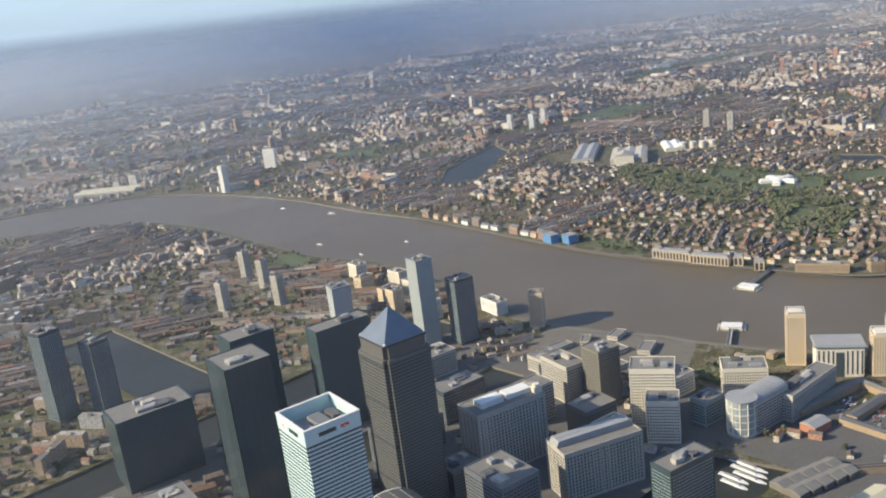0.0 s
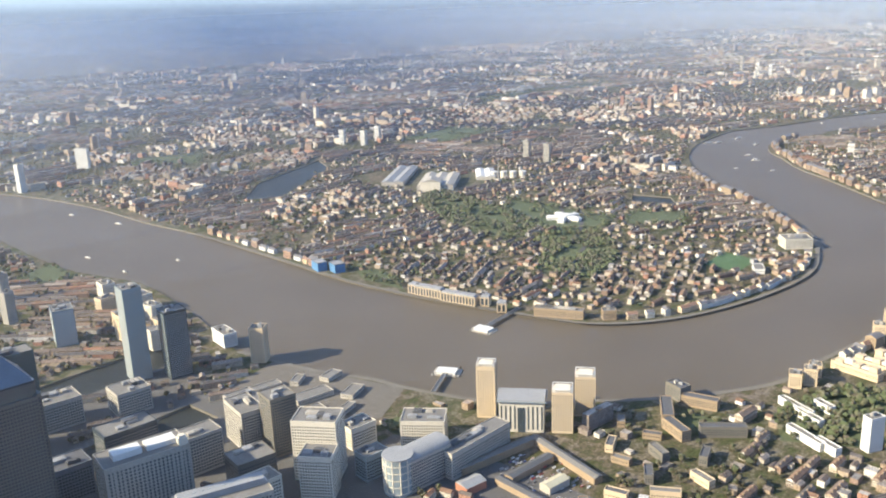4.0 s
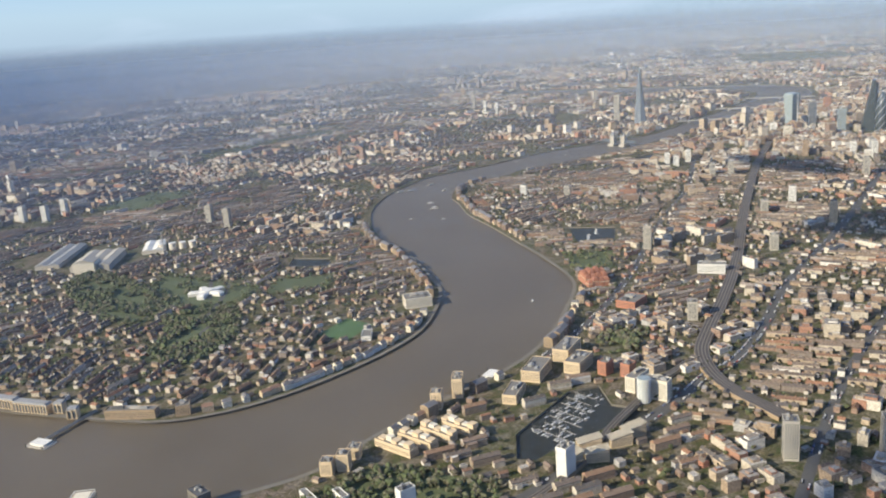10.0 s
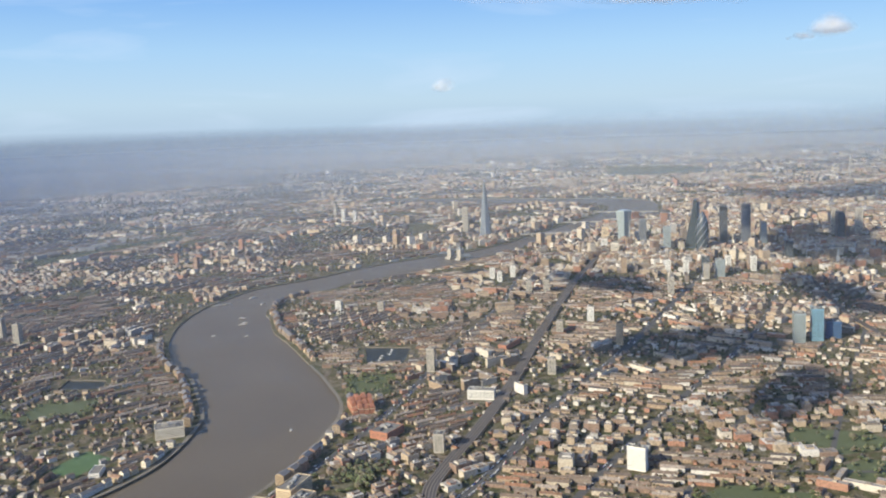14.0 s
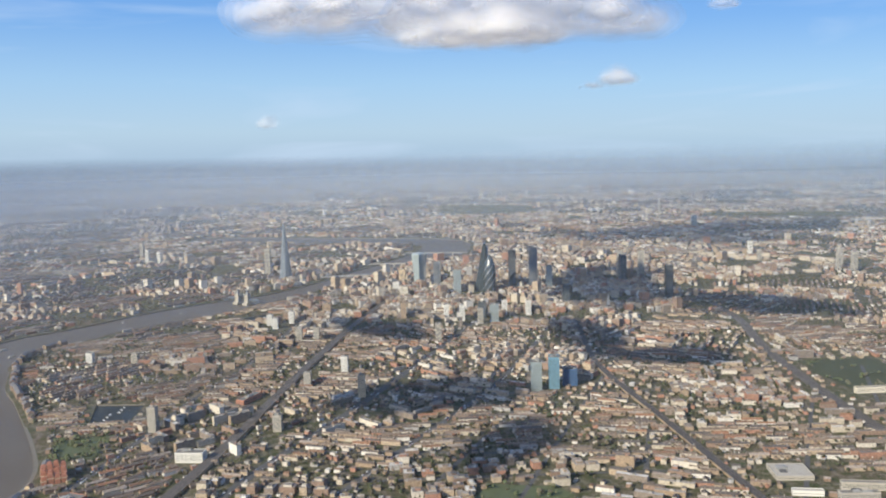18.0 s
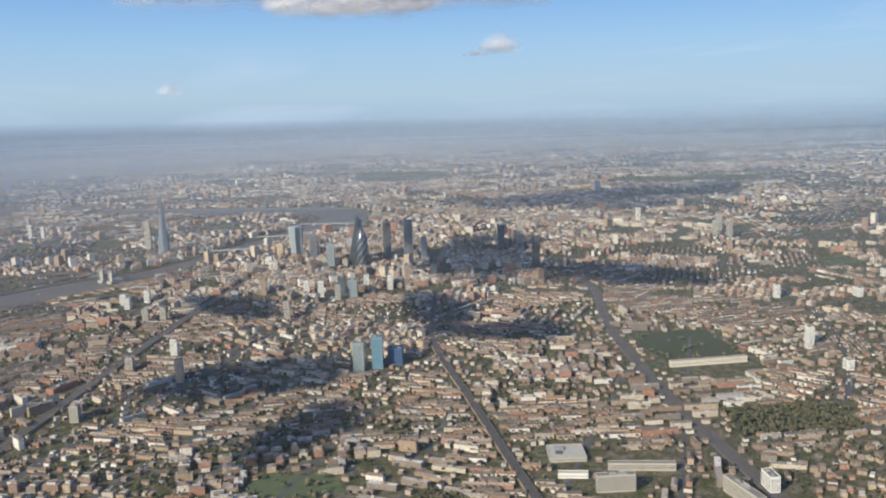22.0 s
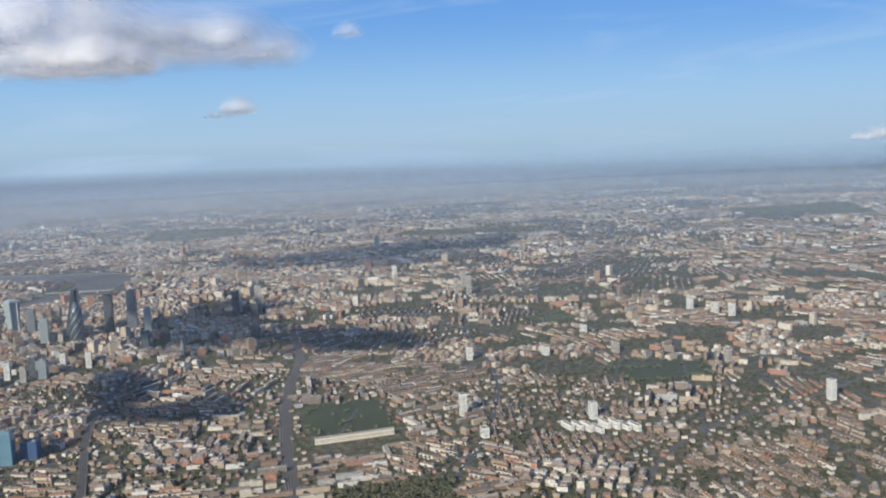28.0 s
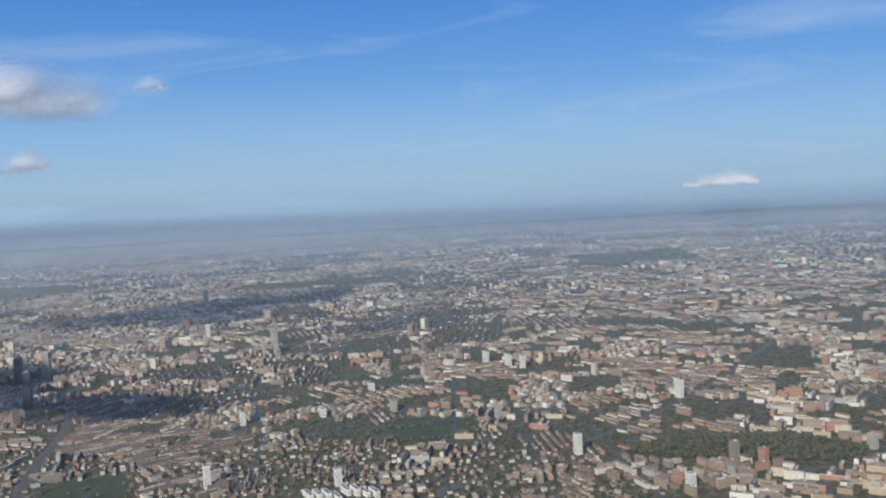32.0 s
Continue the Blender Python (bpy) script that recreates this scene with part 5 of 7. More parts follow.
def arched_wharf(x, y, w, turn, bays):
    """Cream riverside range with tall slots between piers."""
    th = thing("riverside_flats", x, y, turn, "cream riverside flats with tall white piers and grey roof", "apartment block", "riverside ranges")
    part("body", boxes((-w / 2, w / 2, -8, 8, 0, 17)), M_CREAM, th)
    part("roof", boxes((-w / 2 - 0.5, w / 2 + 0.5, -8.5, 8.5, 17, 20.5, 0, None, 0.9)), M_GREY, th)
    s = w / bays
    pr = part("pier", boxes((-0.8, 0.8, -1.2, 1.2, 0, 18)), M_CREAM, th, "", (-w / 2, 8.2, 0))
    for k in range(1, bays + 1):
        again(pr, (-w / 2 + k * s, 8.2, 0))
    wn = part("tall_window", boxes((-s / 2 + 1.4, s / 2 - 1.4, -0.1, 0.1, 0, 13)), M_GLASS, th, "", (-w / 2 + s / 2, 8.06, 2))
    for k in range(1, bays):
        again(wn, (-w / 2 + (k + 0.5) * s, 8.06, 2))
    CLEAR.append((x, y, w * 0.5))


arched_wharf(-905, -222, 62, -84, 9)
arched_wharf(-908, -148, 76, -82, 11)
arched_wharf(-903, -262, 16, -84, 2)
arched_wharf(-925, -98, 16, -70, 2)
arched_wharf(-915, -52, 16, -60, 2)
office("riverside_warehouse", "long buff brick riverside warehouse", -952, 50, 20, 90, 16, 22, M_BRICK, M_GLASS, 3.4, 1.6, 3.6, 1.6, category="warehouse")
office("riverside_warehouse", "square brown brick riverside warehouse", -993, 128, 20, 24, 18, 40, M_BRICK, M_GLASS, 3.4, 1.6, 3.6, 1.6, category="warehouse")
office("leisure_hall", "low white hall beside the pitch", -1408, 235, 20, 44, 9, -62, M_WHITE, M_GLASS, 4.0, 1.6, 4, 2, crown=False, category="hall")
office("riverside_block", "large cream riverside block with stepped flat roofs", -1625, 232, 46, 60, 22, 40, M_STONE, M_GLASS, 3.4, 1.5, 3.4, 1.8, category="apartment block")

# ---- limehouse, stepney and shadwell ----
for _x, _y in ((-775, 632), (-840, 660)):
    office("tower_block", "white-ended tower block among trees", _x, _y, 22, 14, 46, -30, M_WHITE, M_CONC, 2.9, 1.0, 3.0, 1.8, category="tower block", group="white tower blocks")
for _k, (_x, _y, _w) in enumerate(((-825, 520, 58), (-805, 545, 44), (-748, 560, 60), (-740, 590, 36), (-850, 550, 30))):
    office("flats", "low white-rendered block of flats in trees", _x, _y, _w, 10, 11, 62, M_WHITE, M_GLASS, 2.9, 1.2, 3.0, 1.8, crown=False, category="apartment block", group="low white flats")
office("tower_block", "bright white tower block beside the basin", -1012, 812, 24, 16, 47, -12, M_WHITE, M_CONC, 2.9, 1.0, 3.0, 1.8, category="tower block")
for _k in range(4):
    _f = office("riverside_flats", "cream brick riverside flats in stepped rows", -1000 - _k * 30, 548 + _k * 20, 18, 74 - 6 * _k, 12, -14, M_CREAM, M_GLASS, 3.0, 1.4, 3.0, 1.7, crown=False, category="apartment block", group="cream riverside rows")
    for _j in range(5):
        part("stepped_storey", boxes((-7, 5 - 3 * (_j % 2), -6.2, 6.2, 11.6, 14.6 + 2.2 * ((_j * 2 + _k) % 3))), M_STONE if _j % 2 else M_CREAM, _f, "", (0, (_j - 2) * 13.4, 0))
for _x, _y, _h in ((-1152, 536, 30), (-1205, 548, 34), (-1240, 530, 24), (-905, 490, 22), (-925, 505, 26), (-960, 500, 18)):
    office("riverside_flats", "small buff brick riverside tower of flats", _x, _y, 20, 18, _h, 20, M_CREAM, M_GLASS, 3.0, 1.4, 3.0, 1.7, category="apartment block", group="small riverside towers")
for _k, (_x, _y, _w, _d, _t) in enumerate(((-710, 385, 60, 16, 30), (-770, 372, 30, 20, 70), (-762, 410, 50, 15, 100), (-700, 470, 60, 14, 125), (-668, 420, 46, 14, 60))):
    office("crescent_flats", "brown brick flats round a green court", _x, _y, _w, _d, 22 if _k == 1 else 15, _t, M_QUAY if _k % 2 else M_BRICK, M_GLASS, 3.0, 1.4, 3.0, 1.7, roof=M_DARKROOF, crown=_k == 1, category="apartment block", group="court of brown brick flats")


def wedge(x, y, turn, w, d, h):
    th = thing("basin_flats", x, y, turn, "buff apartment block with a sloping pale roof", "apartment block", "wedge-roofed blocks")
    b = bmesh.new()
    v = [b.verts.new(p) for p in ((-w / 2, -d / 2, 0), (w / 2, -d / 2, 0), (w / 2, d / 2, 0), (-w / 2, d / 2, 0), (-w / 2, -d / 2, h * 0.7), (w / 2, -d / 2, h), (w / 2, d / 2, h), (-w / 2, d / 2, h * 0.7))]
    for f in ((0, 1, 5, 4), (1, 2, 6, 5), (2, 3, 7, 6), (3, 0, 4, 7), (4, 5, 6, 7)):
        b.faces.new([v[i] for i in f])
    part("body", b, M_CREAM, th)
    b = bmesh.new()
    v = [b.verts.new(p) for p in ((-w / 2 - 1, -d / 2 - 1, h * 0.7 + 0.1), (w / 2 + 2, -d / 2 - 1, h + 0.4), (w / 2 + 2, d / 2 + 1, h + 0.4), (-w / 2 - 1, d / 2 + 1, h * 0.7 + 0.1))]
    f = b.faces.new(v)
    bmesh.ops.solidify(b, geom=[f], thickness=0.7)
    part("sloping_roof", b, M_STONE, th, "pale sloping roof")
    floors(th, 3, 4, 3, w, d, 1.5, 3.0, 1.8, M_GLASS, wall=M_CREAM)
    CLEAR.append((x, y, 24))


for _k, (_x, _y) in enumerate(((-1070, 835), (-1098, 815), (-1125, 852), (-1160, 862), (-1045, 805))):
    wedge(_x, _y, 120 + 6 * _k, 34, 18, 20)
drum = thing("round_tower", -1278, 846, 0, "white round-fronted apartment tower with balconies", "tower block")
part("shaft", prism([(10 * math.cos(a * math.tau / 16), 10 * math.sin(a * math.tau / 16)) for a in range(16)], 0, 42), M_GLASS_L, drum)
for _k in range(13):
    part("balcony_ring", prism([(11.4 * math.cos(a * math.tau / 16), 11.4 * math.sin(a * math.tau / 16)) for a in range(16)], 2.5 + _k * 3.1, 3.4 + _k * 3.1), M_WHITE, drum)
CLEAR.append((-1278, 846, 20))
for _k, (_x, _y, _w, _d, _h, _m) in enumerate(((-1372, 752, 22, 18, 24, 0), (-1374, 792, 22, 18, 24, 0), (-1330, 820, 50, 18, 26, 1), (-1300, 862, 20, 40, 34, 1), (-1380, 700, 60, 30, 22, 2), (-1430, 660, 70, 30, 24, 2), (-1330, 640, 70, 34, 20, 2), (-1230, 640, 60, 24, 16, 2))):
    office("basin_block", "brick apartment block beside the basin", _x, _y, _w, _d, _h, -20 + 4 * _k, (M_REDBRICK, M_STONE, M_CREAM)[_m], M_GLASS, 3.0, 1.5, 3.0, 1.8, category="apartment block", group="basin blocks")
for _x, _y in ((-1165, 1080), (-1215, 1200)):
    office("tower_block", "grey concrete tower block with balcony rows", _x, _y, 24, 20, 58, 14, M_CONC, M_GLASS, 2.9, 1.4, 3.0, 2.0, category="tower block", group="grey tower blocks")
office("tower_block", "broad white slab tower with window grid", -1700, 1212, 34, 14, 44, 80, M_WHITE, M_GLASS_L, 2.9, 1.5, 3.0, 2.0, category="tower block")
office("tower_block", "pale grey tower block by the basin", -2200, 600, 22, 20, 62, 10, M_CONC, M_GLASS, 2.9, 1.3, 3.0, 1.8, category="tower block")
office("tower_block", "white tower block beside the railway", -2800, 880, 20, 20, 52, 12, M_WHITE, M_GLASS, 2.9, 1.2, 3.0, 1.8, category="tower block")
office("tower_block", "yellow-clad tower block among low streets", -2560, 1015, 19, 19, 62, 12, M_CREAM, M_GLASS, 2.9, 1.2, 3.0, 1.6, category="tower block")
office("slab_block", "tall cream slab block of flats on a lawn", -1978, 2148, 16, 70, 32, 12, M_CONC, M_GLASS, 2.9, 1.4, 3.0, 1.8, category="apartment block")
office("slab_block", "long tall cream slab block among terraces", -1950, 2366, 16, 106, 30, -65, M_CONC, M_GLASS, 2.9, 1.4, 3.0, 1.8, category="apartment block")
office("slab_block", "long low cream range of flats", -2076, 2198, 13, 126, 15, 4, M_CONC, M_GLASS, 2.9, 1.4, 3.0, 1.8, crown=False, category="apartment block")
office("slab_block", "cream slab block beside the railway", -1752, 2036, 14, 34, 28, 38, M_CONC, M_GLASS, 2.9, 1.4, 3.0, 1.8, category="apartment block")
for _x, _y in ((-1698, 2027), (-1655, 2040), (-1605, 2058)):
    office("slab_block", "pale balconied slab block beside the railway", _x, _y, 15, 42, 30, 8, M_CONC, M_GLASS_L, 2.9, 1.5, 3.4, 2.6, category="apartment block", group="balconied slab blocks")
for _x, _y, _h in ((-1680, 1806, 34), (-1640, 1760, 20), (-1630, 1830, 18), (-1600, 1790, 17)):
    office("slab_block", "yellow brick block of flats with flat roof", _x, _y, 18, 42, _h, 6, M_CREAM, M_GLASS, 2.9, 1.4, 3.0, 1.8, category="apartment block", group="yellow brick blocks")
office("market_hall", "broad white flat-roofed hall with rooflights", -2135, 2053, 70, 72, 9, 10, M_CONC, M_GLASS, 3.4, 1.4, 3.4, 1.8, roof=M_CONC, category="hall")
office("market_hall", "long low white-roofed hall", -2030, 2070, 14, 56, 10, 4, M_WHITE, M_GLASS, 3.4, 1.4, 3.4, 1.8, roof=M_CONC, crown=False, category="hall")
office("school_block", "long white school block", -2022, 800, 28, 62, 22, 8, M_WHITE, M_GLASS, 3.4, 1.6, 3.4, 2.2, category="school")
for _x, _y, _h, _c in ((-2648, 822, 40, 0), (-3230, 556, 44, 0), (-3235, 620, 48, 0), (-2829, -13, 34, 1), (-2846, 142, 30, 0), (-1690, 830, 38, 0), (-2250, 905, 40, 0), (-3278, 1056, 60, 0), (-3638, 1064, 62, 1), (-3690, 988, 52, 1), (-3589, 1145, 56, 0), (-3767, 1209, 60, 1), (-3774, 1303, 58, 1), (-3480, 330, 42, 1), (-3530, 400, 46, 1), (-3420, 380, 40, 1)):
    office("tower_block", "mid-height pale block above low streets" if _c else "mid-height grey brick tower block", _x, _y, 24, 20, _h, 14, M_WHITE if _c else M_CONC, M_GLASS, 3.0, 1.5, 3.2, 1.9, category="tower block")
# stepped red brick wharf
ft = thing("stepped_wharf_flats", -1880, 560, 38, "red brick riverside flats stepped like a ziggurat", "apartment block")
_rr = random.Random(5)
for _k in range(5):
    for _j in range(4):
        _h = 34 - 6.5 * abs(_k - 2) - 4 * abs(_j - 1.5) + _rr.uniform(-4, 4)
        _cx, _cy = (_k - 2) * 15 + _rr.uniform(-2, 2), (_j - 1.5) * 13
        part("terrace_block", boxes((-6.8, 6.8, -5.6, 5.6, 0, _h), (-4.5, 4.5, -3.8, 3.8, _h, _h + 3)), M_REDBRICK, ft, "", (_cx, _cy, 0))
        part("balcony_row", ring(13.6, 11.2, _h * 0.62, _h * 0.62 + 1.2, 0.8), M_CREAM, ft, "", (_cx, _cy, 0))
CLEAR.append((-1880, 560, 48))
office("brick_hall", "long red-orange brick hall block", -1745, 690, 60, 44, 16, -10, M_REDBRICK, M_GLASS, 3.6, 1.6, 3.4, 1.7, category="building")
office("brick_hall", "red brick market range", -2480, 720, 90, 24, 14, -8, M_REDBRICK, M_GLASS, 3.6, 1.6, 3.4, 1.7, category="building")


def blue_towers():
    for x, y, w, h, g, lab in ((-2690, 1475, 36, 80, M_GLASS_L, "pale blue-grey glazed hospital tower"), (-2718, 1520, 34, 88, M_GLASS_B, "bright blue glazed hospital tower")):
        office("hospital_tower", lab, x, y, w, 30, h, 8, g, M_GLASS, 4.0, 1.4, 3.4, 2.0, category="hospital", group="hospital towers")
    office("hospital_block", "deep blue lower hospital block", -2760, 1560, 40, 40, 46, 8, M_DEEPBLUE, M_GLASS, 4.0, 1.4, 3.4, 2.0, category="hospital")


blue_towers()
for _x, _y, _h, _w in ((-2956, 2688, 62, 22), (-2870, 3038, 46, 20), (-2759, 2740, 26, 26), (-3641, 2993, 30, 40), (-3630, 3240, 36, 34), (-3985, 3180, 30, 34), (-3415, 3573, 44, 18), (-2942, 3712, 58, 20), (-3470, 4226, 62, 30), (-2746, 4478, 40, 22), (-4352, 3700, 50, 30), (-4250, 3780, 46, 30), (-4167, 3824, 54, 26), (-3614, 2721, 46, 22), (-5446, 2352, 60, 30), (-5031, 2753, 96, 40), (-5080, 2690, 80, 30), (-2010, 2420, 30, 40), (-2600, 3900, 34, 22)):
    office("tower_block", "pale tower block above brick terraces", _x, _y, _w, 18, _h, 14, M_WHITE if _h % 4 else M_CONC, M_GLASS, 2.9, 1.3, 3.0, 1.8, category="tower block", group="northern tower blocks")
for _k in range(8):
    office("flats", "white stepped block of estate flats", -2800 + 12 * (_k % 4), 2960 + _k * 24, 52 - 4 * (_k % 3), 11, 13 + 3 * (_k % 3), 22, M_WHITE, M_GLASS, 2.9, 1.2, 3.0, 1.8, crown=False, category="apartment block", group="white estate flats")
office("park_edge_flats", "long cream range of flats along a park", -2790, 2400, 14, 210, 15, 17, M_STONE, M_GLASS, 3.0, 1.4, 3.2, 1.8, crown=False, category="apartment block")

# ---- the city cluster ----
def lathe(rows, n=20):
    bm = bmesh.new()
    rings = [[bm.verts.new((r * math.cos(k * math.tau / n), r * math.sin(k * math.tau / n), z)) for k in range(n)] for r, z in rows]
    for a, b in zip(rings, rings[1:]):
        for k in range(n):
            bm.faces.new((a[k], a[(k + 1) % n], b[(k + 1) % n], b[k]))
    bm.faces.new(rings[-1])
    return bm


gh = thing("office_tower", -4255, 1062, 0, "bullet-shaped dark glass tower with spiral bands", "skyscraper")
GH = [(24, 0), (26, 30), (28, 70), (27, 105), (23, 135), (16, 158), (8, 173), (2, 180)]
part("shaft", lathe(GH, 24), M_GLASS, gh)
for _k in range(6):
    _b = bmesh.new()
    _p = []
    for _s in range(25):
        _z = _s * 7
        _r = np.interp(_z, [q[1] for q in GH], [q[0] for q in GH]) + 0.5
        _p.append([(_r * math.cos(_k * math.tau / 6 + _s * 0.2 + o), _r * math.sin(_k * math.tau / 6 + _s * 0.2 + o), _z) for o in (0, 0.2)])
    _v = [[_b.verts.new(q) for q in row] for row in _p]
    for _i in range(24):
        _b.faces.new((_v[_i][0], _v[_i][1], _v[_i + 1][1], _v[_i + 1][0]))
    part("spiral_band", _b, M_STEEL, gh, "pale spiral band")

# spire glazing is pale because distant haze is put into its colour
M_SPIRE = plain("pale_blue_white_glazing", (0.34, 0.385, 0.44), 0.35, amount=0.12, spec=0.5)
sh = thing("glass_spire", -4660, -110, 20, "tall tapering glass spire, coloured pale for haze", "skyscraper")
for _k in range(8):
    _a0, _a1 = _k * math.tau / 8, (_k + 1) * math.tau / 8
    _b = bmesh.new()
    _r0, _r1, _t = 34, 2.6, 292 + 16 * ((_k * 3) % 4) / 3
    _q = [(_r0 * math.cos(_a0), _r0 * math.sin(_a0), 0), (_r0 * math.cos(_a1), _r0 * math.sin(_a1), 0), (_r1 * math.cos(_a1 - 0.1), _r1 * math.sin(_a1 - 0.1), _t), (_r1 * math.cos(_a0), _r1 * math.sin(_a0), _t)]
    _f = _b.faces.new([_b.verts.new(p) for p in _q])
    bmesh.ops.solidify(_b, geom=[_f], thickness=0.6)
    part("glass_facet", _b, M_SPIRE, sh)
part("core", boxes((-11, 11, -11, 11, 0, 250, 0, None, 0.15)), M_STEEL, sh)

wt = thing("office_tower", -4505, 665, 12, "top-heavy curved glass tower flaring upward", "skyscraper")
part("shaft", lathe([(30, 0), (29, 40), (31, 80), (35, 120), (38, 150), (36, 156), (28, 160)], 4), M_GLASS_L, wt)
for _k in range(9):
    _u = 30 + 8 * (_k / 8) ** 2
    _o = part("fin", boxes((-0.4, 0.4, -0.6, 0.6, 2, 154)), M_WHITE, wt, "", ((_k - 4) * 5.2, 22 + 0.4 * _k, 0))

cg = thing("office_tower", -4345, 1000, 8, "tall wedge-shaped glass tower", "skyscraper")
_b = bmesh.new()
_v = [_b.verts.new(p) for p in ((-24, -28, 0), (24, -28, 0), (24, 28, 0), (-24, 28, 0), (-24, 16, 222), (24, 16, 222), (24, 28, 222), (-24, 28, 222))]
for _f in ((0, 1, 5, 4), (1, 2, 6, 5), (2, 3, 7, 6), (3, 0, 4, 7), (4, 5, 6, 7)):
    _b.faces.new([_v[i] for i in _f])
part("wedge_shaft", _b, M_GLASS, cg)
part("core", boxes((-12, 12, 28, 40, 0, 210)), M_STEEL, cg, "yellow and grey service core")
# towers in cloud shade take dark steel, which puts that shade into their colour
for _x, _y, _w, _d, _h, _m, _l in (
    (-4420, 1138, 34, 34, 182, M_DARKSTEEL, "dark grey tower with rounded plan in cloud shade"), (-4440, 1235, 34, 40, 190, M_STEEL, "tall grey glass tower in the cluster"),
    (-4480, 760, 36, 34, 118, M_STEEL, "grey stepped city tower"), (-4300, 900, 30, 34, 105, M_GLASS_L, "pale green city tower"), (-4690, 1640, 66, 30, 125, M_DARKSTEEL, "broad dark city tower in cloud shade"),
    (-4790, 1725, 30, 30, 132, M_CONC, "grey concrete residential tower"), (-4830, 1620, 28, 28, 124, M_CONC, "grey concrete residential tower"), (-4150, 1850, 38, 30, 150, M_DARKSTEEL, "dark glazed tower at the edge of the cluster"),
    (-4411, 1313, 30, 28, 112, M_GLASS_L, "grey-green glass city tower"), (-4039, 1427, 34, 30, 78, M_GLASS, "blue-green glass office block"), (-3700, 1130, 34, 30, 64, M_GLASS, "dark glass office block"), (-3640, 1190, 40, 34, 66, M_GLASS_L, "pale glass office block"),
    (-4832, -289, 30, 30, 143, M_CONC, "grey concrete hospital tower"), (-5310, -1328, 24, 20, 84, M_WHITE, "pale far tower block"), (-5317, -1248, 24, 20, 72, M_WHITE, "pale far tower block"), (-5630, -1565, 26, 22, 90, M_CONC, "grey far tower block"),
    (-4560, 560, 40, 30, 70, M_CREAM, "cream stone city block"), (-4100, 700, 40, 36, 58, M_STONE, "cream stone city block"), (-4250, 620, 36, 30, 54, M_WHITE, "white stone city block"), (-5720, 2330, 30, 24, 78, M_WHITE, "white far tower block"),
    (-7463, 2087, 40, 40, 92, M_GLASS_L, "pale glass tower far across the city"), (-8250, 1830, 16, 16, 178, M_CONC, "slim round communications tower far away"), (-5000, 60, 40, 26, 60, M_STONE, "stone block by the bridge"), (-5260, 2728, 34, 26, 90, M_CONC, "grey tower far across the city")):
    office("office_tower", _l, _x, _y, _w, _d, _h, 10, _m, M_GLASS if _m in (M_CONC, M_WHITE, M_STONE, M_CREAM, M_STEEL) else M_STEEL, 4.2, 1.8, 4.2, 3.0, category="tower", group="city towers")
spire = thing("church", -3919, 1609, 10, "white stone church with a tall pointed spire", "church")
part("tower", boxes((-6, 6, -6, 6, 0, 34)), M_STONE, spire)
part("spire", boxes((-5.5, 5.5, -5.5, 5.5, 34, 68, 0, None, 0.03)), M_STONE, spire)
part("nave", boxes((6, 44, -11, 11, 0, 16), (6, 44, -11.5, 11.5, 16, 21, 0, None, 0.5)), M_CONC, spire)
CLEAR.append((-3919, 1609, 30))
for _x, _y, _r in ((-4255, 1062, 36), (-4660, -110, 48), (-4505, 665, 42), (-4345, 1000, 44)):
    CLEAR.append((_x, _y, _r))


def tower_bridge():
    th = thing("tower_bridge", -3945, -10, 66, "stone twin-towered bascule bridge over the river", "bridge")
    for s in (-1, 1):
        tw = part("tower", boxes((s * 32 - 10, s * 32 + 10, -9, 9, -6, 44)), M_CONC, th, "gothic stone tower")
        part("tower_roof", boxes((s * 32 - 8, s * 32 + 8, -7, 7, 44, 62, 0, None, 0.08)), M_SLATE, tw, "steep slate roof")
        for k in range(4):
            px, py = s * 32 + 10 * (-1) ** k, 9 * (-1) ** (k // 2)
            part("turret", boxes((px - 2, px + 2, py - 2, py + 2, 0, 50), (px - 2, px + 2, py - 2, py + 2, 50, 59, 0, None, 0.05)), M_CONC, tw)
        part("pier_base", boxes((s * 32 - 16, s * 32 + 16, -20, 20, -6, 6)), M_CONC, tw)
        part("side_span", boxes((s * 32 + (10 if s > 0 else -105), s * 32 + (105 if s > 0 else -10), -7, 7, 9, 11)), M_ROAD, th)
        part("chain", boxes((s * 32 + (10 if s > 0 else -70), s * 32 + (70 if s > 0 else -10), -8, -7, 16, 26, 0, None, 0.6), (s * 32 + (10 if s > 0 else -70), s * 32 + (70 if s > 0 else -10), 7, 8, 16, 26, 0, None, 0.6)), M_SLATE, th, "blue suspension chain")
    part("walkway", boxes((-22, 22, -7, -4, 38, 42), (-22, 22, 4, 7, 38, 42)), M_SLATE, th, "high-level walkway")
    part("bascule", boxes((-22, 22, -7, 7, 9, 11)), M_ROAD, th, "roadway leaf")


tower_bridge()
for _x0, _y0, _x1, _y1 in ((-4700, 80, -4800, 330), (-5230, 190, -5260, 440), (-5760, 260, -5780, 620)):
    _t = thing("road_bridge", (_x0 + _x1) / 2, (_y0 + _y1) / 2, math.degrees(math.atan2(_y1 - _y0, _x1 - _x0)), "low concrete road bridge over the river", "bridge", "city bridges")
    _l = math.hypot(_x1 - _x0, _y1 - _y0)
    part("deck", boxes((-_l / 2 - 20, _l / 2 + 20, -14, 14, 7, 10)), M_CONC, _t)
    for _s in (-0.3, 0, 0.3):
        part("pier", boxes((_l * _s - 4, _l * _s + 4, -12, 12, -6, 7)), M_CONC, _t)
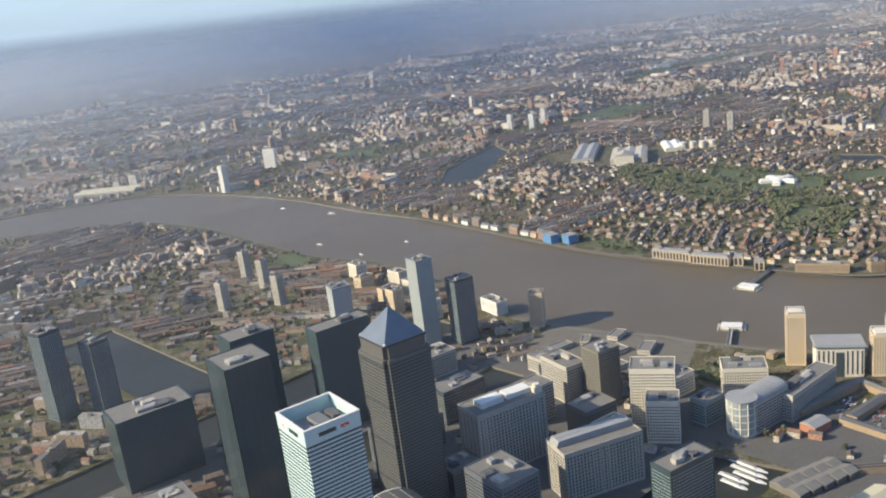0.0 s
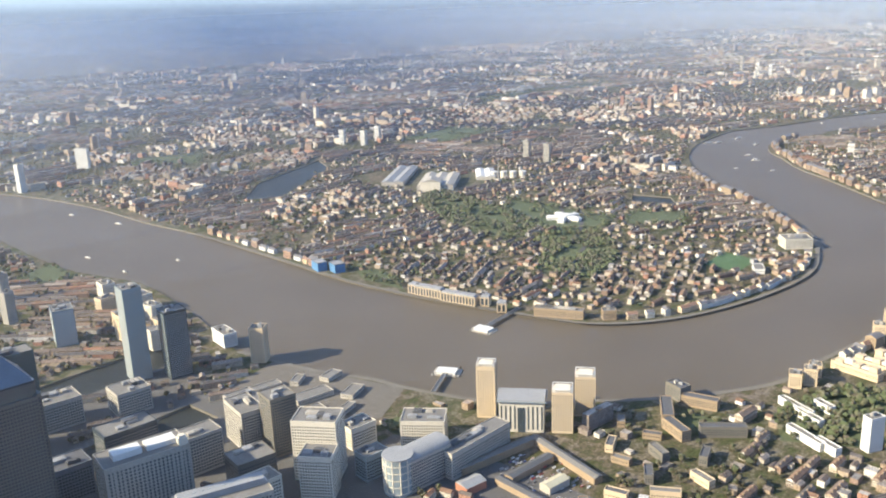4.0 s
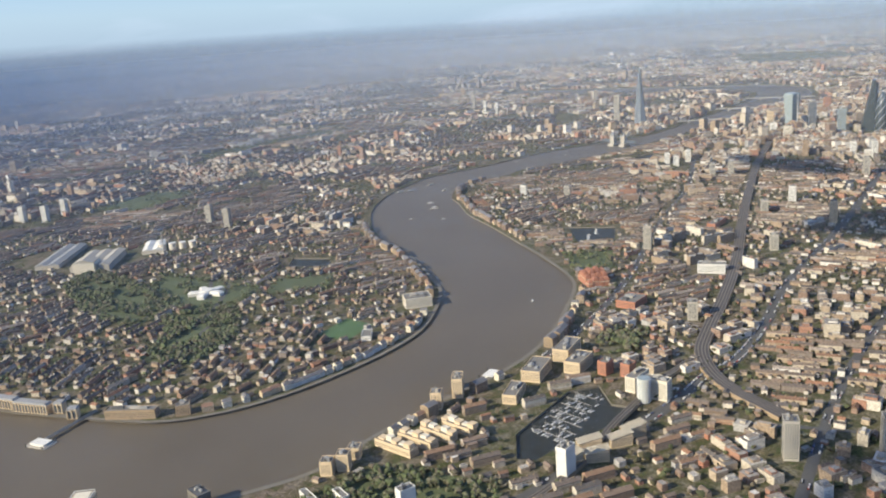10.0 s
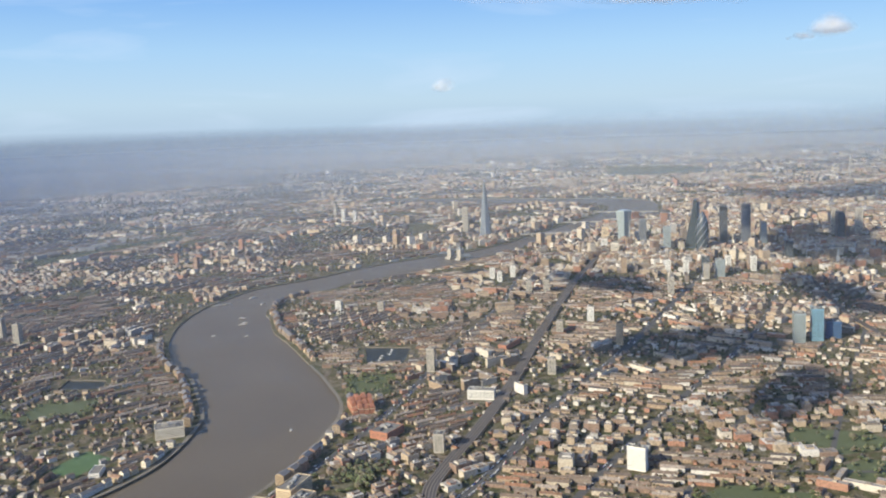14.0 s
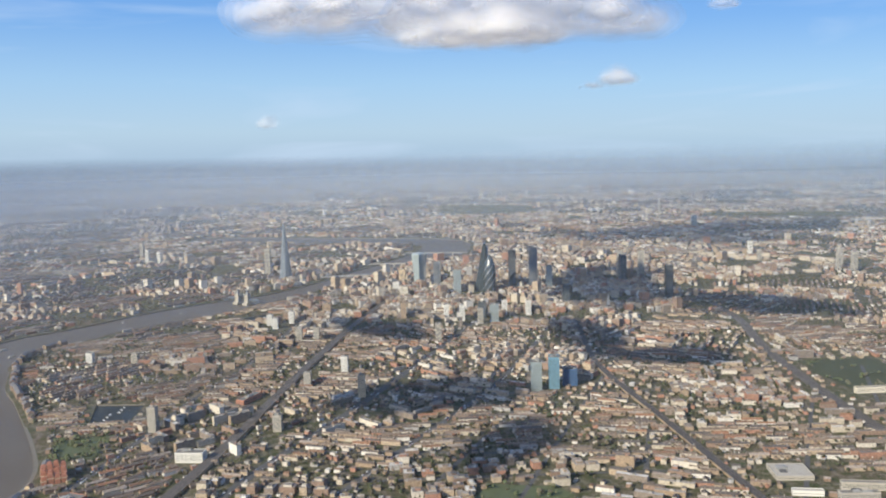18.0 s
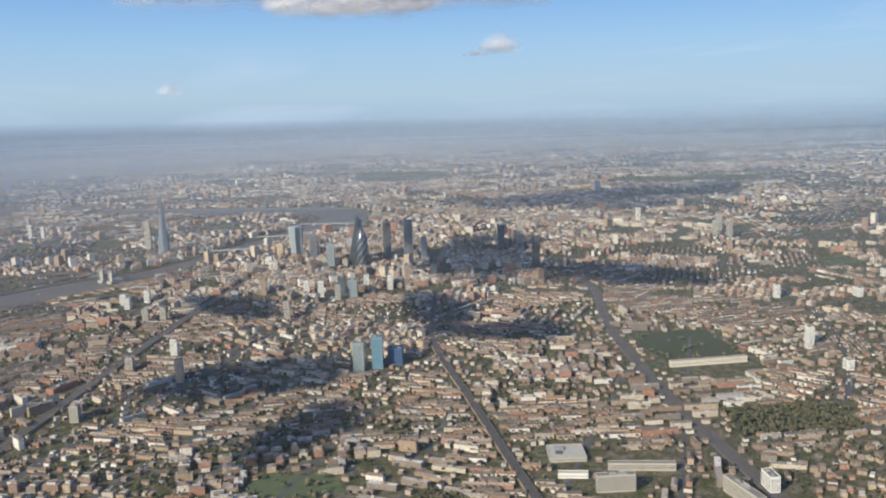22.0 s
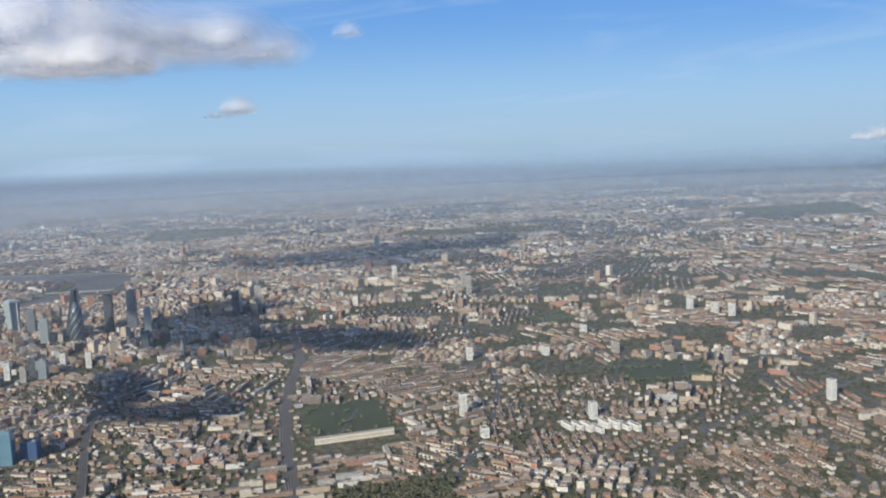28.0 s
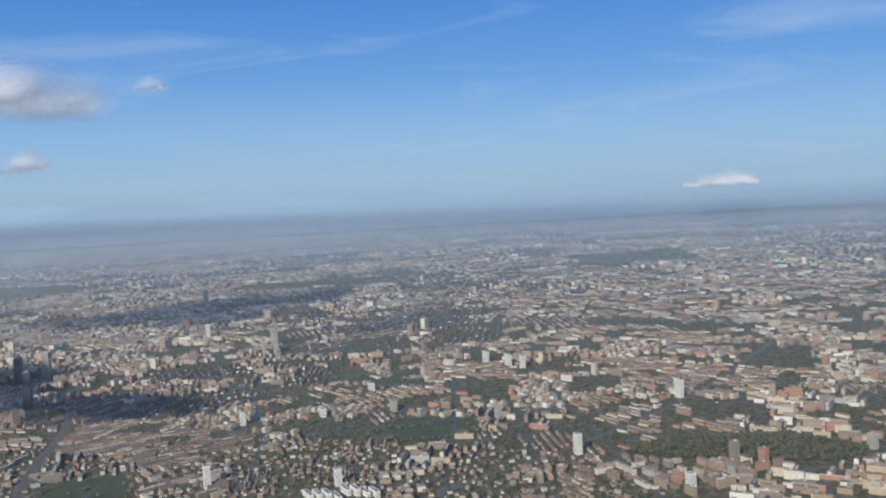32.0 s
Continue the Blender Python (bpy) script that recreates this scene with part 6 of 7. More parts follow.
# ---- cleared riverside building land ----
M_SITE = plain("bare_building_land", (0.14, 0.125, 0.105), 0.95, scale=0.8, amount=0.3)
_b = bmesh.new()
_b.faces.new([_b.verts.new((x, y, 0.3)) for x, y in ((-560, 30), (-505, -215), (-400, -190), (-380, -80), (-400, 40), (-470, 70))])
tagged(part("building_land", _b, M_SITE), "bare brown riverside building land", "ground", kind="structure")
CLEAR += [(-1525, 730, 52), (-1470, 750, 30), (-522, 62, 42), (-515, 150, 45), (-480, -60, 85), (-480, -150, 60), (-430, -100, 60), (-500, 10, 50), (-470, 30, 40)]
for _x, _y, _w, _d, _t in ((-455, -60, 60, 26, -12), (-500, -20, 40, 20, 20), (-430, -140, 50, 18, -12), (-478, -120, 30, 14, 30), (-520, -90, 34, 18, 10), (-425, -20, 26, 20, -12), (-450, 15, 44, 12, 14)):
    office("site_hall", "low flat grey hall on bare land", _x, _y, _w, _d, 7, _t, M_CONC, M_GLASS, 3.5, 1.2, 4, 2, crown=False, category="building", group="low site halls")

# ---- low yards between the dock and the market ----
CLEAR += [(-300, 300, 60), (-470, 310, 60), (-440, 370, 60), (-300, 390, 60), (-480, 380, 50), (-230, 300, 50), (-210, 250, 40)]
shed("market_shed", "long low brown brick range with flat grey roof", -474, 269, 118, 13, 10, -13, M_BRICK, M_ROOFTOP, 1)
shed("market_shed", "long low brown brick range beside a street", -520, 342, 128, 13, 9, 72, M_BRICK, M_ROOFTOP, 1)
shed("market_shed", "long low brown range beside a car park", -424, 352, 92, 12, 8, 82, M_BRICK, M_DARKROOF, 1)
shed("market_shed", "dark-roofed range across a car park", -476, 320, 74, 14, 8, -8, M_BRICK, M_DARKROOF, 1)
shed("market_shed", "small orange brick hall beside the dock", -400, 288, 30, 22, 10, -12, M_REDBRICK, M_GREY, 1)
shed("market_shed", "pale metal-roofed shed in a yard", -462, 366, 34, 17, 9, -10, M_CONC, M_GOLD, 1)
for _k, (_x, _y, _w, _t) in enumerate(((-442, 420, 40, 40), (-485, 436, 34, 100), (-458, 470, 36, 28), (-470, 508, 40, 35), (-520, 480, 44, 118), (-545, 445, 36, 30), (-560, 400, 30, 95), (-585, 370, 34, 20), (-600, 430, 40, 60), (-640, 400, 30, 110), (-575, 500, 38, 70), (-625, 480, 36, 15), (-652, 347, 30, 30))):
    office("low_flats", "low yellow-brown brick flats beside a green", _x, _y, _w * 0.8, 10.5, 8 + 2.5 * (_k % 3), _t, (M_BRICK, M_CREAM, M_QUAY)[_k % 3], M_GLASS, 3.0, 1.4, 3.0, 1.7, roof=M_DARKROOF if _k % 2 else None, crown=False, category="apartment block", group="low brick flats")
shed("dock_warehouse", "large old warehouse with a pale yellow roof", -250, 405, 90, 34, 14, -12, M_BRICK, M_GOLD, 1)
for _k in range(5):
    shed("glazed_roof_hall", "low hall with a grid of brown roofs", -255 - _k * 17, 325 + _k * 6, 15, 40, 7, -12, M_QUAY, M_ROOFTOP, 2)

# ---- houses along the banks, each a thing of its own ----
def house(name, label, w, d, h, rise, wall, roof, rows, group, chimneys=2, category="house"):
    """A pitched-roofed range: body, roof, window strips, chimneys."""
    th = thing(name, 0, 0, 0, label, category, group)
    b = bmesh.new()
    box(b, -w / 2, w / 2, -d / 2, d / 2, 0, h)
    part("body", b, wall, th)
    b = bmesh.new()
    v = [b.verts.new(p) for p in ((-w / 2 - 0.4, -d / 2 - 0.5, h), (w / 2 + 0.4, -d / 2 - 0.5, h), (w / 2 + 0.4, d / 2 + 0.5, h), (-w / 2 - 0.4, d / 2 + 0.5, h), (-w / 2 - 0.4, 0, h + rise), (w / 2 + 0.4, 0, h + rise))]
    for f, mi in (((0, 1, 5, 4), 0), ((2, 3, 4, 5), 0), ((3, 0, 4), 1), ((1, 2, 5), 1), ((3, 2, 1, 0), 1)):
        b.faces.new([v[i] for i in f]).material_index = mi
    part("roof", b, [roof, wall], th)
    floors(th, 1.2, rows, 2.9, w, d, 1.4, 3.0, 1.3, M_GLASS, wall=wall)
    for k in range(chimneys):
        x = (-0.5 + (k + 0.5) / chimneys) * w
        part("chimney", boxes((-0.5, 0.5, -0.9, 0.9, h + rise * 0.4, h + rise + 1.4)), M_BRICK, th, "", (x, 0.8, 0))
    return th


M_SLATES = plain("grey_slates", (0.15, 0.145, 0.15), 0.7, scale=1.5)
M_TILES = plain("brown_clay_tiles", (0.24, 0.15, 0.105), 0.85, scale=1.5)
M_BROWN = by_island("brown_stock_brick", [(0.0, (0.33, 0.24, 0.17)), (0.3, (0.24, 0.18, 0.14)), (0.55, (0.42, 0.34, 0.25)), (0.8, (0.36, 0.22, 0.15))], 0.9, 1.0, 0.2, True)
M_FRONT = by_island("brick_or_rendered_front", [(0.0, (0.52, 0.46, 0.36)), (0.22, (0.36, 0.28, 0.20)), (0.45, (0.60, 0.55, 0.46)), (0.65, (0.30, 0.24, 0.19)), (0.85, (0.68, 0.66, 0.62))], 0.9, 1.0, 0.2, True)
M_ANYROOF = by_island("slates_or_tiles", [(0.0, (0.16, 0.13, 0.11)), (0.3, (0.22, 0.16, 0.12)), (0.55, (0.12, 0.105, 0.095)), (0.75, (0.25, 0.16, 0.105))], 0.8, 1.5, 0.3, True)
M_RENDER = plain("cream_render", (0.66, 0.60, 0.48), 0.85, amount=0.15)
PLAIN_HOUSES = [
    house("house_row", "row of brown brick houses with slate roofs", 34, 9, 7.5, 3.2, M_BROWN, M_ANYROOF, 2, "street houses", 3),
    house("house_row", "row of mixed-fronted houses with tiled roof", 28, 9, 8.0, 3.4, M_FRONT, M_ANYROOF, 2, "street houses", 3),
    house("house_row", "row of mixed brick houses with slate roofs", 40, 10, 8.5, 3.4, M_FRONT, M_ANYROOF, 3, "street houses", 4),
    house("house", "short red brick house with tiled roof", 16, 10, 8.0, 3.6, M_REDBRICK, M_ANYROOF, 2, "street houses", 2),
    house("flats", "light-fronted block of flats with pitched roof", 38, 12, 13.0, 3.6, M_FRONT, M_ANYROOF, 4, "street houses", 2, "apartment block"),
    house("flats", "brown brick block of flats with tiled roof", 44, 12, 12.0, 3.6, M_BROWN, M_ANYROOF, 4, "street houses", 2, "apartment block"),
]
BANK_HOUSES = [
    house("riverside_house", "tall cream riverside house with pitched roof", 15, 11, 11.0, 4.2, M_RENDER, M_SLATES, 3, "riverside houses", 1),
    house("riverside_house", "buff brick riverside house with brown tiles", 19, 11, 10.0, 4.0, M_CREAM, M_TILES, 3, "riverside houses", 2),
    house("riverside_house", "white riverside house row with slate roof", 26, 11, 9.0, 3.6, M_WHITE, M_SLATES, 3, "riverside houses", 2),
    house("riverside_warehouse", "brown brick riverside warehouse with pitched roof", 28, 17, 17.0, 4.6, M_BROWN, M_SLATES, 5, "riverside warehouses", 0, "warehouse"),
    house("riverside_warehouse", "yellow brick riverside warehouse with slate roof", 24, 18, 19.0, 4.0, M_BRICK, M_SLATES, 6, "riverside warehouses", 0, "warehouse"),
]
USED = set()


def put_copy(proto, x, y, turn):
    """The first copy is the thing itself, set in its place."""
    m = pose(x * K, y * K, 0, 0, 0, turn)
    if proto.name not in USED:
        USED.add(proto.name)
        proto.matrix_basis = m
        return proto
    return copy_thing(proto, m)


def line_bank(line, side, first, last, kinds, off, gap, seed):
    """Houses side by side along a bank, facing the water."""
    r = random.Random(seed)
    at = np.concatenate([[0], np.cumsum(np.linalg.norm(np.diff(line, axis=0), axis=1))])
    s, end = at[first], at[last]
    while s < end:
        p = r.choice(kinds)
        w = BANK_HOUSES[p].children[0].dimensions.x / K + r.choice([1.5, 3, gap])
        s += w / 2
        i = min(int(np.searchsorted(at, s)), len(line) - 2)
        d = line[i + 1] - line[i - 1]
        d = d / np.linalg.norm(d)
        o = off + r.uniform(-2, 5) + (3 if p > 2 else 0)
        q = line[i] + np.array([-d[1], d[0]]) * side * o
        if not any(math.hypot(q[0] - cx, q[1] - cy) < cr * 0.85 + 8 for cx, cy, cr in CLEAR):
            put_copy(BANK_HOUSES[p], q[0], q[1], math.degrees(math.atan2(d[1], d[0])) + r.uniform(-4, 4) + (90 if r.random() < 0.2 and p < 2 else 0))
            CLEAR.append((q[0], q[1], 13))
        s += w / 2


def bank_index(line, x, y):
    return int(np.argmin(np.hypot(line[:, 0] - x, line[:, 1] - y)))


bpy.context.view_layer.update()
line_bank(SOUTH_BANK, 1, bank_index(SOUTH_BANK, -953, 110), bank_index(SOUTH_BANK, -1600, 290), [0, 1, 2, 0], 19, 4, 5)
line_bank(SOUTH_BANK, 1, bank_index(SOUTH_BANK, -1650, 270), bank_index(SOUTH_BANK, -2305, -320), [1, 2, 3, 4], 21, 9, 6)
line_bank(SOUTH_BANK, 1, bank_index(SOUTH_BANK, -931, -1048), bank_index(SOUTH_BANK, -890, -580), [1, 3, 2], 20, 14, 7)
line_bank(NORTH_BANK, -1, bank_index(NORTH_BANK, -904, 468), bank_index(NORTH_BANK, -1872, 514), [1, 3, 4, 0, 3], 18, 5, 8)
line_bank(NORTH_BANK, -1, bank_index(NORTH_BANK, -2181, 250), bank_index(NORTH_BANK, -3058, -300), [3, 4, 3, 1], 18, 3, 9)


def single_houses(cand):
    """Takes the houses of the nearest streets out of the joined city and builds each as a thing."""
    x, y, sort = cand[:, 0], cand[:, 1], cand[:, 3]
    near = ((x > -1350) & (x < -560) & (y > 420) & (y < 980)) | ((x > -1560) & (x < -960) & (y > -40) & (y < 300))
    pick = np.flatnonzero(near)[:300]
    r = random.Random(4)
    for k in pick:
        kinds = {0: (0, 1, 2, 0), 1: (4, 5, 2), 2: (3, 4, 0)}[int(sort[k])]
        put_copy(PLAIN_HOUSES[r.choice(kinds)], x[k], y[k], math.degrees(cand[k, 4]))
    keep = np.ones(len(cand), bool)
    keep[pick] = False
    return cand[keep]
QX, QY, QFAR = quarter_rows()
QANG = np.array([noise.noise(Vector((x / 1500, y / 1500, 3.3))) * 2.2 + noise.noise(Vector((x / 400, y / 400, 9.1))) * 0.9 for x, y in zip(QX, QY)])
EAST = (QX < -1000) & (QX > -3600) & (QY > 900) & (QY < 2700)
QANG = np.where(EAST, radians(99) + QANG * 0.55, QANG)
QKIND = rng.random(len(QX))
QKIND = np.where(EAST & (QKIND > 0.5) & (QKIND < 0.9), 0.6, QKIND)
PENINSULA = (QX < -880) & (QX > -2200) & (QY > -1200) & (QY < 420)
QKIND = np.where(PENINSULA & (QKIND < 0.93), 0.2, QKIND)


def quarter_index(x, y):
    """The nearest seed for each point, by blocks."""
    out = np.empty(len(x), int)
    for k in range(0, len(x), 4000):
        s = slice(k, k + 4000)
        near = np.flatnonzero((QX > x[s].min() - 600) & (QX < x[s].max() + 600) & (QY > y[s].min() - 600) & (QY < y[s].max() + 600))
        out[s] = near[np.argmin((x[s][:, None] - QX[near]) ** 2 + (y[s][:, None] - QY[near]) ** 2, 1)]
    return out


def centre_ness(x, y):
    """How far a point belongs to the tall, dense middle of the city."""
    return np.exp(-(((x + 4700) / 1300) ** 2 + ((y - 1000) / 1000) ** 2)) + 0.7 * np.exp(-(((x + 7800) / 1900) ** 2 + ((y - 800) / 1300) ** 2)) + 0.35 * np.exp(-(((x + 4600) / 900) ** 2 + ((y + 500) / 500) ** 2))


near_pile, mid_pile, far_pile = Pile(), Pile(), Pile()
trees, greens = Pile(), Pile()


CELL = 6.0
GX0, GY0 = -3900, -2600
TAKEN = np.zeros((900, 1150), bool)


def cells(x, y):
    return np.clip(((x - GX0) / CELL).astype(int), 0, 899), np.clip(((y - GY0) / CELL).astype(int), 0, 1149)


def fill_gaps(x, y, a, sort, far):
    """Small houses, sheds and garages in what the rows leave open near the path."""
    near = far < 3600
    x, y, a, sort = x[near], y[near], a[near], sort[near]
    for u in np.arange(-24, 25, 6):
        for v in (-7, 0, 7):
            ok = np.abs(u) < np.where(sort == 2, 15, 25)
            px, py = turned(x[ok], y[ok], a[ok], np.full((ok.sum(), 1), float(u)), np.full((ok.sum(), 1), float(v)))
            TAKEN[cells(px[:, 0], py[:, 0])] = True
    for cx, cy, r in CLEAR:
        g = np.arange(-r, r + 1, CELL)
        gu, gv = np.meshgrid(g, g)
        ok = np.hypot(gu, gv) < r * 0.9
        TAKEN[cells(cx + gu[ok], cy + gv[ok])] = True
    n = 60000
    px, py = rng.uniform(-3700, 350, n), rng.uniform(-2300, 4000, n)
    fd = np.hypot(px - EYE[0], py - EYE[1])
    bearing = np.degrees(np.arctan2(px - EYE[0], py - EYE[1])) % 360
    ok = (fd < 3600) & (bearing > 165) & (bearing < 312) & (rng.random(n) < np.clip(1.5 - fd / 4200, 0.4, 1))
    ok &= ~TAKEN[cells(px, py)]
    px, py = px[ok], py[ok]
    px, py = (q[~blocked(px, py, -1)] for q in (px, py))
    ang = QANG[quarter_index(px, py)] + rng.choice([0, math.pi / 2], len(px))
    keep = []
    for k in range(len(px)):
        i, j = int((px[k] - GX0) / CELL), int((py[k] - GY0) / CELL)
        if not TAKEN[i - 1 : i + 2, j - 1 : j + 2].any():
            TAKEN[i - 1 : i + 2, j - 1 : j + 2] = True
            keep.append(k)
    px, py, ang = px[keep], py[keep], ang[keep]
    q, r1, r2 = rng.random(len(px)), rng.random(len(px)), rng.random(len(px))
    s = q < 0.5
    put_gables(near_pile, px[s], py[s], ang[s], 9 + 8 * r1[s], 7 + 3 * r2[s], 4.5 + 4 * r1[s], 2 + r2[s])
    s = (q >= 0.5) & (q < 0.82)
    put_boxes(near_pile, px[s], py[s], ang[s], 8 + 9 * r1[s], 7 + 5 * r2[s], 0.0, 3.5 + 7 * r2[s])
    s = q >= 0.82
    put_crowns(trees, px[s], py[s], 3.5 + 3 * r1[s], 6 + 5 * r2[s], 1)


def lay_city():
    cand = []
    for k in range(len(QX)):
        far = QFAR[k]
        kind = QKIND[k]
        big = 1.0 if far < 5200 else (1.5 if far < 9000 else 2.4)
        c = float(centre_ness(QX[k], QY[k]))
        if rng.random() < c * 1.1:
            sort, pu, pv = 2, 32, 27
        elif PENINSULA[k] and kind < 0.48:
            sort, pu, pv = 0, 54, 31
        elif kind < 0.48:
            sort, pu, pv = 0, 47, 24
        elif kind < 0.80:
            sort, pu, pv = (1, 84, 27) if EAST[k] else (1, 56, 28)
        else:
            sort, pu, pv = 2, 35, 31
        pu, pv = pu * big, pv * big
        n, m = int(560 / pu) + 1, int(560 / pv) + 1
        u, v = np.meshgrid(np.arange(-n / 2, n / 2 + 1) * pu, np.arange(-m / 2, m / 2 + 1) * pv)
        u, v = u + rng.uniform(-0.5, 0.5) * pu, v.copy()
        u[1::2] += pu * 0.4
        u, v = u.ravel() + rng.normal(0, 5 if sort else 3, u.size), v.ravel() + rng.normal(0, 4 if sort else 1.6, u.size)
        a = QANG[k]
        x, y = QX[k] + u * math.cos(a) - v * math.sin(a), QY[k] + u * math.sin(a) + v * math.cos(a)
        cand.append(np.stack([x, y, np.full(len(x), k), np.full(len(x), sort), np.full(len(x), a), np.full(len(x), big), np.full(len(x), c)], 1))
    cand = np.concatenate(cand)
    x, y = cand[:, 0], cand[:, 1]
    own = quarter_index(x, y) == cand[:, 2]
    cand = cand[own]
    for t in (0, -17, 17):
        cand = cand[~blocked(cand[:, 0] + t * np.cos(cand[:, 4]), cand[:, 1] + t * np.sin(cand[:, 4]), 3 if t == 0 else 0)]
    cand = cand[rng.random(len(cand)) > 0.13]
    patch = np.array([noise.noise(Vector((u / 170, v / 170, 7.7))) + 0.5 * noise.noise(Vector((u / 60, v / 60, 2.2))) for u, v in cand[:, :2]])
    green = np.where((cand[:, 0] < -900) & (cand[:, 0] > -6000), 0.21, 0.31) - 0.1 * ((cand[:, 1] > 2500) & (cand[:, 0] > -6500)) - 0.1 * ((cand[:, 0] > -2200) & (cand[:, 1] < 420))
    grove = (patch > green) & (np.hypot(cand[:, 0] - EYE[0], cand[:, 1] - EYE[1]) < 9000)
    g = cand[grove]
    for _ in range(2):
        put_crowns(trees, g[:, 0] + rng.normal(0, 9, len(g)), g[:, 1] + rng.normal(0, 9, len(g)), rng.uniform(4.5, 8, len(g)), rng.uniform(7, 13, len(g)), 1)
    cand = single_houses(cand[~grove])
    x, y, _, sort, a, big, c = cand.T
    far = np.hypot(x - EYE[0], y - EYE[1])
    m = len(x)
    r1, r2, r3 = rng.random(m), rng.random(m), rng.random(m)
    block = np.array([noise.noise(Vector((u / 210, v / 210, 4.4))) for u, v in cand[:, :2]])
    east = (x < -1000) & (x > -3600) & (y > 900) & (y < 2700)
    a = a + np.where(np.where(east & (sort == 1), block > 0.04, rng.random(m) < 0.3), math.pi / 2, 0) * (sort > 0) + rng.normal(0, 0.03, m) * (sort > 0)
    for pile, lo, hi in ((near_pile, 0, 3600), (mid_pile, 3600, 7000), (far_pile, 7000, 30000)):
        zone = (far >= lo) & (far < hi)
        # terraces
        s = zone & (sort == 0)
        long = np.where(big > 1, 42 * big, np.where((x > -2200) & (y < 420), 42 + 13 * r1, 35 + 13 * r1))[s]
        put_gables(pile, x[s], y[s], a[s], long, 8.5 + 2.5 * r2[s] * big[s], 6.2 + 3.2 * r3[s], 2.6 + 1.2 * r2[s], 0.0)
        # back extensions of the terraces
        if lo == 0:
            for k in (-0.32, 0.0, 0.3):
                off = rng.choice([-1, 1], s.sum()) * (7.2 + r2[s])
                ex, ey = turned(x[s], y[s], a[s], (long * k)[:, None], off[:, None])
                put_gables(pile, ex[:, 0], ey[:, 0], a[s] + math.pi / 2, 6.5 + 2 * r1[s], 5.0 + 2 * r3[s], 4.0 + 2.2 * r2[s], 1.8 + 0 * r1[s])
                cx, cy = turned(x[s], y[s], a[s], (long * (k + 0.12))[:, None], np.zeros((s.sum(), 1)))
                put_boxes(pile, cx[:, 0], cy[:, 0], a[s], np.full(s.sum(), 1.0), np.full(s.sum(), 2.2), 8.0, 11.8 + 2.5 * r3[s])
        # slab blocks of flats
        s = zone & (sort == 1)
        h = np.where(east & (r3 < 0.98), 8.5 + 5.5 * r1, np.where(r3 < 0.72, 11 + 7 * r1, np.where(r3 < 0.985, 17 + 9 * r2, 45 + 22 * r1)))
        if lo == 0:
            h = np.minimum(h, 24)
        lg, dp = np.where(h > 40, 22, np.where(east, 24 + 54 * r2, 22 + 38 * r2)) * np.minimum(big, 1.6), np.where(h > 40, 17, 10 + 3 * r1) * np.minimum(big, 1.5)
        pitched = s & (r2 < 0.35) & (h < 20)
        put_gables(pile, x[pitched], y[pitched], a[pitched], lg[pitched], dp[pitched], h[pitched], 3.0 + r1[pitched], 0.12)
        s = s & ~pitched
        put_boxes(pile, x[s], y[s], a[s], lg[s], dp[s], 0.0, h[s])
        if lo < 7000:
            put_boxes(pile, x[s] + 4 * r1[s], y[s] + 3, a[s], 5 + 3 * r2[s], 4 + 2 * r1[s], h[s] - 0.4, h[s] + 2.6)
        # yards, offices and workshops
        s = zone & (sort == 2)
        h = 8 + 10 * r3 + np.minimum(c, 1) * (12 + 18 * r1 * r2) + np.where(r2 * r1 > 0.87, 30, 0)
        if lo == 0:
            h = np.minimum(h, 26)
        lg, dp = (14 + 20 * r1) * np.minimum(big, 1.7), (12 + 16 * r2) * np.minimum(big, 1.7)
        put_boxes(pile, x[s], y[s], a[s], lg[s], dp[s], 0.0, h[s])
        if lo < 7000:
            put_boxes(pile, x[s] + 3 * r1[s] - 1, y[s] + 3 * r2[s] - 1, a[s], lg[s] * (0.3 + 0.35 * r3[s]), dp[s] * (0.3 + 0.3 * r1[s]), h[s] - 0.4, h[s] + 2.2 + 2 * r3[s])
            w = s & (r1 < 0.45)
            wx, wy = turned(x[w], y[w], a[w], (lg[w] * 0.5)[:, None], (dp[w] * 0.4)[:, None])
            put_boxes(pile, wx[:, 0], wy[:, 0], a[w], lg[w] * 0.4, dp[w] * 0.7, 0.0, h[w] * (0.45 + 0.3 * r3[w]))
    fill_gaps(x, y, a, sort, far)
    # street and garden trees between the rows
    for n in range(4):
        w = (far < 6000) & (rng.random(m) < np.where(far < 3500, (0.7, 0.6, 0.5, 0.4)[n], (0.3, 0.3, 0, 0)[n]))
        tx, ty = turned(x[w], y[w], a[w], rng.uniform(-24, 24, (w.sum(), 1)), (rng.choice([-1, 1], w.sum()) * rng.uniform(9, 14, w.sum()))[:, None])
        tx, ty = tx[:, 0], ty[:, 0]
        ok = ~inside(RIVER, tx, ty)
        put_crowns(trees, tx[ok], ty[ok], rng.uniform(3.2, 6.2, ok.sum()), rng.uniform(6, 12, ok.sum()), 1)
    # gardens of the peninsula are thick with trees
    w = (x > -2300) & (x < -850) & (y > -1500) & (y < 420) & (rng.random(m) < 0.85)
    for _ in range(3):
        tx, ty = x[w] + rng.normal(0, 17, w.sum()), y[w] + rng.normal(0, 17, w.sum())
        ok = ~inside(RIVER, tx, ty)
        put_crowns(greens, tx[ok], ty[ok], rng.uniform(3.2, 6.4, ok.sum()), rng.uniform(6, 11, ok.sum()), 1)
    s = (far >= 6500) & (far < 15000) & (rng.random(m) < 0.3)
    put_crowns(trees, x[s] + 26, y[s] + 26, rng.uniform(10, 19, s.sum()), rng.uniform(9, 13, s.sum()), 1)


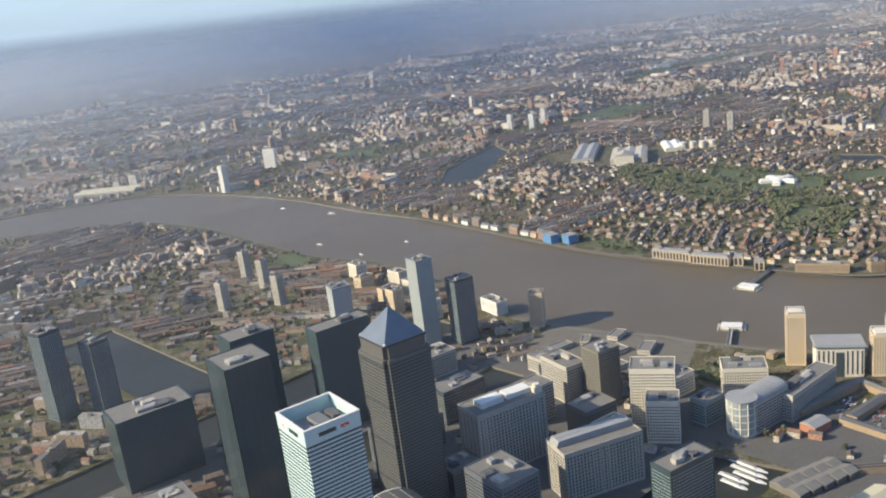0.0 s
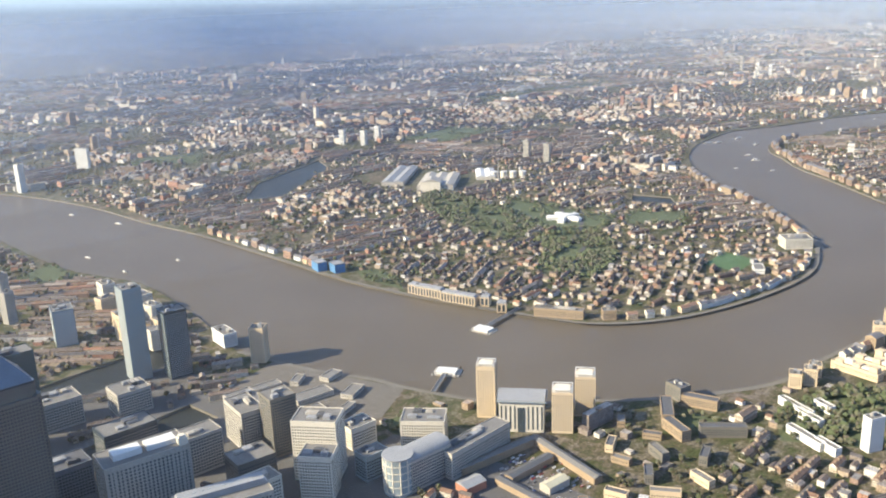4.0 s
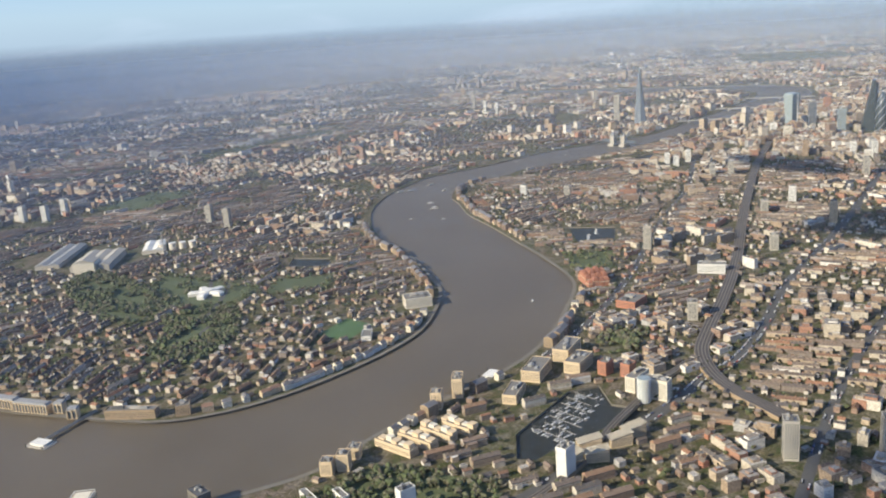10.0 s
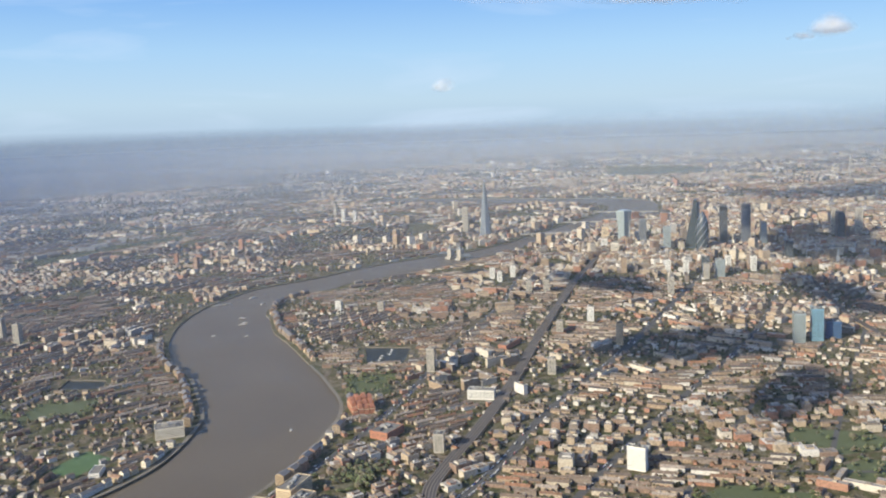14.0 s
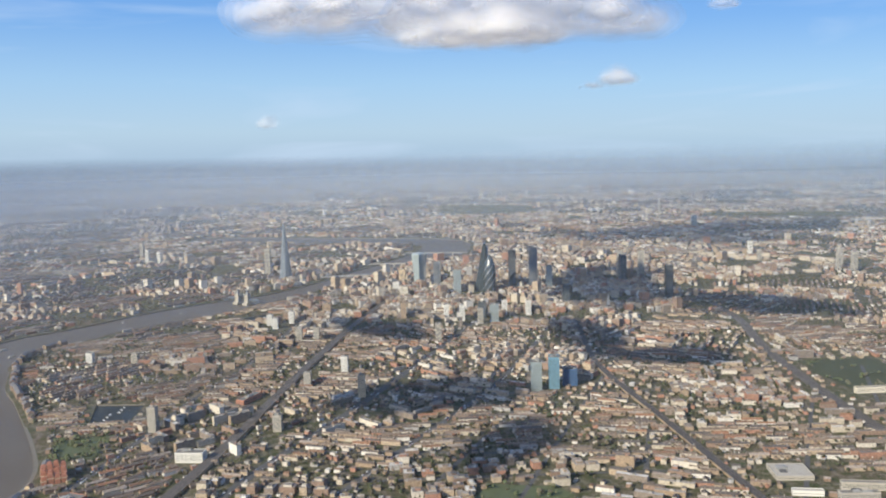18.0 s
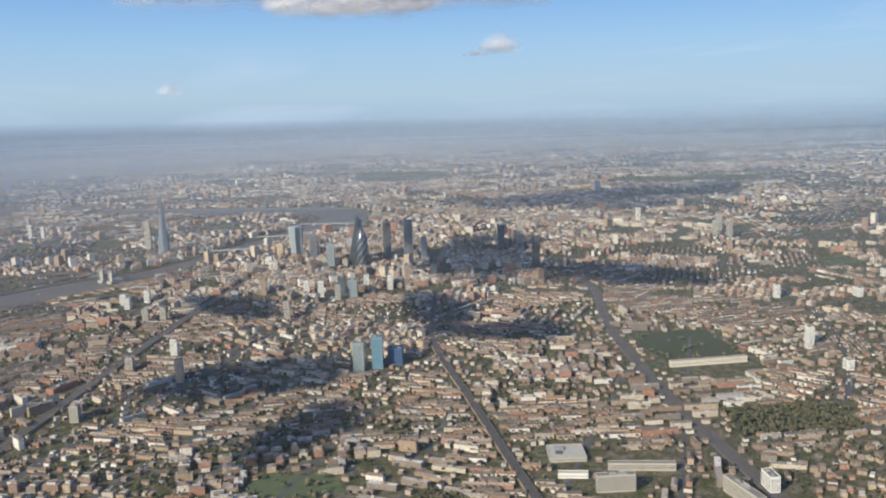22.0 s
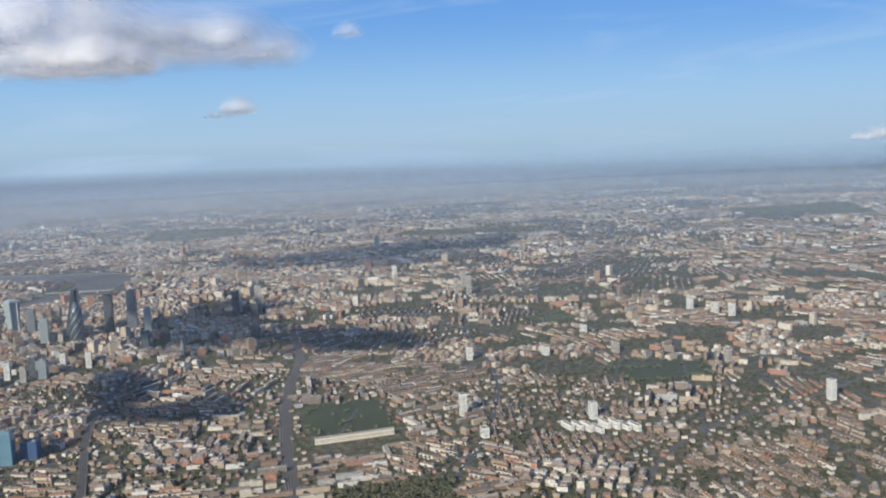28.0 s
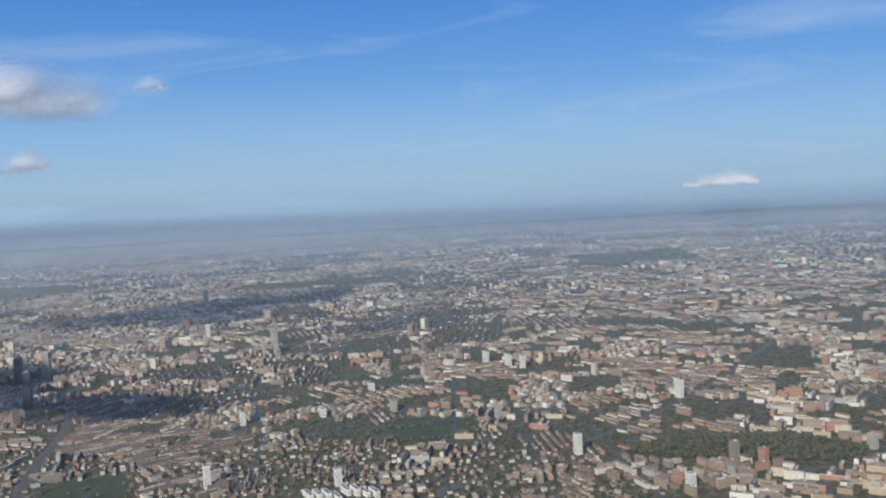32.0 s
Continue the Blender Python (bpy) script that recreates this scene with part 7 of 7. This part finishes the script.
def lay_parks():
    for name, (poly, mat, share) in PARKS.items():
        if not share:
            continue
        p = np.array(poly, float)
        (x0, y0), (x1, y1) = p.min(0), p.max(0)
        area = (x1 - x0) * (y1 - y0)
        coarse = 2.6 if abs(x0) > 7000 else 1.0
        n = int(area * share * (1.7 if "wood" in name else 1) / (100 * coarse**2))
        x, y = rng.uniform(x0, x1, n), rng.uniform(y0, y1, n)
        ok = inside(p, x, y)
        if share < 1:
            edge = off_line([*poly, poly[0]], x, y)
            ok &= (edge < 18) | (np.array([noise.noise(Vector((u / 60, v / 60, 5))) for u, v in zip(x, y)]) > (0.22 if share < 0.9 else -0.12))
        put_crowns(greens if share < 1.1 or name == "dock_woodland" or "wood" in name else trees, x[ok], y[ok], rng.uniform(2.8, 7.0, ok.sum()) * coarse, rng.uniform(8, 14, ok.sum()), 2)
    # a grove above the basin
    x, y = rng.normal(-1525, 30, 110), rng.normal(732, 22, 110)
    put_crowns(greens, x, y, rng.uniform(4, 7.5, 110), rng.uniform(8, 14, 110), 2)
    # belts of trees along banks, railways and roads
    for ln, off, den in ((RAIL_A, 24, 9), (RAIL_C, 22, 12), (RAIL_D, 36, 9), (ROAD_C, 20, 12), (SOUTH_BANK[150:260], -14, 16), (ROAD_A, 18, 16), (ROAD_D, 16, 14)):
        d = np.gradient(np.asarray(ln), axis=0)
        nr = np.stack([-d[:, 1], d[:, 0]], 1) / np.linalg.norm(d, axis=1)[:, None]
        for side in (-1, 1):
            k = rng.random(len(ln)) < 0.7
            q = np.asarray(ln)[k] + nr[k] * off * side + rng.normal(0, 4, (k.sum(), 2))
            q = q[~inside(RIVER, q[:, 0], q[:, 1])]
            put_crowns(trees, q[:, 0], q[:, 1], rng.uniform(3, 5.5, len(q)), rng.uniform(7, 12, len(q)), 2)


def finish_city():
    lay_city()
    lay_parks()
    mats = [M_WALL, M_ROOF, M_FLAT]
    for pile, label in ((near_pile, "brick terraces, blocks of flats and workshops with slate and flat roofs"),
                        (mid_pile, "dense brick and stone city blocks with grey roofs"), (far_pile, "far city blocks fading towards the horizon")):
        ob = pile.link("city_blocks", mats)
        if ob:
            tagged(ob, label, "buildings", kind="stuff")
    for pile, mat, label in ((trees, M_TREE, "bare brownish street and garden trees"), (greens, M_TREE_G, "olive green park trees coming into leaf")):
        ob = pile.link("trees", [mat])
        if ob:
            tagged(ob, label, "trees", kind="stuff")


finish_city()
# ---- boats, piers and quays ----
def boat(label, x, y, turn, long, wide, cabin, group="", mat=None, category="boat"):
    th = thing("boat", x, y, turn, label, category, group, -4)
    pts = [(-long / 2, -wide / 2), (long * 0.3, -wide / 2), (long / 2, 0), (long * 0.3, wide / 2), (-long / 2, wide / 2)]
    part("hull", prism(pts, -0.3, wide * 0.32), mat or M_BOAT, th)
    if cabin:
        part("cabin", boxes((-long * 0.3, long * 0.18, -wide * 0.36, wide * 0.36, wide * 0.32, wide * 0.32 + cabin)), M_WHITE, th)
        part("cabin_roof", boxes((-long * 0.31, long * 0.19, -wide * 0.39, wide * 0.39, wide * 0.32 + cabin, wide * 0.32 + cabin + 0.25)), M_GREY, th)
    return th


for _x, _y, _t, _l, _w in ((-2831, -520, 150, 60, 12), (-2856, -495, 150, 46, 11), (-2662, -300, 130, 34, 10), (-2580, -240, 135, 40, 10), (-2419, -240, 135, 22, 6), (-2440, -130, 140, 24, 7), (-1725, 470, 20, 20, 6),
                           (-2982, -470, 165, 50, 11), (-2885, -360, 170, 36, 9), (-768, -885, 90, 20, 6), (-656, -1090, 95, 30, 7), (-645, -908, 80, 26, 7), (-860, -1560, 100, 30, 8), (-880, -1340, 100, 36, 9), (-2602, -250, 130, 30, 8), (-3500, -330, 30, 30, 8), (-3700, -180, 30, 26, 7)):
    boat("pale grey river boat with cabin moored midstream", _x, _y, _t, _l * 0.8, _w * 0.75, 2.2, "river boats", M_CONC)
proto = boat("small white yacht moored in the basin", -1135, 712, 40, 11, 2.6, 0.7, "basin yachts")
part("mast", boxes((-0.12, 0.12, -0.12, 0.12, 0.8, 12)), M_CONC, proto, "thin pale mast")
_r = random.Random(31)
_basin = np.array(DOCKS["limehouse_basin"], float)
_n = 0
for _row in range(7):
    _c, _s = math.cos(radians(68)), math.sin(radians(68))
    _x0 = -1128 - _row * 25
    pn = thing("pontoon", _x0, 748, 68, "long narrow grey mooring pontoon", "pontoon", "basin pontoons", -4)
    part("deck", boxes((-32, 34 if _row < 4 else 20, -0.9, 0.9, -0.2, 0.6)), M_CONC, pn)
    for _k in range(13):
        for _side in (-1, 1):
            _u, _v = -32 + _k * 5.0, _side * 6.6
            _x, _y = _x0 + _u * _c - _v * _s, 748 + _u * _s + _v * _c
            if _n < 92 and _r.random() < 0.34 and inside(_basin, np.array([_x]), np.array([_y]))[0] and off_line([*DOCKS["limehouse_basin"], DOCKS["limehouse_basin"][0]], np.array([_x]), np.array([_y]))[0] > 6:
                _o = copy_thing(proto, pose(_x * K, _y * K, -4 * K, 0, 0, 158 + 180 * (_side > 0) + _r.uniform(-4, 4)))
                _f = _r.uniform(0.75, 1.1)
                _o.scale = (_f, _f, _f)
                _n += 1
for _k in range(5):
    boat("long white barge moored in the dock", -284 + _k * 11, 262 + 7 * (_k % 3), 84, 50 - 4 * _k, 5.5, 1.6, "dock barges")
for _k in range(7):
    boat("small white boat moored in the dock", -2385 + _k * 22, 400 + 6 * (_k % 3), 60, 12, 3.5, 1.2, "dock yachts")


def pier(x0, y0, x1, y1, label):
    """A floating pontoon and its bridge to the bank."""
    a = math.degrees(math.atan2(y1 - y0, x1 - x0))
    th = thing("pier", x0, y0, a, label, "pier", "", -4)
    length = math.hypot(x1 - x0, y1 - y0)
    part("pontoon", boxes((-14, 14, -22, 22, -0.4, 1.4)), M_CONC, th)
    part("shelter", boxes((-9, 9, -15, 15, 1.4, 5), (-10, 10, -16, 16, 5, 5.5)), M_WHITE, th, "white waiting shelter")
    part("gangway", boxes((12, length, -3, 3, 3.4, 4.0), (12, length, -3.2, -2.8, 4.0, 6.4), (12, length, 2.8, 3.2, 4.0, 6.4)), M_CONC, th, "long railed gangway")
    for k in range(4):
        part("mooring_post", boxes((-0.7, 0.7, -0.7, 0.7, -2, 6.5)), M_DARKSTEEL, th, "", (15 * (-1) ** k, 18 * (-1) ** (k // 2), 0))


pier(-826, -26, -950, -36, "pale floating pier with a long gangway")
pier(-648, 40, -575, 75, "white floating river pier with shelter")
pier(-1310, 560, -1310, 588, "small grey floating pontoon")
# riverside quay wall walk along the near bank of the big bend
strip("pavement", [tuple(p) for p in (SOUTH_BANK + 0)[bank_index(SOUTH_BANK, -931, -1048):bank_index(SOUTH_BANK, -2305, -320):6]], 9, M_QUAY, "stone riverside walk along the wall", 0.35)
strip("pavement", [tuple(p) for p in NORTH_BANK[bank_index(NORTH_BANK, -500, -300):bank_index(NORTH_BANK, -2374, 63):6]], 9, M_QUAY, "stone riverside walk along the wall", 0.35)
# parked cars and vans too small to pick apart
_cars = Pile()
for _ln, _o in ((ROAD_A, 7), (ROAD_B, 5), (ROAD_C, 6), (ROAD_D, 6), (ROAD_E, 5)):
    _g = np.gradient(np.asarray(_ln), axis=0)
    _h = np.arctan2(_g[:, 1], _g[:, 0])
    for _s in (-1, 1):
        for _rep in range(3):
            _q = np.asarray(_ln) + rng.uniform(-14, 14, (len(_ln), 1)) * np.stack([np.cos(_h), np.sin(_h)], 1)
            _cx, _cy = _q[:, 0] - np.sin(_h) * _o * _s, _q[:, 1] + np.cos(_h) * _o * _s
            put_boxes(_cars, _cx, _cy, _h, rng.uniform(4, 9, len(_cx)), np.full(len(_cx), 2.0), 0.5, rng.uniform(1.9, 3.2, len(_cx)))
_x, _y = rng.uniform(-515, -432, 90), rng.uniform(285, 400, 90)
put_boxes(_cars, _x, _y, np.full(90, -0.2), np.full(90, 4.4), np.full(90, 1.9), 0.1, np.full(90, 1.7))
M_CAR = by_island("car_paint", [(0.0, (0.75, 0.75, 0.75)), (0.3, (0.08, 0.08, 0.09)), (0.5, (0.4, 0.41, 0.42)), (0.7, (0.75, 0.74, 0.72)), (0.85, (0.35, 0.05, 0.04)), (0.93, (0.06, 0.1, 0.3))], 0.3, 2, 0.6)
tagged(_cars.link("cars", [M_CAR, M_CAR, M_CAR]), "small cars and vans along the main roads", "cars", kind="stuff")


# ---- single trees in the nearest gardens ----
def tree(seed):
    r = random.Random(seed)
    th = thing("tree", 0, 0, 0, "bare-branched olive brown tree on grass", "tree", "garden trees")
    part("trunk", boxes((-0.35, 0.35, -0.35, 0.35, 0, 5, 0, None, 0.5)), M_BARK, th)
    for k in range(4):
        a = k * math.tau / 4 + r.uniform(-0.4, 0.4)
        limb = part("limb", boxes((-0.16, 0.16, -0.16, 0.16, 0, 4.5, 0, None, 0.4)), M_BARK, th, "", (0, 0, 3.2))
        limb.rotation_euler = (0.7 * math.cos(a), 0.7 * math.sin(a), 0)
    bm = bmesh.new()
    for k in range(26):
        q, a, z = r.random() ** 0.5 * 3.6, r.uniform(0, math.tau), r.uniform(4, 10.5)
        q *= math.sin(math.pi * min(1, (z - 2.5) / 9.5)) ** 0.6
        m = Matrix.Translation((q * math.cos(a), q * math.sin(a), z)) @ Matrix.Rotation(r.uniform(0, 3), 4, "X")
        for v in bmesh.ops.create_icosphere(bm, subdivisions=1, radius=r.uniform(0.9, 1.7), matrix=m)["verts"]:
            v.co += Vector((r.uniform(-0.4, 0.4), r.uniform(-0.4, 0.4), r.uniform(-0.4, 0.4)))
    part("crown", bm, M_TREE_G if seed % 2 else M_TREE, th, "uneven open crown")
    return th


M_BARK = plain("grey_brown_bark", (0.13, 0.10, 0.075), 0.95, scale=3)
_trees = [tree(k) for k in range(4)]
_r = random.Random(77)
_done = 0
for _name in ("ropemakers_field", "circus_garden", "court_green"):
    _p = np.array(PARKS[_name][0], float)
    for _ in range(120):
        _x, _y = _r.uniform(_p[:, 0].min(), _p[:, 0].max()), _r.uniform(_p[:, 1].min(), _p[:, 1].max())
        if _done < 60 and inside(_p, np.array([_x]), np.array([_y]))[0]:
            _t = _trees[_done % 4]
            if _done < 4:
                _t.location = Vector((_x, _y, 0.2)) * K
            else:
                copy_thing(_t, pose(_x * K, _y * K, 0.2 * K, 0, 0, _r.uniform(0, 360)))
            _done += 1
for _x, _y in SQUARE_TREES:
    if not blocked(np.array([_x]), np.array([_y]), 2)[0]:
        copy_thing(_trees[_done % 4], pose(_x * K, _y * K, 0.1 * K, 0, 0, _r.uniform(0, 360)))
        _done += 1
